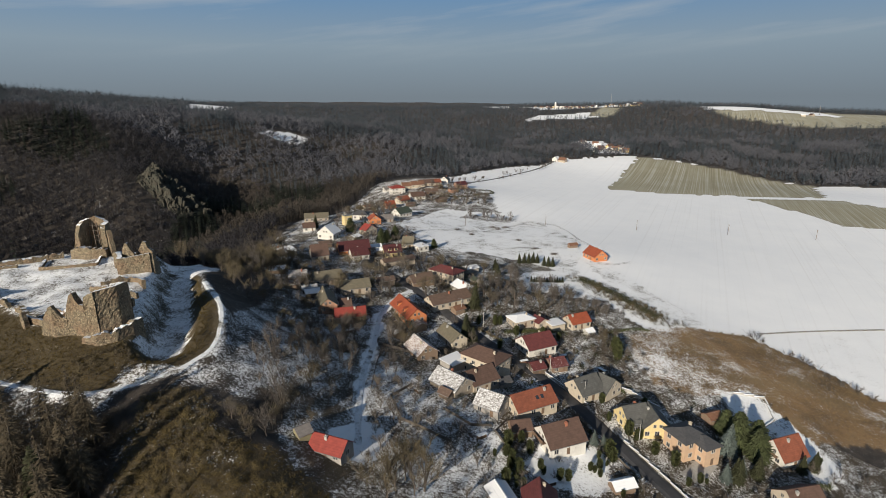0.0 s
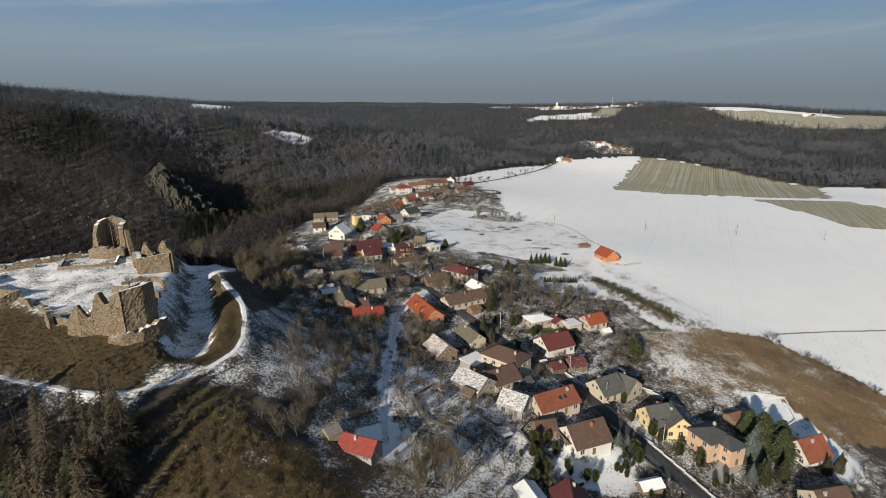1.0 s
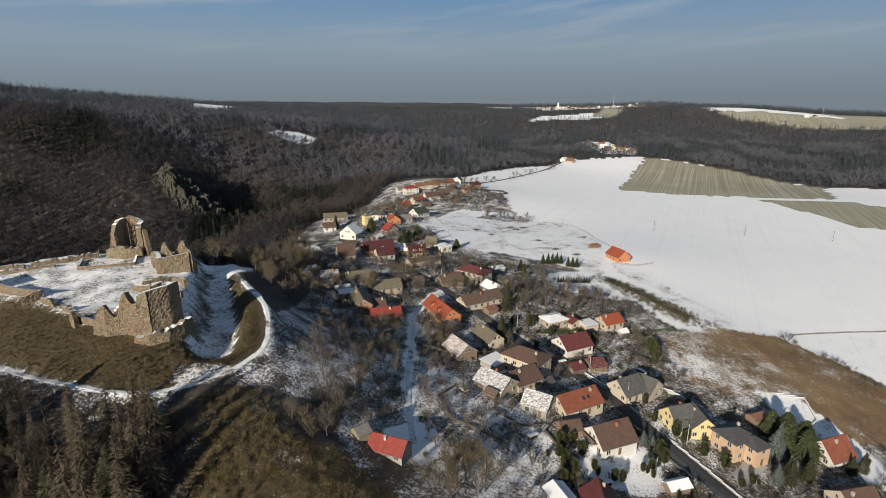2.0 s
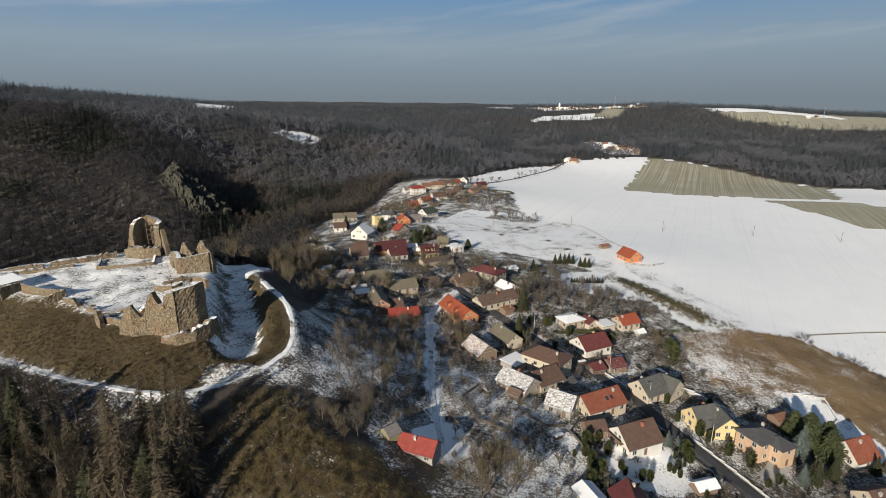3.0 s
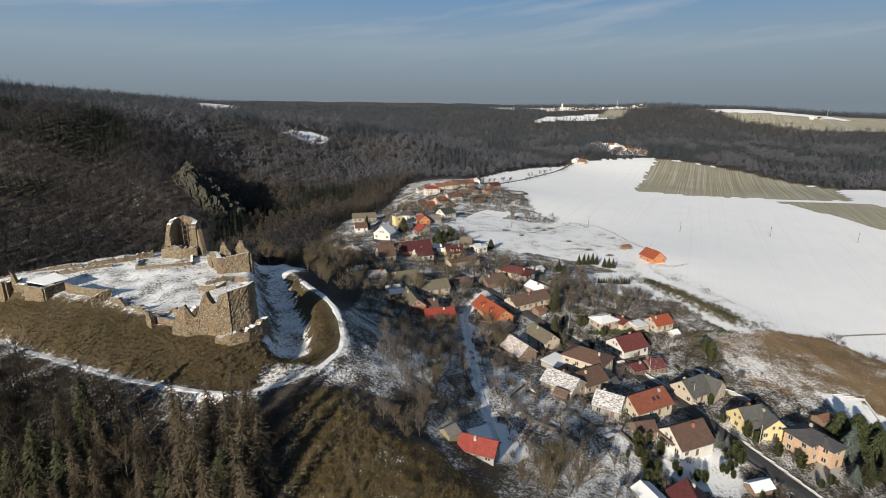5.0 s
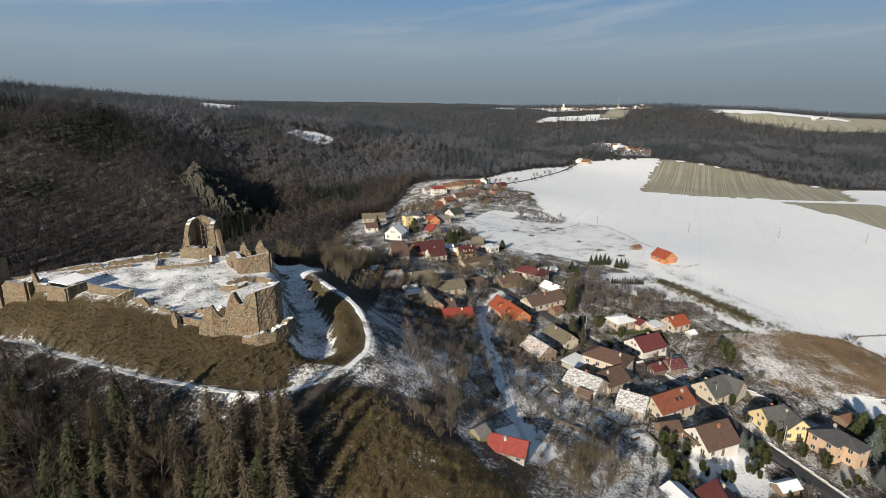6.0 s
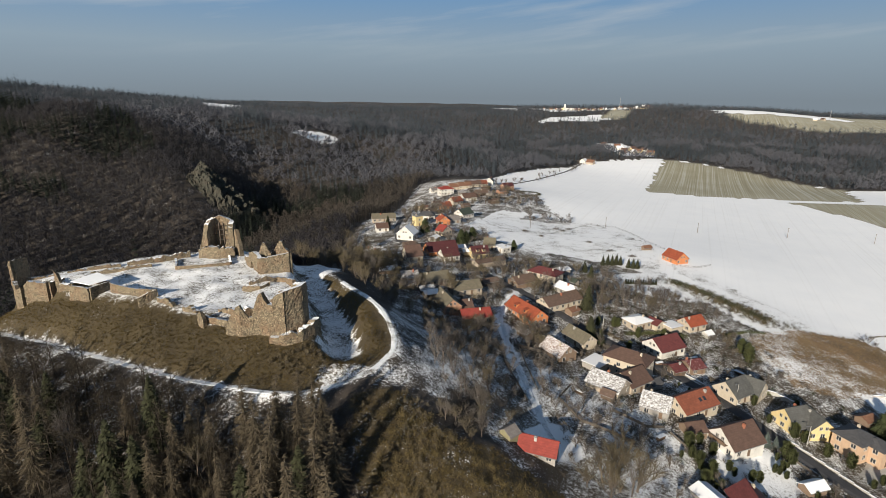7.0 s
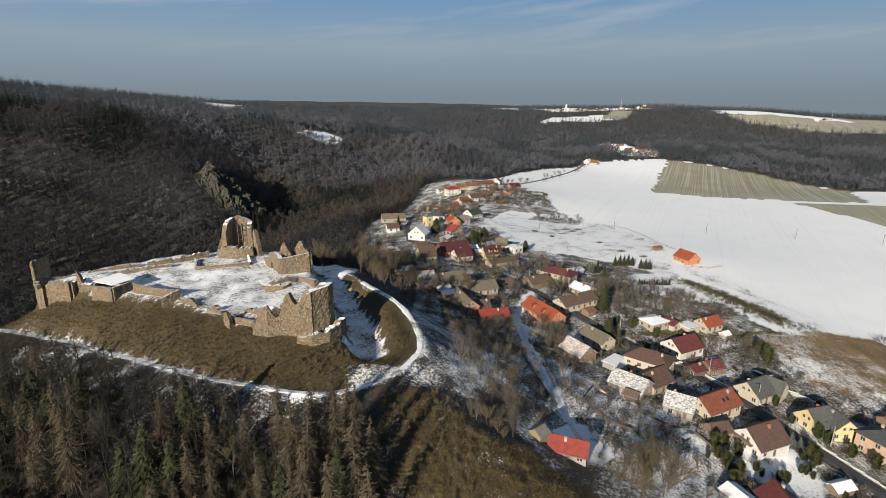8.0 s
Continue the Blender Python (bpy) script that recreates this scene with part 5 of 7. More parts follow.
for s in range(4):
    tree_kind("bare", "tall leafless broadleaf tree with grey twigs", "tree", *bare_tree(11 + s, 11.0, 3.6, TWIGS, twigs=1000, width=0.03))
for s in range(3):
    tree_kind("olive", "leafless tree with olive-brown twigs", "tree", *bare_tree(31 + s, 9.5, 3.8, TWIGS_OLIVE, twigs=1500, width=0.034))
for s in range(4):
    tree_kind("fruit", "small leafless fruit tree in a garden", "tree", *bare_tree(51 + s, 5.2, 2.4, TWIGS_PALE, twigs=800, width=0.026))
for s in range(3):
    tree_kind("shrub", "tangled leafless grey-brown shrub", "shrub", *bare_tree(71 + s, 3.0, 1.9, TWIGS, True, 800, 0.026))
for s in range(2):
    tree_kind("brush", "olive-brown winter shrub on the slope", "shrub", *bare_tree(81 + s, 3.4, 2.2, TWIGS_OLIVE, True, 1300, 0.036))
for s in range(3):
    tree_kind("spruce", "dark green spruce with drooping boughs", "tree", *conifer(91 + s, 12.0, 3.3, NEEDLES, 1.75))
for s in range(2):
    tree_kind("pine", "broad rounded dark green pine in a garden", "tree", *conifer(131 + s, 9.5, 3.6, NEEDLES_PINE, 2.0, taper=0.42))
for s in range(3):
    tree_kind("larch", "bare brown larch with fine twigs", "tree", *conifer(101 + s, 16.0, 3.0, NEEDLES_LARCH, 1.0, False, 0.1))
for s in range(2):
    tree_kind("blue_spruce", "blue-grey spruce in a garden", "tree", *conifer(111 + s, 10.0, 2.9, NEEDLES_BLUE, 1.8))
for s in range(2):
    tree_kind("thuja", "slim evergreen thuja in a garden", "shrub", *conifer(121 + s, 3.6, 0.9, THUJA, 2.0, True))

tree_rnd = random.Random(5)


def plant(kind, x, y, scale=1.0, stretch=1.0, sink=0.0, label=""):
    """Set one tree of a kind; its meshes are shared with its like."""
    lab, category, meshes = tree_rnd.choice(TREE_KINDS[kind])
    t = new({"bare": "broadleaf_tree", "olive": "willow_tree", "fruit": "fruit_tree", "brush": "slope_shrub", "spruce": "spruce_tree", "larch": "larch_tree", "pine": "pine_tree", "blue_spruce": "blue_spruce_tree"}.get(kind, kind))
    t.location = (x, y, ground_z(x, y) - sink)
    t.rotation_euler = (tree_rnd.uniform(-0.05, 0.05), tree_rnd.uniform(-0.05, 0.05), tree_rnd.uniform(0, 6.28))
    t.scale = (scale, scale, scale * stretch)
    tagged(t, label or lab, category, {"fruit": "garden trees", "larch": "larches below the castle", "thuja": "garden evergreens"}.get(kind, kind.replace("_", " ") + " trees"))
    for nm, me in zip(("trunk", "crown"), meshes):
        o = new(nm, me)
        o.parent = t
    return t


HOUSE_SPOTS = [(o.location.x, o.location.y) for o in scene.objects if o.name.startswith("house") and o.type == "EMPTY"]


def clear_of_houses(x, y, r):
    return all((x - hx) ** 2 + (y - hy) ** 2 > r * r for hx, hy in HOUSE_SPOTS)


def off_roads(x, y, r):
    return min(from_line(np.array([x]), np.array([y]), ROAD)[0][0], from_line(np.array([x]), np.array([y]), LANE)[0][0]) > r


def grove(poly, count, kinds, lo, hi, gap=2.0, house_gap=8.0):
    """Trees strewn over an outline, keeping apart from one another, houses and roads."""
    xs, ys = [p[0] for p in poly], [p[1] for p in poly]
    placed, tries = [], 0
    while len(placed) < count and tries < count * 40:
        tries += 1
        x, y = tree_rnd.uniform(min(xs), max(xs)), tree_rnd.uniform(min(ys), max(ys))
        if not inside(np.array([x]), np.array([y]), poly)[0] or any((x - a) ** 2 + (y - b) ** 2 < gap * gap for a, b in placed):
            continue
        if not clear_of_houses(x, y, house_gap) or not off_roads(x, y, 4.0):
            continue
        placed.append((x, y))
        plant(tree_rnd.choice(kinds), x, y, tree_rnd.uniform(lo, hi), tree_rnd.uniform(0.85, 1.2))


# wood below the rampart path
grove([(-215, 150), (-190, 142), (-160, 128), (-135, 112), (-112, 105), (-90, 103), (-90, 92), (-112, 90), (-160, 104), (-215, 128)], 60, ["shrub", "brush", "shrub"], 0.5, 1.1, 2.4)
grove([(-215, 146), (-190, 137), (-160, 122), (-135, 108), (-112, 101), (-112, 66), (-215, 66)], 120, ["larch", "spruce", "larch", "spruce", "bare"], 0.8, 1.3, 2.6)
grove([(-112, 98), (-90, 94), (-76, 94), (-72, 66), (-112, 66)], 60, ["larch", "olive", "larch", "brush"], 0.7, 1.1, 2.0)
grove([(-74, 112), (-68, 117), (-58, 118), (-46, 104), (-54, 84), (-66, 84), (-68, 100)], 58, ["brush"], 0.35, 0.75, 1.6)
grove([(-96, 118.5), (-85, 118), (-80, 124), (-83, 131), (-90, 130), (-97, 125)], 34, ["brush"], 0.3, 0.6, 1.2)
for x, y, k, s in ((-80, 102, "larch", 1.1), (-77.5, 100.5, "larch", 1.05), (-84, 104, "larch", 1.1), (-88, 100, "larch", 1.2), (-82, 94, "larch", 1.3), (-77, 92, "larch", 1.25), (-90, 94, "larch", 1.3), (-86, 89, "larch", 1.4),
                   (-94, 99, "larch", 1.2), (-80, 86, "spruce", 1.45), (-85, 82, "larch", 1.4), (-75, 84, "larch", 1.35), (-73, 90, "larch", 1.2), (-79, 79, "larch", 1.5), (-72, 79, "larch", 1.4), (-90, 84, "spruce", 1.3)):
    plant(k, x, y, s, 1.0)
grove([(-42, 112), (-52, 122), (-55, 150), (-60, 192), (-48, 204), (-29, 192), (-29, 140), (-34, 122)], 108, ["bare", "olive", "bare", "fruit"], 0.4, 0.85, 2.4, 6.0)
grove([(-23, 140), (-14, 150), (-12, 185), (-23, 195)], 16, ["bare", "fruit", "fruit"], 0.4, 0.7, 3.0, 6.0)
grove([(-44, 104), (-34, 112), (-34, 122), (-46, 122), (-54, 112)], 26, ["olive", "bare", "shrub"], 0.45, 0.75, 1.8, 6.0)
grove([(-82, 190), (-66, 180), (-56, 195), (-60, 225), (-72, 245), (-92, 252), (-98, 222)], 46, ["olive", "olive", "bare"], 0.55, 0.9, 3.0)
grove([(-112, 214), (-94, 206), (-72, 222), (-78, 262), (-112, 264)], 44, ["olive", "olive", "olive", "bare"], 0.8, 1.25, 3.4)
grove([(-98, 250), (-70, 252), (-92, 290), (-112, 350), (-140, 380), (-150, 330), (-125, 270)], 90, ["olive", "olive", "bare", "bare"], 0.7, 1.05, 3.5)
grove([(-4, 92), (-16, 96), (-19, 106), (-8, 112), (2, 104)], 5, ["olive", "bare", "olive"], 0.8, 1.2, 3.0, 5.0)
grove([(-20, 112), (-4, 114), (14, 134), (2, 150), (-14, 150), (-20, 165), (-22, 135)], 46, ["fruit", "fruit", "fruit", "shrub"], 0.6, 1.0, 2.6, 6.0)
grove([(8, 100), (22, 112), (20, 128), (6, 130), (-4, 112)], 9, ["fruit", "shrub"], 0.6, 0.9, 3.4, 6.0)
grove([(-24, 165), (-10, 185), (-24, 232), (-56, 250), (-48, 190)], 50, ["fruit", "bare", "shrub", "olive"], 0.6, 0.95, 2.6, 7.5)
grove([(-12, 232), (-50, 262), (-20, 290), (8, 270), (30, 245), (12, 240)], 70, ["fruit", "fruit", "bare", "olive", "shrub"], 0.6, 1.0, 2.6, 8.0)
grove([(14, 216), (70, 216), (80, 224), (66, 250), (34, 262), (20, 250)], 95, ["bare", "shrub", "fruit", "bare"], 0.5, 0.85, 2.0, 8.0)
grove([(38, 160), (75, 166), (74, 205), (62, 204), (40, 196), (28, 198)], 60, ["fruit", "shrub", "fruit", "brush"], 0.5, 1.0, 2.2, 7.0)
grove([(-60, 300), (-20, 330), (-40, 420), (-30, 500), (-66, 490), (-70, 360)], 50, ["fruit", "bare", "shrub"], 0.7, 1.1, 4.0, 9.0)
grove([(-20, 460), (40, 470), (44, 520), (10, 545), (-40, 530)], 75, ["fruit", "bare", "bare", "olive"], 0.6, 1.0, 3.0, 9.0)
grove([(88, 112), (110, 112), (124, 128), (112, 138), (90, 126)], 12, ["shrub", "fruit"], 0.7, 1.1, 3.0, 7.0)
grove([(74, 268), (80, 268), (100, 228), (104, 214), (94, 214), (84, 232)], 46, ["brush", "shrub", "brush"], 0.55, 1.0, 1.5, 6.0)
grove([(15, 419), (56, 420), (58, 428), (40, 432), (16, 426)], 24, ["bare", "fruit", "shrub"], 0.55, 0.9, 3.0, 5.0)
for x, y in ((137, 211), (139, 208), (144, 198), (147, 193), (149, 189), (151, 184), (154, 179), (157, 176), (160, 172), (165, 166)):
    plant("shrub", x, y, tree_rnd.uniform(0.9, 1.7), 1.0)
# planted evergreens
for x, y, s in ((45, 297, 0.52), (48, 298, 0.56), (51, 298.5, 0.55), (53.5, 299, 0.58), (56, 299, 0.5), (59, 293.5, 0.5), (61.5, 292.5, 0.54), (64, 292.6, 0.5)):
    plant("spruce", x, y, s, 1.0, label="young dark spruce in a snowy garden")
for i in range(13):
    plant("spruce", 46.5 + i * 1.4, 261.6 + i * 0.15, tree_rnd.uniform(0.2, 0.3), 1.0, label="knee-high spruce in a planted row")
for x, y, s in ((29, 266, 0.65), (29, 278, 0.6), (9.6, 197, 0.75), (9.2, 193, 0.85), (12, 190, 0.6), (-52, 340, 0.7), (-88, 352, 0.8)):
    plant("spruce", x, y, s, 1.0)
for x, y, k, s in ((83.5, 132.5, "blue_spruce", 1.05), (77.9, 121.6, "blue_spruce", 0.6), (81.2, 121.4, "spruce", 0.65), (43.9, 131.4, "blue_spruce", 0.5), (-38.8, 317, "pine", 0.95), (-31.2, 328, "pine", 0.95), (-35.5, 320, "pine", 0.8), (-62, 341, "pine", 1.0), (-5.6, 315, "pine", 0.62), (89.5, 137, "pine", 1.2), (95, 137, "pine", 1.0), (92.5, 132, "pine", 1.05), (88, 142, "pine", 0.9), (108, 129.5, "spruce", 0.55), (103.5, 128, "spruce", 0.5), (81.6, 123, "spruce", 0.6),
                   (88, 124, "spruce", 0.62), (46.7, 131.4, "blue_spruce", 0.4), (84, 125, "blue_spruce", 0.55)):
    plant(k, x, y, s, 1.0)
for x, y, s in ((61.2, 129.8, 0.95), (65.3, 125.9, 1.05), (46.9, 127.3, 1.2), (47.5, 125, 1.05), (32.9, 116.2, 0.75), (41.1, 120.5, 0.5), (42.2, 119.1, 0.55), (59, 136, 0.8), (51.7, 143, 0.7), (24, 124, 0.9), (26, 119, 0.7), (22, 128, 0.8), (16, 112, 1.0), (27, 108, 0.8), (70, 120, 0.7), (66, 152, 0.8), (30, 198, 1.0), (41, 199, 0.9), (47, 196, 0.8), (22, 186, 0.9), (66, 180, 1.5), (67, 183, 1.4), (67.2, 188, 1.3), (34.4, 127, 0.8), (37, 127.3, 0.9), (30.5, 116, 0.8), (18.3, 119.7, 0.9), (20, 116, 1.0),
                (18.2, 126, 1.1), (17, 122, 0.8), (40, 121, 0.6), (43, 122, 0.7), (52, 152, 0.8), (56, 137, 1.1), (58, 135.5, 0.8), (110, 131, 0.8), (15, 205, 0.9), (22, 205, 1.0), (24, 206, 0.9)):
    plant("thuja", x, y, s * 1.4, 1.0)


plant("fruit", -113.5, 167.5, 0.85, 1.0, label="small bare tree beside the cellar walls")
plant("fruit", -110.5, 170.0, 0.6, 1.0, label="small bare tree beside the cellar walls")
grove([(-70, 300), (-45, 262), (-5, 285), (-12, 330), (-30, 350), (-75, 345)], 46, ["bare", "fruit", "olive", "shrub"], 0.55, 0.9, 3.0, 6.5)
grove([(-92, 250), (-64, 205), (-44, 215), (-60, 262), (-84, 275)], 40, ["bare", "shrub", "fruit", "olive"], 0.5, 0.8, 2.8, 6.0)
grove([(-68, 360), (-40, 395), (-38, 440), (-66, 470), (-84, 420), (-84, 365)], 34, ["bare", "fruit", "olive"], 0.6, 0.95, 3.4, 6.5)
grove([(5, 160), (30, 175), (24, 200), (8, 212), (-2, 175)], 22, ["fruit", "shrub", "bare"], 0.5, 0.8, 2.6, 6.5)


# woods on the hills: too many to count
def wood_templates(kind, count, seed):
    out = []
    for s in range(count):
        rnd = random.Random(seed + s)
        v, f, mat = [], [], []
        if kind == "bare":
            h = rnd.uniform(11, 15)
            prism(v, f, (0, 0, -1), (rnd.uniform(-0.6, 0.6), rnd.uniform(-0.6, 0.6), h * 0.85), 0.22, 0.06, 3)
            mat += [0] * len(f)
            for _ in range(46):
                c = rand_dir(rnd) * rnd.uniform(0.4, 1.0)
                a = Vector((c.x * 2.3, c.y * 2.3, h * (0.66 + 0.30 * c.z)))
                blade(v, f, a, rand_dir(rnd, 0.5), rnd.uniform(1.1, 2.6), rnd.uniform(0.35, 0.8), rand_dir(rnd))
                mat.append(1)
        elif kind == "conifer":
            h = rnd.uniform(13, 19)
            for k in range(9):
                s1 = 0.12 + 0.85 * k / 9
                r = 3.0 * (1 - s1) ** 0.85 + 0.2
                for i in range(5):
                    ang = rnd.uniform(0, 6.28)
                    o = Vector((math.cos(ang), math.sin(ang), 0))
                    blade(v, f, Vector((0, 0, h * s1 + 1.2)), (o + Vector((0, 0, -0.5))).normalized(), r * rnd.uniform(0.9, 1.25), 1.5 * (0.4 + r / 3), Vector((-o.y, o.x, 0)))
                    mat.append(2)
        elif kind == "far_bare":
            h = rnd.uniform(11, 15)
            for _ in range(38):
                c = rand_dir(rnd) * rnd.uniform(0.3, 1.0)
                a = Vector((c.x * 4.0, c.y * 4.0, h * (0.55 + 0.42 * c.z)))
                blade(v, f, a, rand_dir(rnd, 0.6), rnd.uniform(1.6, 3.2), rnd.uniform(0.9, 1.9), rand_dir(rnd))
                mat.append(1)
        else:
            h = rnd.uniform(14, 20)
            for k in range(6):
                s1 = 0.1 + 0.85 * k / 6
                r = 4.6 * (1 - s1) + 0.3
                for i in range(4):
                    ang = rnd.uniform(0, 6.28)
                    o = Vector((math.cos(ang), math.sin(ang), 0))
                    blade(v, f, Vector((o.x, o.y, h * s1 + 1.5)), (o + Vector((0, 0, -0.5))).normalized(), r * rnd.uniform(0.8, 1.2), 2.6, Vector((-o.y, o.x, 0)))
                    mat.append(2)
        out.append((np.array(v), np.array(f, int), np.array(mat, int)))
    return out


def stamp(name, spots, templates, mats, label, seed):
    """One mesh of many trees, each a turned and scaled copy of a template."""
    rng = np.random.default_rng(seed)
    vs, fs, ms, at = [], [], [], 0
    pick = rng.integers(0, len(templates), len(spots))
    for k, (tv, tf, tm) in enumerate(templates):
        p = spots[pick == k]
        if not len(p):
            continue
        a, sc = rng.uniform(0, 2 * np.pi, len(p)), rng.uniform(0.7, 1.2, len(p))
        c, s = np.cos(a) * sc, np.sin(a) * sc
        x = tv[None, :, 0] * c[:, None] - tv[None, :, 1] * s[:, None] + p[:, 0:1]
        y = tv[None, :, 0] * s[:, None] + tv[None, :, 1] * c[:, None] + p[:, 1:2]
        z = tv[None, :, 2] * sc[:, None] * rng.uniform(0.85, 1.2, len(p))[:, None] + p[:, 2:3]
        vs.append(np.stack([x, y, z], 2).reshape(-1, 3))
        fs.append((tf[None] + (np.arange(len(p)) * len(tv))[:, None, None]).reshape(-1, 3) + at)
        ms.append(np.tile(tm, len(p)))
        at += len(p) * len(tv)
    v, f, m = np.concatenate(vs), np.concatenate(fs).astype(np.int32), np.concatenate(ms).astype(np.int32)
    me = bpy.data.meshes.new(name)
    me.vertices.add(len(v))
    me.vertices.foreach_set("co", v.ravel())
    me.loops.add(f.size)
    me.loops.foreach_set("vertex_index", f.ravel())
    me.polygons.add(len(f))
    me.polygons.foreach_set("loop_start", np.arange(0, f.size, 3, dtype=np.int32))
    me.polygons.foreach_set("material_index", m)
    me.update(calc_edges=True)
    for mt in mats:
        me.materials.append(mt)
    return tagged(new(name, me), label, "woodland", kind="stuff")


def wood_mat(name, lo, hi):
    """Varies from tree to tree and over the hillside."""
    m, n, l, b = nodes_of(name)
    geo = n.new("ShaderNodeNewGeometry")
    each = ramp(n, l, geo.outputs["Random Per Island"], [(0.0, lo), (1.0, hi)])
    wide = ramp(n, l, noise_node(n, l, 0.012, 4), [(0.35, lo), (0.65, hi)])
    col = mix(n, l, 0.75, each, wide)
    l.new(col, b.inputs["Base Color"])
    b.inputs["Roughness"].default_value = 0.95
    # thin twigs and blades let light round to their far side
    thin, both = n.new("ShaderNodeBsdfTranslucent"), n.new("ShaderNodeMixShader")
    both.inputs["Fac"].default_value = 0.45
    l.new(col, thin.inputs["Color"])
    l.new(b.outputs["BSDF"], both.inputs[1])
    l.new(thin.outputs["BSDF"], both.inputs[2])
    l.new(both.outputs["Shader"], n["Material Output"].inputs["Surface"])
    return m


WOOD_MATS = [wood_mat("wood_stems", (0.035, 0.032, 0.031), (0.062, 0.056, 0.052)), wood_mat("wood_twigs", (0.022, 0.0225, 0.028), (0.049, 0.046, 0.052)), wood_mat("wood_needles", (0.020, 0.027, 0.021), (0.043, 0.052, 0.036))]


def wood_spots(x0, x1, y0, y1, step, seed, keep):
    rng = np.random.default_rng(seed)
    gx, gy = np.meshgrid(np.arange(x0, x1, step), np.arange(y0, y1, step))
    x, y = (gx + rng.uniform(-0.95, 0.95, gx.shape) * step).ravel(), (gy + rng.uniform(-0.95, 0.95, gx.shape) * step).ravel()
    ok = (np.abs(x + 30) < 0.90 * y + 90) & keep(x, y)
    for poly in CLEARINGS + [VILLAGE, FIELDS, MEADOW]:
        ok &= ~inside(x, y, poly)
    dr, _ = from_line(x, y, ROAD)
    ok &= dr > 9
    x, y = x[ok], y[ok]
    return np.stack([x, y, height(x, y)], 1), rough(x, y, 90, 3.0) + 0.7 * rough(x, y, 35, 1.0)


def strewn(poly, step, seed):
    """Even but irregular spots over an outline, with their heights."""
    rng = np.random.default_rng(seed)
    p = np.array(poly)
    gx, gy = np.meshgrid(np.arange(p[:, 0].min(), p[:, 0].max(), step), np.arange(p[:, 1].min(), p[:, 1].max(), step))
    x, y = (gx + rng.uniform(-0.7, 0.7, gx.shape) * step).ravel(), (gy + rng.uniform(-0.7, 0.7, gx.shape) * step).ravel()
    ok = inside(x, y, poly)
    return np.stack([x[ok], y[ok], height(x[ok], y[ok])], 1)


def near_templates(kind, count, seed):
    """Fuller trees, undergrowth and grass tussocks for the slopes below the ruin."""
    out = []
    for s in range(count):
        rnd = random.Random(seed + s)
        v, f, mat = [], [], []
        if kind == "tree":
            h = rnd.uniform(8, 13)
            top = Vector((rnd.uniform(-0.5, 0.5), rnd.uniform(-0.5, 0.5), h * 0.9))
            prism(v, f, (0, 0, -0.6), top, 0.17, 0.03, 4)
            mat += [0] * len(f)
            for _ in range(16):
                a = top * rnd.uniform(0.3, 0.95)
                way = rand_dir(rnd, 0.7)
                L = rnd.uniform(1.6, 3.4)
                k0 = len(f)
                prism(v, f, a, a + way * L, 0.06, 0.02, 3)
                mat += [0] * (len(f) - k0)
                for _ in range(14):
                    blade(v, f, a + way * L * rnd.uniform(0.15, 1), (way + rand_dir(rnd, 0.3)).normalized(), rnd.uniform(0.7, 1.7), rnd.uniform(0.04, 0.09), rand_dir(rnd))
                    mat.append(1)
        elif kind == "bush":
            h = rnd.uniform(1.6, 3.2)
            for _ in range(90):
                a = Vector((rnd.gauss(0, 0.55), rnd.gauss(0, 0.55), h * rnd.uniform(-0.1, 0.5)))
                blade(v, f, a, rand_dir(rnd, 0.8), h * rnd.uniform(0.3, 0.6), rnd.uniform(0.04, 0.09), rand_dir(rnd))
                mat.append(1)
        else:
            for _ in range(12):
                a = Vector((rnd.gauss(0, 0.22), rnd.gauss(0, 0.22), -0.05))
                blade(v, f, a, rand_dir(rnd, 0.9), rnd.uniform(0.3, 0.75), rnd.uniform(0.07, 0.16), rand_dir(rnd))
                mat.append(0)
        out.append((np.array(v), np.array(f, int), np.array(mat, int)))
    return out


# thick wood and undergrowth below the rampart path, rough grass on the slopes
UNDER_MATS = [wood_mat("slope_stems", (0.04, 0.033, 0.027), (0.085, 0.07, 0.056)), wood_mat("slope_twigs", (0.038, 0.031, 0.022), (0.105, 0.083, 0.056))]
TUSSOCK = [wood_mat("dry_tussock", (0.054, 0.038, 0.010), (0.17, 0.122, 0.040))]
below = strewn([(-230, 166), (-200, 150), (-168, 136), (-145, 123), (-131, 115.5), (-118, 110.5), (-105, 106), (-94, 103), (-84, 98), (-74, 90), (-72, 60), (-230, 60)], 3.9, 21)
stamp("bare_wood", below, near_templates("tree", 6, 140), UNDER_MATS, "thick leafless wood below the castle path", 11)
below = strewn([(-232, 174), (-200, 156.5), (-168, 142.5), (-145, 129.5), (-131, 121.5), (-118, 116.5), (-105, 112), (-94, 109.5), (-84, 108), (-75, 110), (-71, 98), (-68, 60), (-232, 60)], 1.9, 22)
stamp("undergrowth", below, near_templates("bush", 6, 150), UNDER_MATS, "tangled brown undergrowth on the slope", 12)
slope = strewn([(-235, 179), (-200, 162), (-168, 148), (-145, 135), (-131, 127), (-118, 122), (-105, 117.5), (-94, 115), (-85, 116), (-76, 120), (-70, 126), (-67, 138), (-73, 157), (-92, 186), (-98, 184), (-79.5, 160), (-73.5, 141), (-73.5, 132), (-77, 128), (-84, 131), (-90, 133), (-103, 133), (-120, 140), (-145, 154), (-183, 166), (-200, 172)], 0.85, 23)
stamp("tussock_grass", slope, near_templates("tuft", 6, 160), TUSSOCK, "rough dry brown grass on the castle slope", 13)
slope = strewn(KNOLL_GRASS + [(-74, 92), (-72, 112)], 0.8, 24)
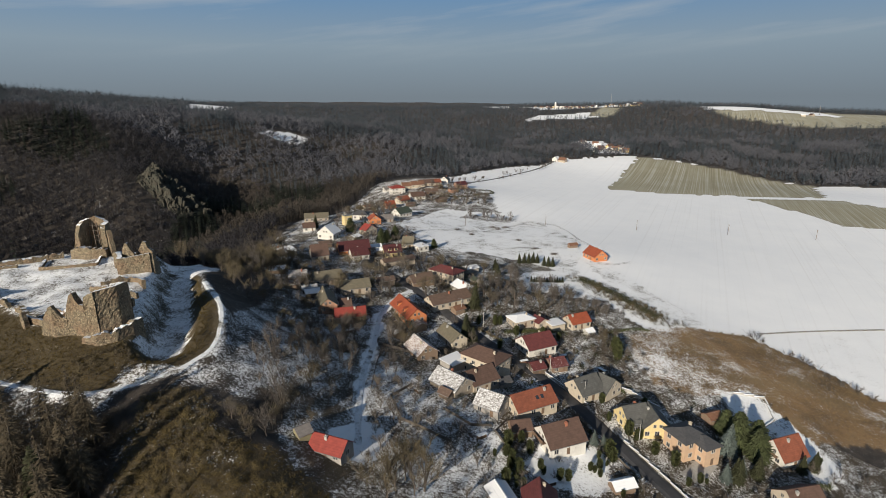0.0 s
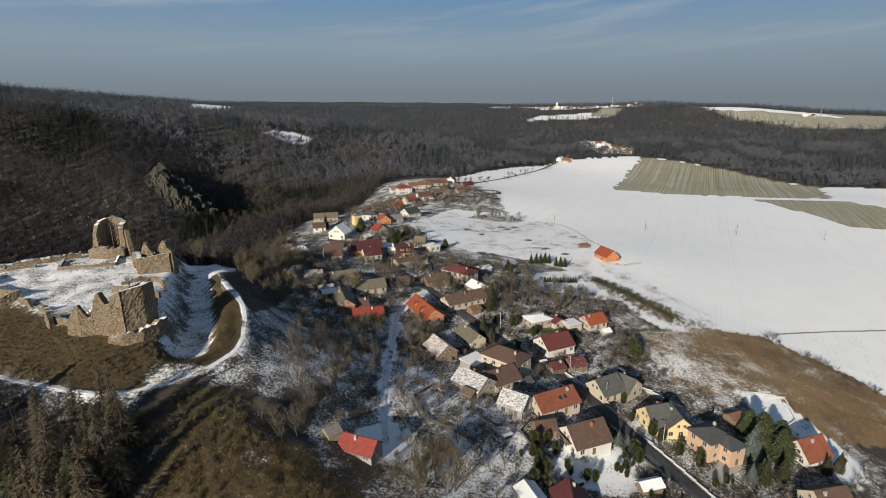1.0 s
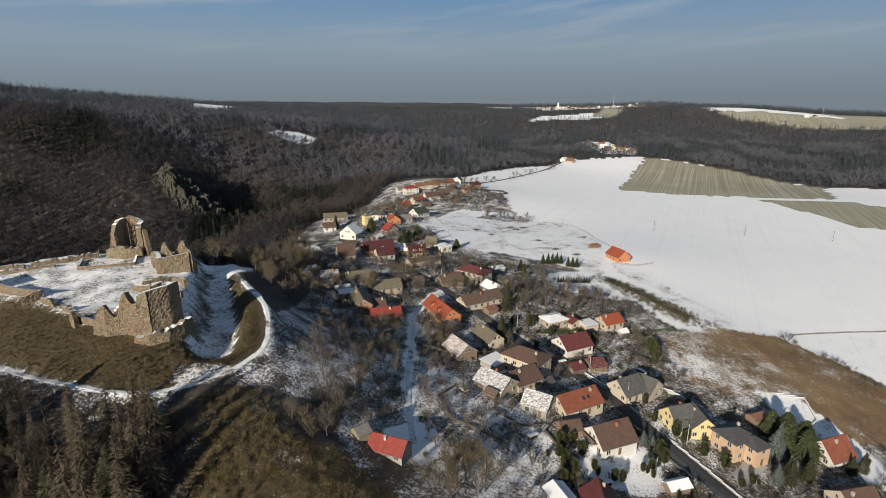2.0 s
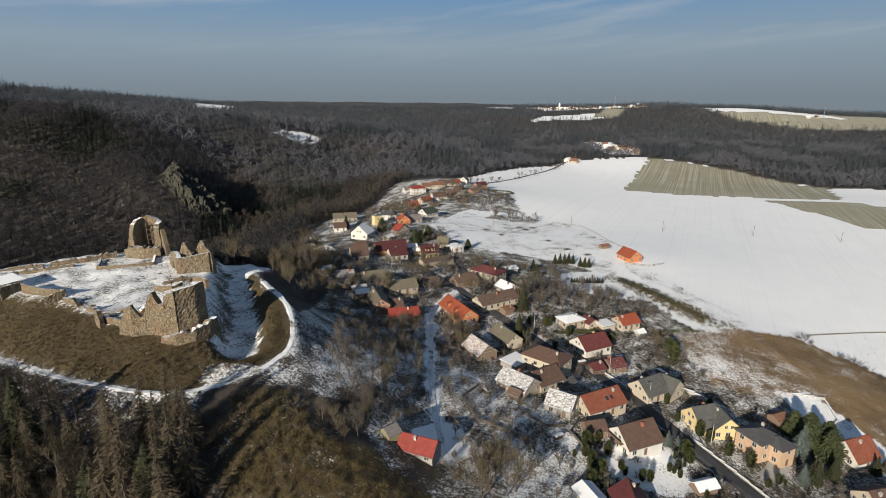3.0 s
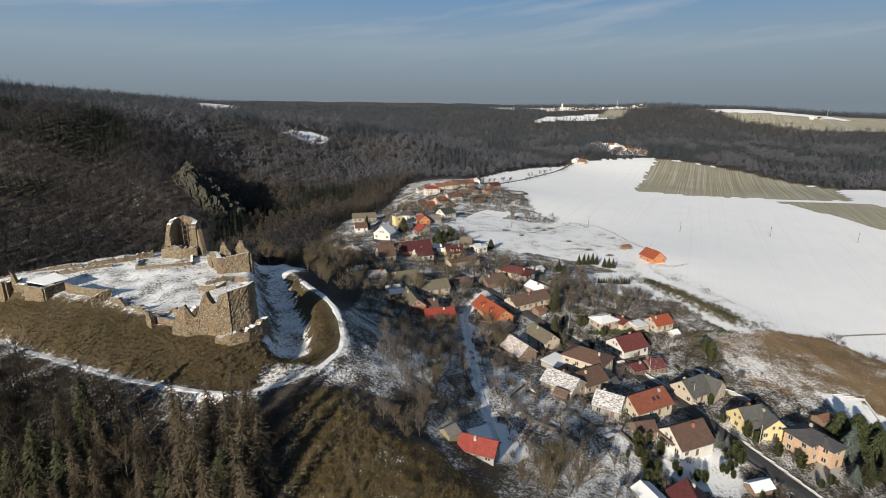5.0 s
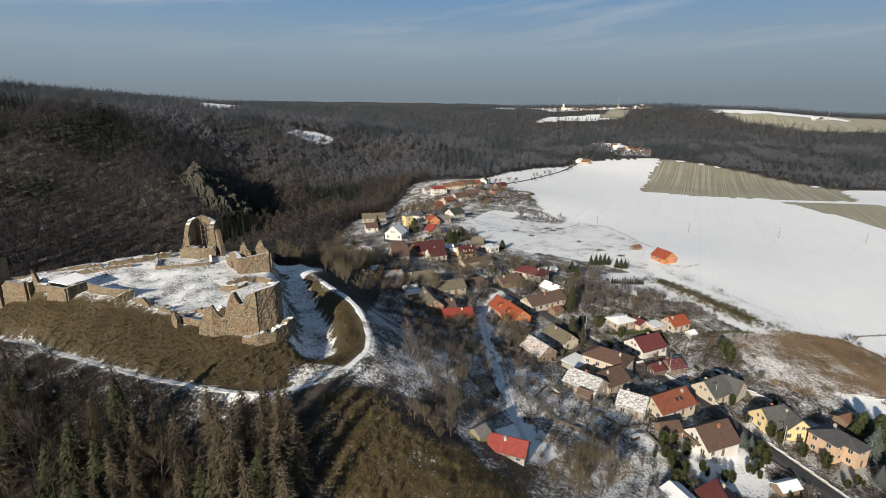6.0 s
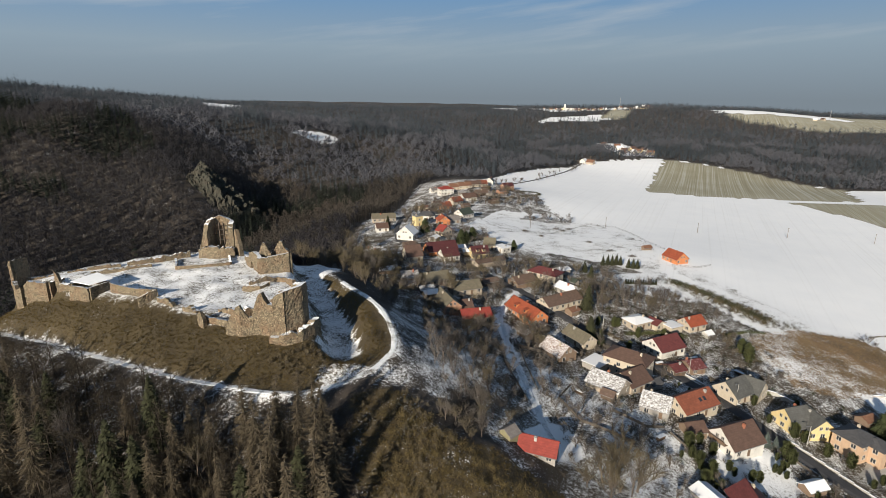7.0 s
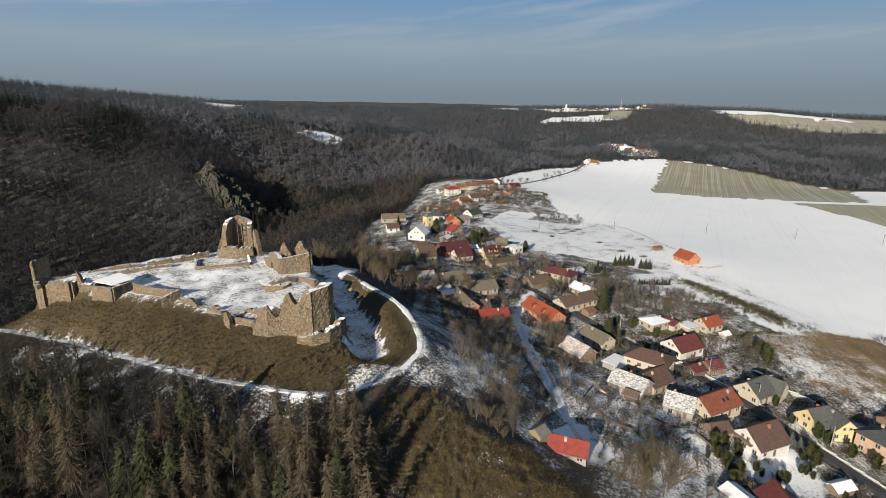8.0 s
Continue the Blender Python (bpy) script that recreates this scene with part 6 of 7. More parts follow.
stamp("undergrowth", strewn([(-66, 112), (-58, 112), (-48, 104), (-40, 96), (-30, 92), (-26, 72), (-58, 70), (-66, 90)], 2.0, 26), near_templates("bush", 6, 155), [UNDER_MATS[0], wood_mat("golden_brush_twigs", (0.095, 0.071, 0.030), (0.235, 0.180, 0.082))], "golden brown scrub on the knoll", 19)
stamp("tussock_grass", slope, near_templates("tuft", 6, 170), TUSSOCK, "rough dry brown grass on the knoll", 14)
def in_gardens(p, gap):
    ok = inside(p[:, 0], p[:, 1], VILLAGE)
    for hx, hy in HOUSE_SPOTS:
        ok &= np.hypot(p[:, 0] - hx, p[:, 1] - hy) > gap
    for line, half in ((ROAD, 4.2), (LANE, 3.0)):
        ok &= from_line(p[:, 0], p[:, 1], line)[0] > half
    for poly in LAWNS:
        ok &= ~inside(p[:, 0], p[:, 1], poly)
    return p[ok]


GARDEN_MATS = [UNDER_MATS[0], wood_mat("garden_twigs", (0.055, 0.046, 0.038), (0.135, 0.112, 0.088))]
GREEN_MATS = [UNDER_MATS[0], wood_mat("garden_evergreen", (0.022, 0.028, 0.010), (0.075, 0.080, 0.024))]
plots = in_gardens(strewn([(-30, 100), (-52, 150), (-62, 205), (-92, 255), (-60, 300), (20, 300), (84, 230), (84, 160), (100, 120), (66, 96)], 5.4, 31), 7.2)
stamp("garden_shrubs", plots, near_templates("bush", 6, 190), GARDEN_MATS, "leafless bushes strewn through the gardens", 16)
plots = in_gardens(strewn([(20, 100), (-8, 150), (-30, 205), (-50, 260), (20, 290), (70, 230), (84, 160), (100, 120), (66, 96)], 6.2, 32), 6.6)
stamp("garden_shrubs", plots, near_templates("bush", 6, 200), GREEN_MATS, "rounded evergreen shrubs beside the houses", 17)
plots = strewn([(64, 274), (78, 274), (92, 250), (104, 224), (110, 212), (92, 211), (84, 232), (74, 252)], 2.3, 33)
stamp("garden_shrubs", plots, near_templates("bush", 6, 210), [UNDER_MATS[0], wood_mat("field_edge_twigs", (0.06, 0.052, 0.026), (0.17, 0.14, 0.075))], "wild bushes along the field edge", 18)
for x, y, k, s in ((-8, 228, "olive", 1.2), (-2, 233, "bare", 1.1), (14, 227, "olive", 1.15), (19, 232, "bare", 1.0), (22, 222, "olive", 1.1), (26, 238, "bare", 1.0), (33, 226, "bare", 1.0), (14, 219, "spruce", 0.95),
                   (44, 224, "olive", 0.9), (52, 230, "bare", 0.95), (60, 236, "olive", 0.8), (-20, 252, "bare", 1.0), (-30, 250, "olive", 1.0), (12, 262, "bare", 0.9), (22, 270, "olive", 0.9), (36, 268, "bare", 0.8),
                   (-8, 108, "olive", 1.5), (-4.5, 104.5, "olive", 1.35), (-11.5, 104, "olive", 1.2), (-14, 128, "bare", 0.9), (64, 192, "olive", 0.7), (24, 160, "bare", 0.7)):
    plant(k, x, y, s, 1.1)
slope = strewn(DRY_BANK, 1.25, 25)
stamp("tussock_grass", slope, near_templates("tuft", 6, 180), [wood_mat("russet_tussock", (0.15, 0.092, 0.040), (0.42, 0.285, 0.145))], "tall tan and russet dry grass on the bank", 15)


castle_zone = [(-212, 172), (-200, 60), (-60, 60), (-58, 200), (-95, 225), (-150, 228), (-205, 190)]
crag_gap = lambda x, y: (np.hypot((x + 271) / 28, (y - 500) / 20) > 1)
mid, mix_mid = wood_spots(-820, -60, 190, 620, 4.7, 1, lambda x, y: ~inside(x, y, castle_zone) & ((x < -112) | (y > 400)) & crag_gap(x, y))
green = mix_mid > 0.58 - 0.5 * ((mid[:, 1] > 520) & (mid[:, 0] < -380))
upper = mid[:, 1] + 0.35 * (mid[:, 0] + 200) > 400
# twigs higher up are greyed and lightened in colour to suggest haze
UPPER_HAZE_MATS = [WOOD_MATS[0], wood_mat("upper_twigs_hazed", (0.043, 0.042, 0.048), (0.072, 0.067, 0.071)), WOOD_MATS[2]]
stamp("bare_wood", mid[~green & ~upper], wood_templates("bare", 7, 40), WOOD_MATS, "bare brown broadleaf wood on the valley side", 1)
edge_wood = ~green & upper & (mid[:, 0] > -205 - 0.25 * (mid[:, 1] - 350)) & (mid[:, 1] > 330)
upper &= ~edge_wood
# twigs of a lighter brown next to the village
stamp("bare_wood", mid[edge_wood], wood_templates("bare", 6, 52), [WOOD_MATS[0], wood_mat("edge_wood_twigs", (0.062, 0.054, 0.046), (0.112, 0.094, 0.077)), WOOD_MATS[2]], "bare brown wood above the village", 8)
stamp("bare_wood", mid[~green & upper], wood_templates("bare", 7, 45), UPPER_HAZE_MATS, "bare wood on the upper valley side, greyed for haze", 7)
stamp("spruce_wood", mid[green], wood_templates("conifer", 5, 60), WOOD_MATS, "dark spruces among the bare wood", 2)
# distance haze is painted into these paler, bluer twig and needle colours
FAR_MATS = [WOOD_MATS[0], wood_mat("far_twigs_hazed", (0.098, 0.103, 0.121), (0.150, 0.150, 0.168)), wood_mat("far_needles_hazed", (0.074, 0.091, 0.108), (0.116, 0.137, 0.156))]
back, mix_back = wood_spots(-1100, 1100, 620, 1150, 8.0, 2, lambda x, y: y > 0)
green = mix_back > 0.25 - 0.35 * (back[:, 1] > 850) - 0.5 * (back[:, 0] < -420)
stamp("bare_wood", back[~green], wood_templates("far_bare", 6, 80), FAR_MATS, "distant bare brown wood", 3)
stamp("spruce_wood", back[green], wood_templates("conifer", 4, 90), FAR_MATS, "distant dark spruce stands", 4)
far, mix_far = wood_spots(-2600, 2600, 1150, 2900, 17.0, 3, lambda x, y: y > 0)
green = mix_far > -0.55
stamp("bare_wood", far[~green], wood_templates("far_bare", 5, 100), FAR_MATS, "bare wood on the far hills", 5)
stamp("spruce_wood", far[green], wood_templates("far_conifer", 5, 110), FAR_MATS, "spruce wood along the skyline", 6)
grove([(48, 100), (60, 118), (52, 140), (40, 160), (30, 160), (40, 140), (44, 124)], 26, ["shrub", "thuja", "fruit"], 0.4, 0.9, 1.8, 6.5)
grove([(66, 100), (66, 116), (60, 132), (80, 122), (92, 112), (90, 100)], 22, ["shrub", "thuja", "fruit"], 0.5, 0.9, 2.0, 7.0)
grove([(10, 104), (24, 108), (36, 122), (26, 126), (10, 122)], 16, ["shrub", "thuja"], 0.5, 0.9, 1.8, 6.0)
for k in range(15, len(ROAD) - 1):
    (xa, ya), (xb, yb) = ROAD[k], ROAD[k + 1]
    for i in range(int(math.dist(ROAD[k], ROAD[k + 1]) / 13)):
        u = (i + tree_rnd.random()) * 13 / math.dist(ROAD[k], ROAD[k + 1])
        side = tree_rnd.choice((-5, 5))
        plant("fruit", xa + (xb - xa) * u + side, ya + (yb - ya) * u - side * 0.6, tree_rnd.uniform(0.8, 1.5), 1.0, label="small leafless roadside tree")


# ---- poles, fences, hedges ----
def field_pole(x, y, heading, h=8.2):
    """A wooden power-line pole with a crossarm."""
    e = tagged(new("power_pole"), "wooden power-line pole standing in snow", "pole", "power-line poles")
    e.location, e.rotation_euler = (x, y, ground_z(x, y)), (0, 0, radians(heading))
    v, f = [], []
    prism(v, f, (0, 0, -1), (0, 0, h), 0.16, 0.11, 6)
    for nm, vv, ff in (("mast", v, f),):
        o = new(nm, to_mesh(nm, vv, ff, WOOD))
        o.parent = e
    bm = bmesh.new()
    box(bm, -0.09, 0.09, -1.0, 1.0, h - 0.5, h - 0.3)
    part("crossarm", bm, WOOD, e)
    for u in (-0.9, 0.0, 0.9):
        v, f = [], []
        prism(v, f, (0, u, h - 0.3), (0, u, h + 0.05), 0.07, 0.05, 5)
        o = new("insulator", to_mesh("insulator", v, f, FRAME_WHITE))
        o.parent = e


for x, y in ((17, 389), (83, 415), (153, 404), (227, 406), (296, 403), (365, 400)):
    field_pole(x, y, -8)


def street_lamp(x, y, heading, h=7.0):
    e = tagged(new("street_lamp"), "concrete street pole with an arm lamp", "street lamp", "street lamps")
    e.location, e.rotation_euler = (x, y, ground_z(x, y)), (0, 0, radians(heading))
    for nm, a, b, ra, rb, mt in (("pole", (0, 0, -0.5), (0, 0, h), 0.13, 0.09, CONCRETE), ("arm", (0, 0, h - 0.2), (1.4, 0, h + 0.2), 0.05, 0.04, METAL)):
        v, f = [], []
        prism(v, f, a, b, ra, rb, 6)
        o = new(nm, to_mesh(nm, v, f, mt))
        o.parent = e
    bm = bmesh.new()
    box(bm, 1.2, 1.9, -0.13, 0.13, h + 0.1, h + 0.26)
    part("lamp_head", bm, METAL, e)


for x, y, a in ((67.5, 103, 190), (58, 134, 200), (46.5, 153, 210), (16.8, 203, 215), (8, 214, 215), (-15, 246, 215), (38.5, 170, 210), (-34, 262, 215)):
    street_lamp(x, y, a)


def fence(line, h, material, label, step=2.4, board=True):
    """Posts with two rails, and boards between them, along a line on the plan."""
    e = tagged(new("garden_fence"), label, "fence", "garden fences")
    pts = []
    for a, b in zip(line, line[1:]):
        k = max(1, round(math.dist(a, b) / step))
        pts += [(a[0] + (b[0] - a[0]) * i / k, a[1] + (b[1] - a[1]) * i / k) for i in range(k)]
    pts.append(line[-1])
    zs = [ground_z(*p) for p in pts]
    for (x, y), z in zip(pts, zs):
        v, f = [], []
        prism(v, f, (x, y, z - 0.4), (x, y, z + h + 0.1), 0.07, 0.07, 4)
        o = new("post", to_mesh("post", v, f, material))
        o.parent = e
    for i in range(len(pts) - 1):
        (xa, ya), (xb, yb) = pts[i], pts[i + 1]
        for s in (0.25, 0.85):
            v, f = [], []
            prism(v, f, (xa, ya, zs[i] + h * s), (xb, yb, zs[i + 1] + h * s), 0.05, 0.05, 4)
            o = new("rail", to_mesh("rail", v, f, material))
            o.parent = e
        if board:
            bm = bmesh.new()
            L = math.dist(pts[i], pts[i + 1])
            ax, ay = (yb - ya) / L * 0.03, -(xb - xa) / L * 0.03
            slab(bm, [(xa + ax, ya + ay, zs[i] + h), (xb + ax, yb + ay, zs[i + 1] + h), (xb - ax, yb - ay, zs[i + 1] + h), (xa - ax, ya - ay, zs[i] + h)], h - 0.1)
            part("boarding", bm, material, e)
    return e


def wall_run(line, h, thick, label):
    """A low garden wall with a snow cap, stepping with the ground."""
    e = tagged(new("garden_wall"), label, "wall", "garden walls")
    for a, b in zip(line, line[1:]):
        k = max(1, round(math.dist(a, b) / 4))
        for i in range(k):
            p = (a[0] + (b[0] - a[0]) * i / k, a[1] + (b[1] - a[1]) * i / k)
            q = (a[0] + (b[0] - a[0]) * (i + 1) / k, a[1] + (b[1] - a[1]) * (i + 1) / k)
            z = (ground_z(*p) + ground_z(*q)) / 2
            L, ang = math.dist(p, q), math.atan2(q[1] - p[1], q[0] - p[0])
            for nm, z0, z1, t, mt in (("panel", -0.8, h, thick, CONCRETE), ("snow_cap", h, h + 0.1, thick + 0.1, SNOW_MAT)):
                bm = bmesh.new()
                box(bm, -0.0, L - 0.02, -t / 2, t / 2, z0, z1)
                o = part(nm, bm, mt, e)
                o.matrix_basis = pose(p[0], p[1], z, 0, 0, math.degrees(ang))
    return e


wall_run([(66, 109), (60, 123), (53, 136)], 0.5, 0.25, "low concrete garden wall with snow along the street")
wall_run([(47, 150), (40.5, 162), (33, 175)], 0.6, 0.25, "low street wall with a snow cap")
wall_run([(52, 169), (64.5, 159), (71, 151)], 1.2, 0.3, "garden wall capped with snow behind the cream house")
wall_run([(96, 141), (110, 152), (113, 163), (102, 164)], 0.6, 0.25, "low snowy wall round the white lawn")
fence([(52.5, 121), (46, 133), (41, 144)], 0.9, FENCE_WOOD, "brown picket fence beside the street")
fence([(20, 108), (21, 118), (15, 131), (19, 137)], 0.9, FENCE_WOOD, "old board fence between gardens")
fence([(0, 138), (8, 132), (14, 133)], 1.0, FENCE_WOOD, "weathered fence across a snowy garden")
fence([(25, 170), (15, 185), (8, 196)], 1.1, FENCE_WOOD, "wooden fence along the street")
fence([(-26.5, 134), (-28.5, 145), (-30, 160), (-30, 182)], 1.0, FENCE_WOOD, "dark fence along the snowy lane", 3.0)
fence([(-22, 142), (-22.6, 160), (-22.5, 184)], 1.0, FENCE_WOOD, "dark paling fence beside the lane", 3.0)
fence([(69, 423), (90, 411), (95, 385), (95.5, 358), (99, 338)], 1.1, FENCE_WOOD, "post and rail fence on the snowfield edge", 5.0, False)
fence([(88, 300), (101, 296), (112, 302)], 1.1, FENCE_WOOD, "wire fence posts before the new house", 4.0, False)
fence([(-10, 362), (30, 372), (70, 420)], 1.0, FENCE_WOOD, "pasture fence posts in snow", 7.0, False)
fence([(120, 143), (140, 128), (165, 118)], 1.1, FENCE_WOOD, "garden boundary fence in dry grass", 4.0, False)
fence([(-24.2, 178.6), (-14, 176), (-4, 171)], 1.2, FENCE_WOOD, "dark board fence between the lane and a garden", 3.0)
fence([(-10, 150), (-16, 140), (-12, 130), (2, 124)], 1.0, FENCE_WOOD, "leaning old wooden orchard fence", 3.0)


def hedge(line, h, w, seed, label, mat):
    """A clipped evergreen hedge of many leaf sprays over a woody core."""
    rnd = random.Random(seed)
    e = tagged(new("hedge"), label, "hedge", "hedges")
    v, f, cv, cf = [], [], [], []
    for a, b in zip(line, line[1:]):
        L = math.dist(a, b)
        t = Vector((b[0] - a[0], b[1] - a[1], 0)) / L
        nrm = Vector((-t.y, t.x, 0))
        for _ in range(int(L * 60 * h * (0.5 + w / 3))):
            s, u, k = rnd.random(), rnd.uniform(-1, 1), rnd.random()
            x, y = a[0] + (b[0] - a[0]) * s, a[1] + (b[1] - a[1]) * s
            p = Vector((x, y, 0)) + nrm * u * w / 2
            p.z = h * k * (0.75 + 0.45 * noise.noise(Vector((x * 0.35, y * 0.35, seed))) + 0.2 * noise.noise(Vector((x * 1.3, y * 1.3, seed))))
            blade(v, f, p, rand_dir(rnd, 0.3), rnd.uniform(0.2, 0.45), 0.22, rand_dir(rnd))
        for i in range(int(L)):
            s = (i + 0.5) / L
            prism(cv, cf, (a[0] + (b[0] - a[0]) * s, a[1] + (b[1] - a[1]) * s, -0.3), (a[0] + (b[0] - a[0]) * s, a[1] + (b[1] - a[1]) * s, h * 0.8), 0.1, 0.05, 4)
    for arr in (v, cv):
        pts = np.array(arr)
        pts[:, 2] += height(pts[:, 0], pts[:, 1])
        arr[:] = [tuple(p) for p in pts]
    for nm, vv, ff, mt in (("leaves", v, f, mat), ("stems", cv, cf, BARK)):
        o = new(nm, to_mesh(nm, vv, ff, mt))
        o.parent = e


hedge([(93, 119.5), (101, 121.5), (109, 123)], 2.2, 1.6, 1, "dark clipped evergreen hedge beside a garden", THUJA)
hedge([(56, 164.5), (62, 159)], 1.8, 1.2, 2, "dark green hedge behind the cream house", THUJA)
hedge([(25, 200), (40, 203), (52, 201)], 1.6, 1.8, 3, "evergreen hedge in front of the bungalows", THUJA)
hedge([(19, 113), (18, 124), (19.5, 131)], 1.9, 1.4, 4, "overgrown evergreen hedge between gardens", THUJA)
hedge([(74, 268), (80, 258), (86, 246), (92, 232), (97, 220)], 2.9, 3.0, 5, "dark green hedge along the edge of the field", NEEDLES)
hedge([(70, 204), (80, 207), (88, 206)], 1.5, 1.6, 6, "low dark hedge at the field corner", THUJA)
hedge([(10, 205), (20, 196), (24, 190)], 1.6, 1.5, 7, "street hedge with brown leaves", TWIGS_OLIVE)


hedge([(142.5, 216.5), (160, 222), (177, 226.7), (196, 231), (215, 234.7)], 0.5, 0.9, 8, "thin strip of dead grass along the field boundary", TWIGS_OLIVE)
hedge([(28.5, 511.8), (40, 522), (52, 534), (49, 545), (36, 540), (25, 534)], 1.9, 1.6, 9, "dark hedge round a yard at the village end", NEEDLES)
hedge([(-6, 497), (10, 500), (26, 505)], 1.6, 1.8, 10, "dark garden hedge at the village end", NEEDLES)


# ---- garden clutter ----
def shed(x, y, heading, L, W, h, wall, roof, snow, label):
    return house(x, y, heading, L, W, h, h + 1.1, "gable", wall, roof, snow, label, int(x), windows=False, chimneys=0)


for x, y, a, L, W, h, wl_, rf, sn, lab in (
        (-56, 404, 20, 7, 6, 2.6, "white", "charcoal", 0.3, "small white house with a charcoal roof"), (-55.5, 319, 60, 6, 5, 2.6, "grey", "snowroof", 1.0, "grey garage under a snowy roof"),
        (-36, 293, 15, 6, 4.5, 2.4, "cream", "snowroof", 1.0, "cream lean-to under snow"), (-96, 277, 40, 8, 5, 2.3, "umber", "snowroof", 1.0, "dark timber store under snow"), (15, 272, 25, 7, 5, 2.6, "grey", "snowroof", 1.0, "grey shed with a white snowy roof"),
        (-17.5, 502, 20, 7, 5, 2.6, "brown", "rust", 0.2, "brown barn with a rusty roof"), (-29, 459, 30, 7, 5, 2.4, "umber", "umber", 0.2, "dark timber shed in a garden"), (-4, 511, 15, 7, 5, 2.6, "grey", "slate", 0.4, "grey shed with a slate roof"),
        (-83, 256, 30, 9, 5, 2.4, "umber", "slate", 0.7, "old timber barn with a snowy roof"), (-77, 232, 15, 7, 5, 2.4, "brown", "slate", 0.8, "small barn under patchy snow"), (-56, 211, 20, 6, 4, 2.2, "umber", "snowroof", 1.0, "dark lean-to under snow"),
        (-66, 215, 25, 6, 4, 2.2, "brown", "umber", 0.5, "brown shed with snow on its roof"), (-10, 198, -60, 5, 4.5, 2.4, "umber", "slate", 0.5, "steep little shed with a snowy roof"), (6.5, 214.5, 35, 5, 4, 2.2, "brown", "rust", 0.1, "brown shelter with a pitched roof beside the street"),
        (20, 157, 30, 4.5, 3.5, 2.2, "grey", "charcoal", 0.2, "grey garden shed with a charcoal roof"), (61, 202, 25, 3.5, 3, 2.0, "white", "snowroof", 1.0, "little white garden shed under snow"), (86.5, 147.5, 20, 5, 4, 2.2, "brown", "rust", 0.3, "brown timber shed behind the pines"),
        (47, 115.5, 15, 6, 3.5, 2.0, "brown", "snowroof", 1.0, "low shed with a flat snowy roof by the street"), (-40, 300, 20, 6, 4, 2.4, "grey", "snowroof", 1.0, "grey annex under a snowy roof"), (-70, 300, 25, 7, 5, 2.5, "umber", "umber", 0.3, "dark barn in a garden"),
        (-48, 345, 30, 5, 4, 2.4, "umber", "charcoal", 0.3, "dark garden shed among trees"), (-60, 425, 25, 8, 5, 2.6, "beige", "brown", 0.1, "beige outbuilding with a brown roof"), (-66, 455, 30, 8, 6, 2.8, "cream", "rust", 0.0, "cream cottage with a rusty roof"),
        (-55, 480, 25, 8, 6, 2.8, "white", "brown", 0.1, "white cottage with a brown roof"), (-5, 530, 20, 8, 5, 2.6, "umber", "umber", 0.2, "dark timber barn beside the lane"), (-30, 515, 20, 7, 5, 2.6, "grey", "slate", 0.5, "grey outbuilding with a slate roof"),
        (10, 521, 30, 9, 6, 2.8, "brick", "umber", 0.1, "brick barn with a brown roof"),
        (14, 106, -70, 7, 5, 2.2, "grey", "snowroof", 1.0, "low grey outbuilding under a snowy roof"), (1, 145, -40, 4, 3, 2.2, "umber", "umber", 0.3, "dark tool shed at an orchard edge"),
        (-18, 190, -60, 6, 4, 2.4, "umber", "slate", 0.5, "timber store with a snowy roof"),
        (22, 176, -62, 6, 4, 2.3, "brown", "rust", 0.2, "low lean-to shed by the street"),
        (-28, 240, 25, 8, 5, 2.6, "umber", "umber", 0.3, "dark timber barn in gardens"), (-4, 262, 25, 7, 5, 2.6, "grey", "slate", 0.6, "grey barn with a snow-streaked roof"),
        (16, 250, -55, 4, 3, 2.6, "grey", "green", 0.0, "small blue-grey cabin behind trees"), (-25, 276, 28, 18, 6.5, 2.8, "beige", "umber", 0.1, "long beige barn with a weathered brown roof"),
        (-58, 214, 20, 6, 5, 2.5, "umber", "slate", 0.6, "old shed with a patchy snowy roof"),
        (-2, 480, 25, 9, 6, 3.0, "umber", "umber", 0.3, "dark barn at the village end"),
        (86, 336, 20, 6, 3, 2.0, "brown", "rust", 0.2, "timber stack shed by the new house")):
    shed(x, y, a, L, W, h, wl_, rf, sn, lab)


def woodpile(x, y, heading, L, h, seed):
    """A stack of split logs under a strip of snow."""
    rnd = random.Random(seed)
    e = tagged(new("woodpile"), "stacked firewood with snow on top", "woodpile", "woodpiles")
    e.location, e.rotation_euler = (x, y, ground_z(x, y)), (0, 0, radians(heading))
    v, f = [], []
    for i in range(int(L / 0.28)):
        for k in range(int(h / 0.28)):
            prism(v, f, (i * 0.28 - L / 2, -0.5, 0.14 + k * 0.27), (i * 0.28 - L / 2 + rnd.uniform(-0.03, 0.03), 0.5, 0.14 + k * 0.27), 0.15, 0.15, 6)
    o = new("logs", to_mesh("logs", v, f, WOOD))
    o.parent = e
    bm = bmesh.new()
    box(bm, -L / 2 - 0.1, L / 2, -0.6, 0.6, h, h + 0.15)
    part("snow_cap", bm, SNOW_MAT, e)


for i, (x, y, a) in enumerate(((11, 128, 30), (-8, 146, -50), (30, 176, 20), (46, 182, 25), (-36, 186, 20), (58, 172, -60), (28, 114, 20))):
    woodpile(x, y, a, 3.0, 1.1, i)


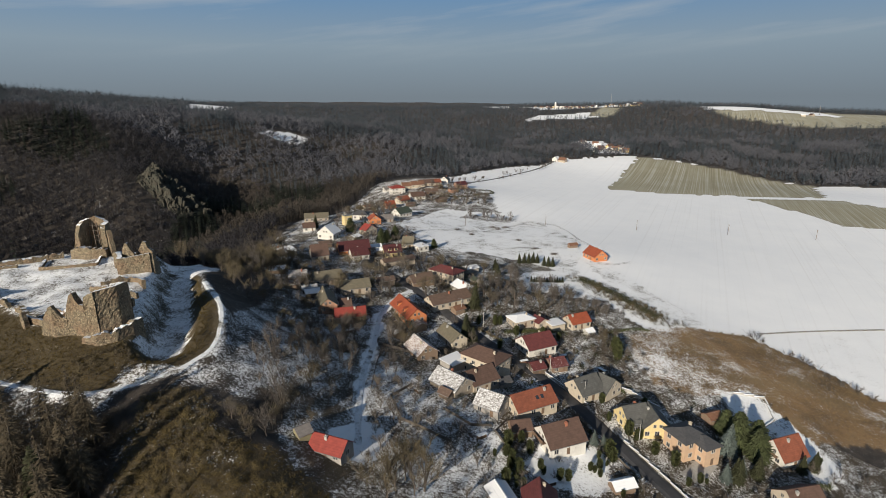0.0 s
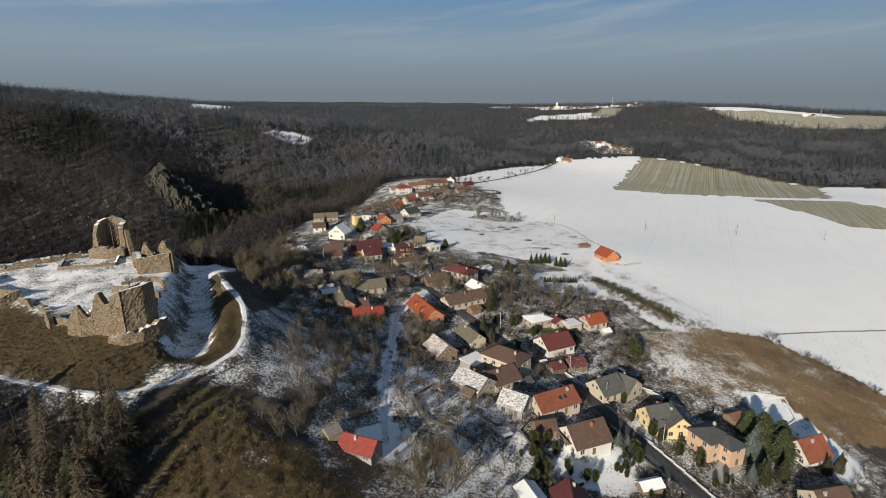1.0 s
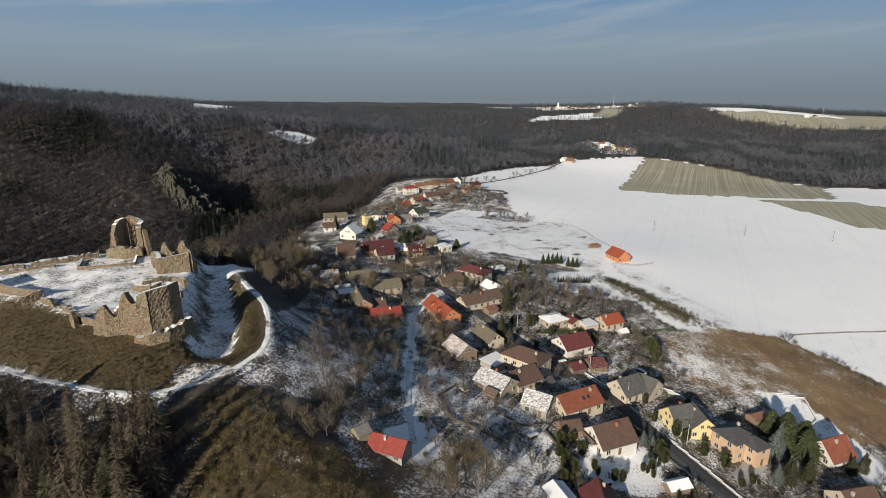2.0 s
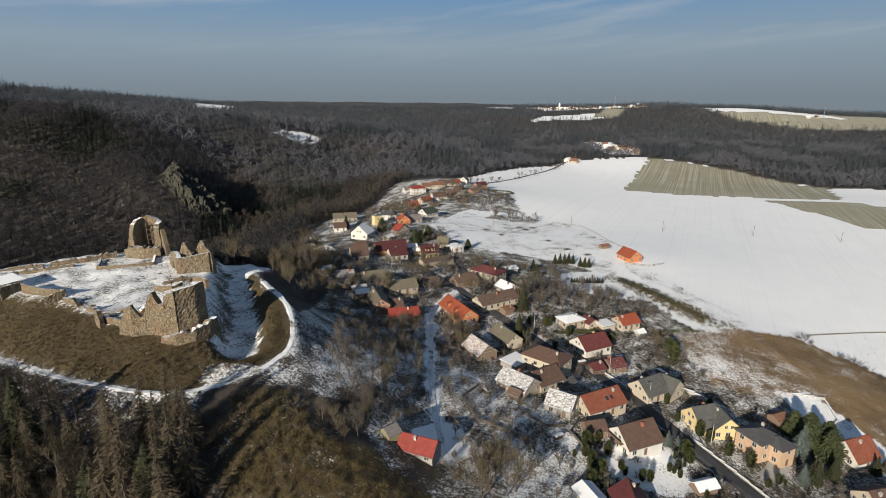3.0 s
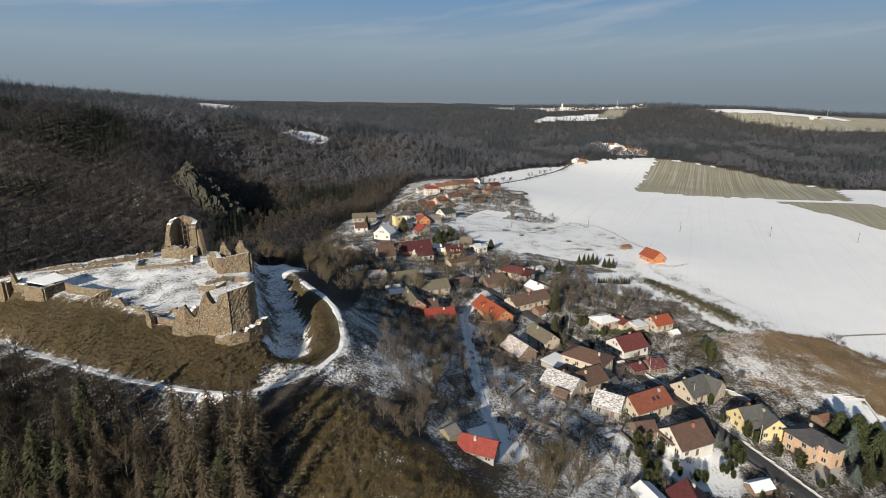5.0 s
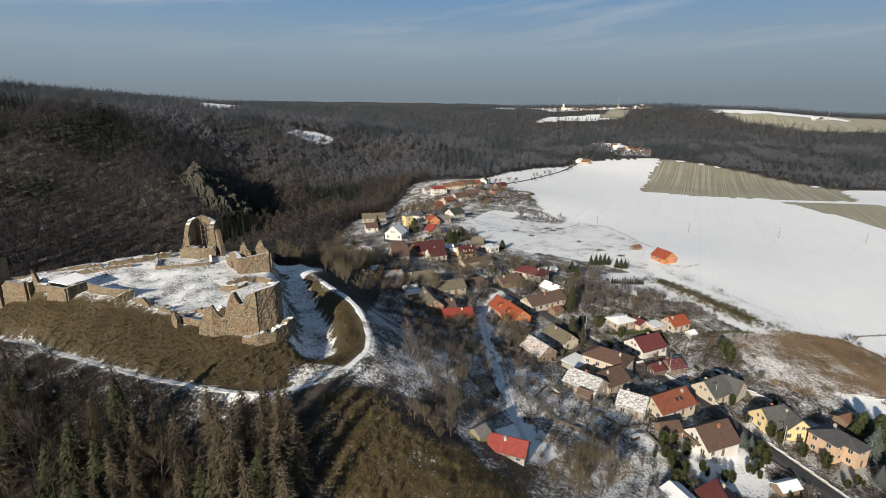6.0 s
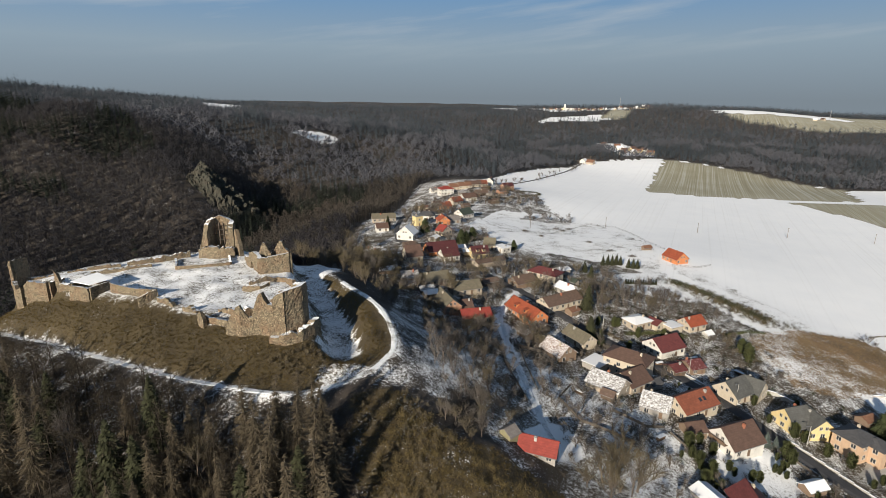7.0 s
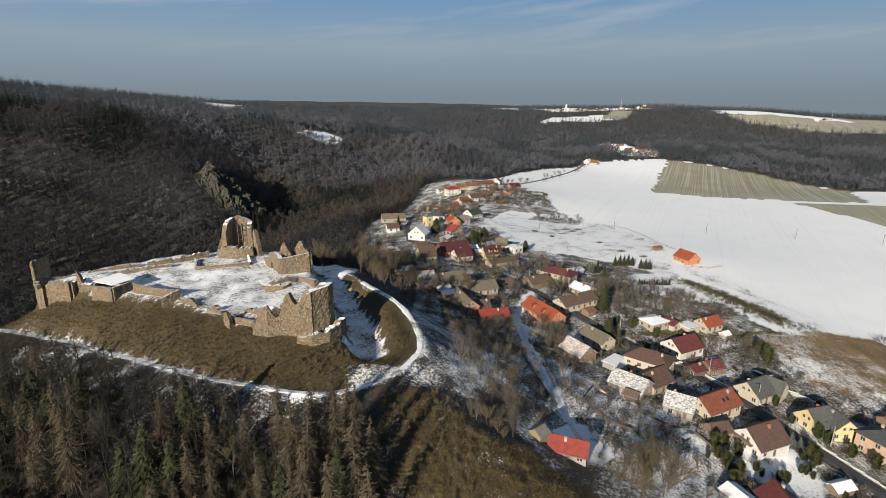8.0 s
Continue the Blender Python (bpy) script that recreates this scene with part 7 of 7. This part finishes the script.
def brush_heap(x, y, r, seed):
    v, f, rnd = [], [], random.Random(seed)
    for _ in range(260):
        p = Vector((rnd.gauss(0, r * 0.5), rnd.gauss(0, r * 0.3), rnd.uniform(0, r * 0.25)))
        blade(v, f, p, rand_dir(rnd, 0.2), rnd.uniform(0.8, 1.8), 0.16, rand_dir(rnd))
    e = tagged(new("brush_heap", to_mesh("brush_heap", v, f, TWIGS)), "heap of cut brushwood lying in snow", "brush heap", "brush heaps")
    e.location = (x, y, ground_z(x, y))


for i, (x, y, r) in enumerate(((38, 392, 3.5), (41, 386, 2.5), (10, 372, 2.2), (52, 352, 2.0), (60, 330, 2.4), (70, 318, 2.0), (20, 360, 1.8), (48, 396, 2.4))):
    brush_heap(x, y, r, i)


# ---- far settlements ----
far_rnd = random.Random(9)


def far_house(x, y, big=1.0):
    wallc = far_rnd.choice(("white", "white", "cream", "beige", "yellow"))
    roofc, sn = far_rnd.choice((("rust", 0.3), ("brown", 0.3), ("snowroof", 1.0), ("slate", 0.7), ("darkred", 0.2)))
    lab = "distant %s house with a %s roof" % (wallc, {"rust": "rusty", "brown": "brown", "snowroof": "snow-covered", "slate": "grey", "darkred": "dark red"}[roofc])
    house(x, y, far_rnd.uniform(0, 180), 12 * big, 9 * big, 3.6 * big, 7.5 * big, "gable", wallc, roofc, sn, lab, 1, windows=False, chimneys=0)


for x, y in ((286, 985), (296, 1000), (305, 975), (312, 1010), (318, 985), (300, 1040), (322, 1030), (280, 965), (330, 960), (308, 1080), (335, 1005), (196, 868), (188, 880), (292, 1115)):
    far_house(x, y)
for i in range(60):
    far_house(far_rnd.uniform(400, 830), far_rnd.uniform(2110, 2380), far_rnd.uniform(0.7, 1.25))
for x, y in ((-636, 1580), (1090, 1640), (1130, 1660)):
    far_house(x, y, 1.0)


def far_church(x, y):
    e = tagged(new("church"), "distant white church with a square tower", "church")
    e.location = (x, y, ground_z(x, y))
    for nm, b, mt in (("nave", (-14, 14, -7, 7, -3, 9), WALLS["white"]), ("tower", (-19, -13, -3, 3, -3, 20), WALLS["white"]), ("tower_cap", (-18.2, -13.8, -2.2, 2.2, 20, 24), ROOF_MATS[("slate", 0.7)])):
        bm = bmesh.new()
        box(bm, *b)
        part(nm, bm, mt, e)


far_church(470, 2200)


def far_mast(x, y, h):
    v, f = [], []
    prism(v, f, (0, 0, -2), (0, 0, h), 1.0, 0.35, 6)
    e = tagged(new("radio_mast", to_mesh("radio_mast", v, f, METAL)), "thin distant radio mast on the skyline", "mast")
    e.location = (x, y, ground_z(x, y))


far_mast(690, 2240, 48)
far_mast(1180, 1700, 30)
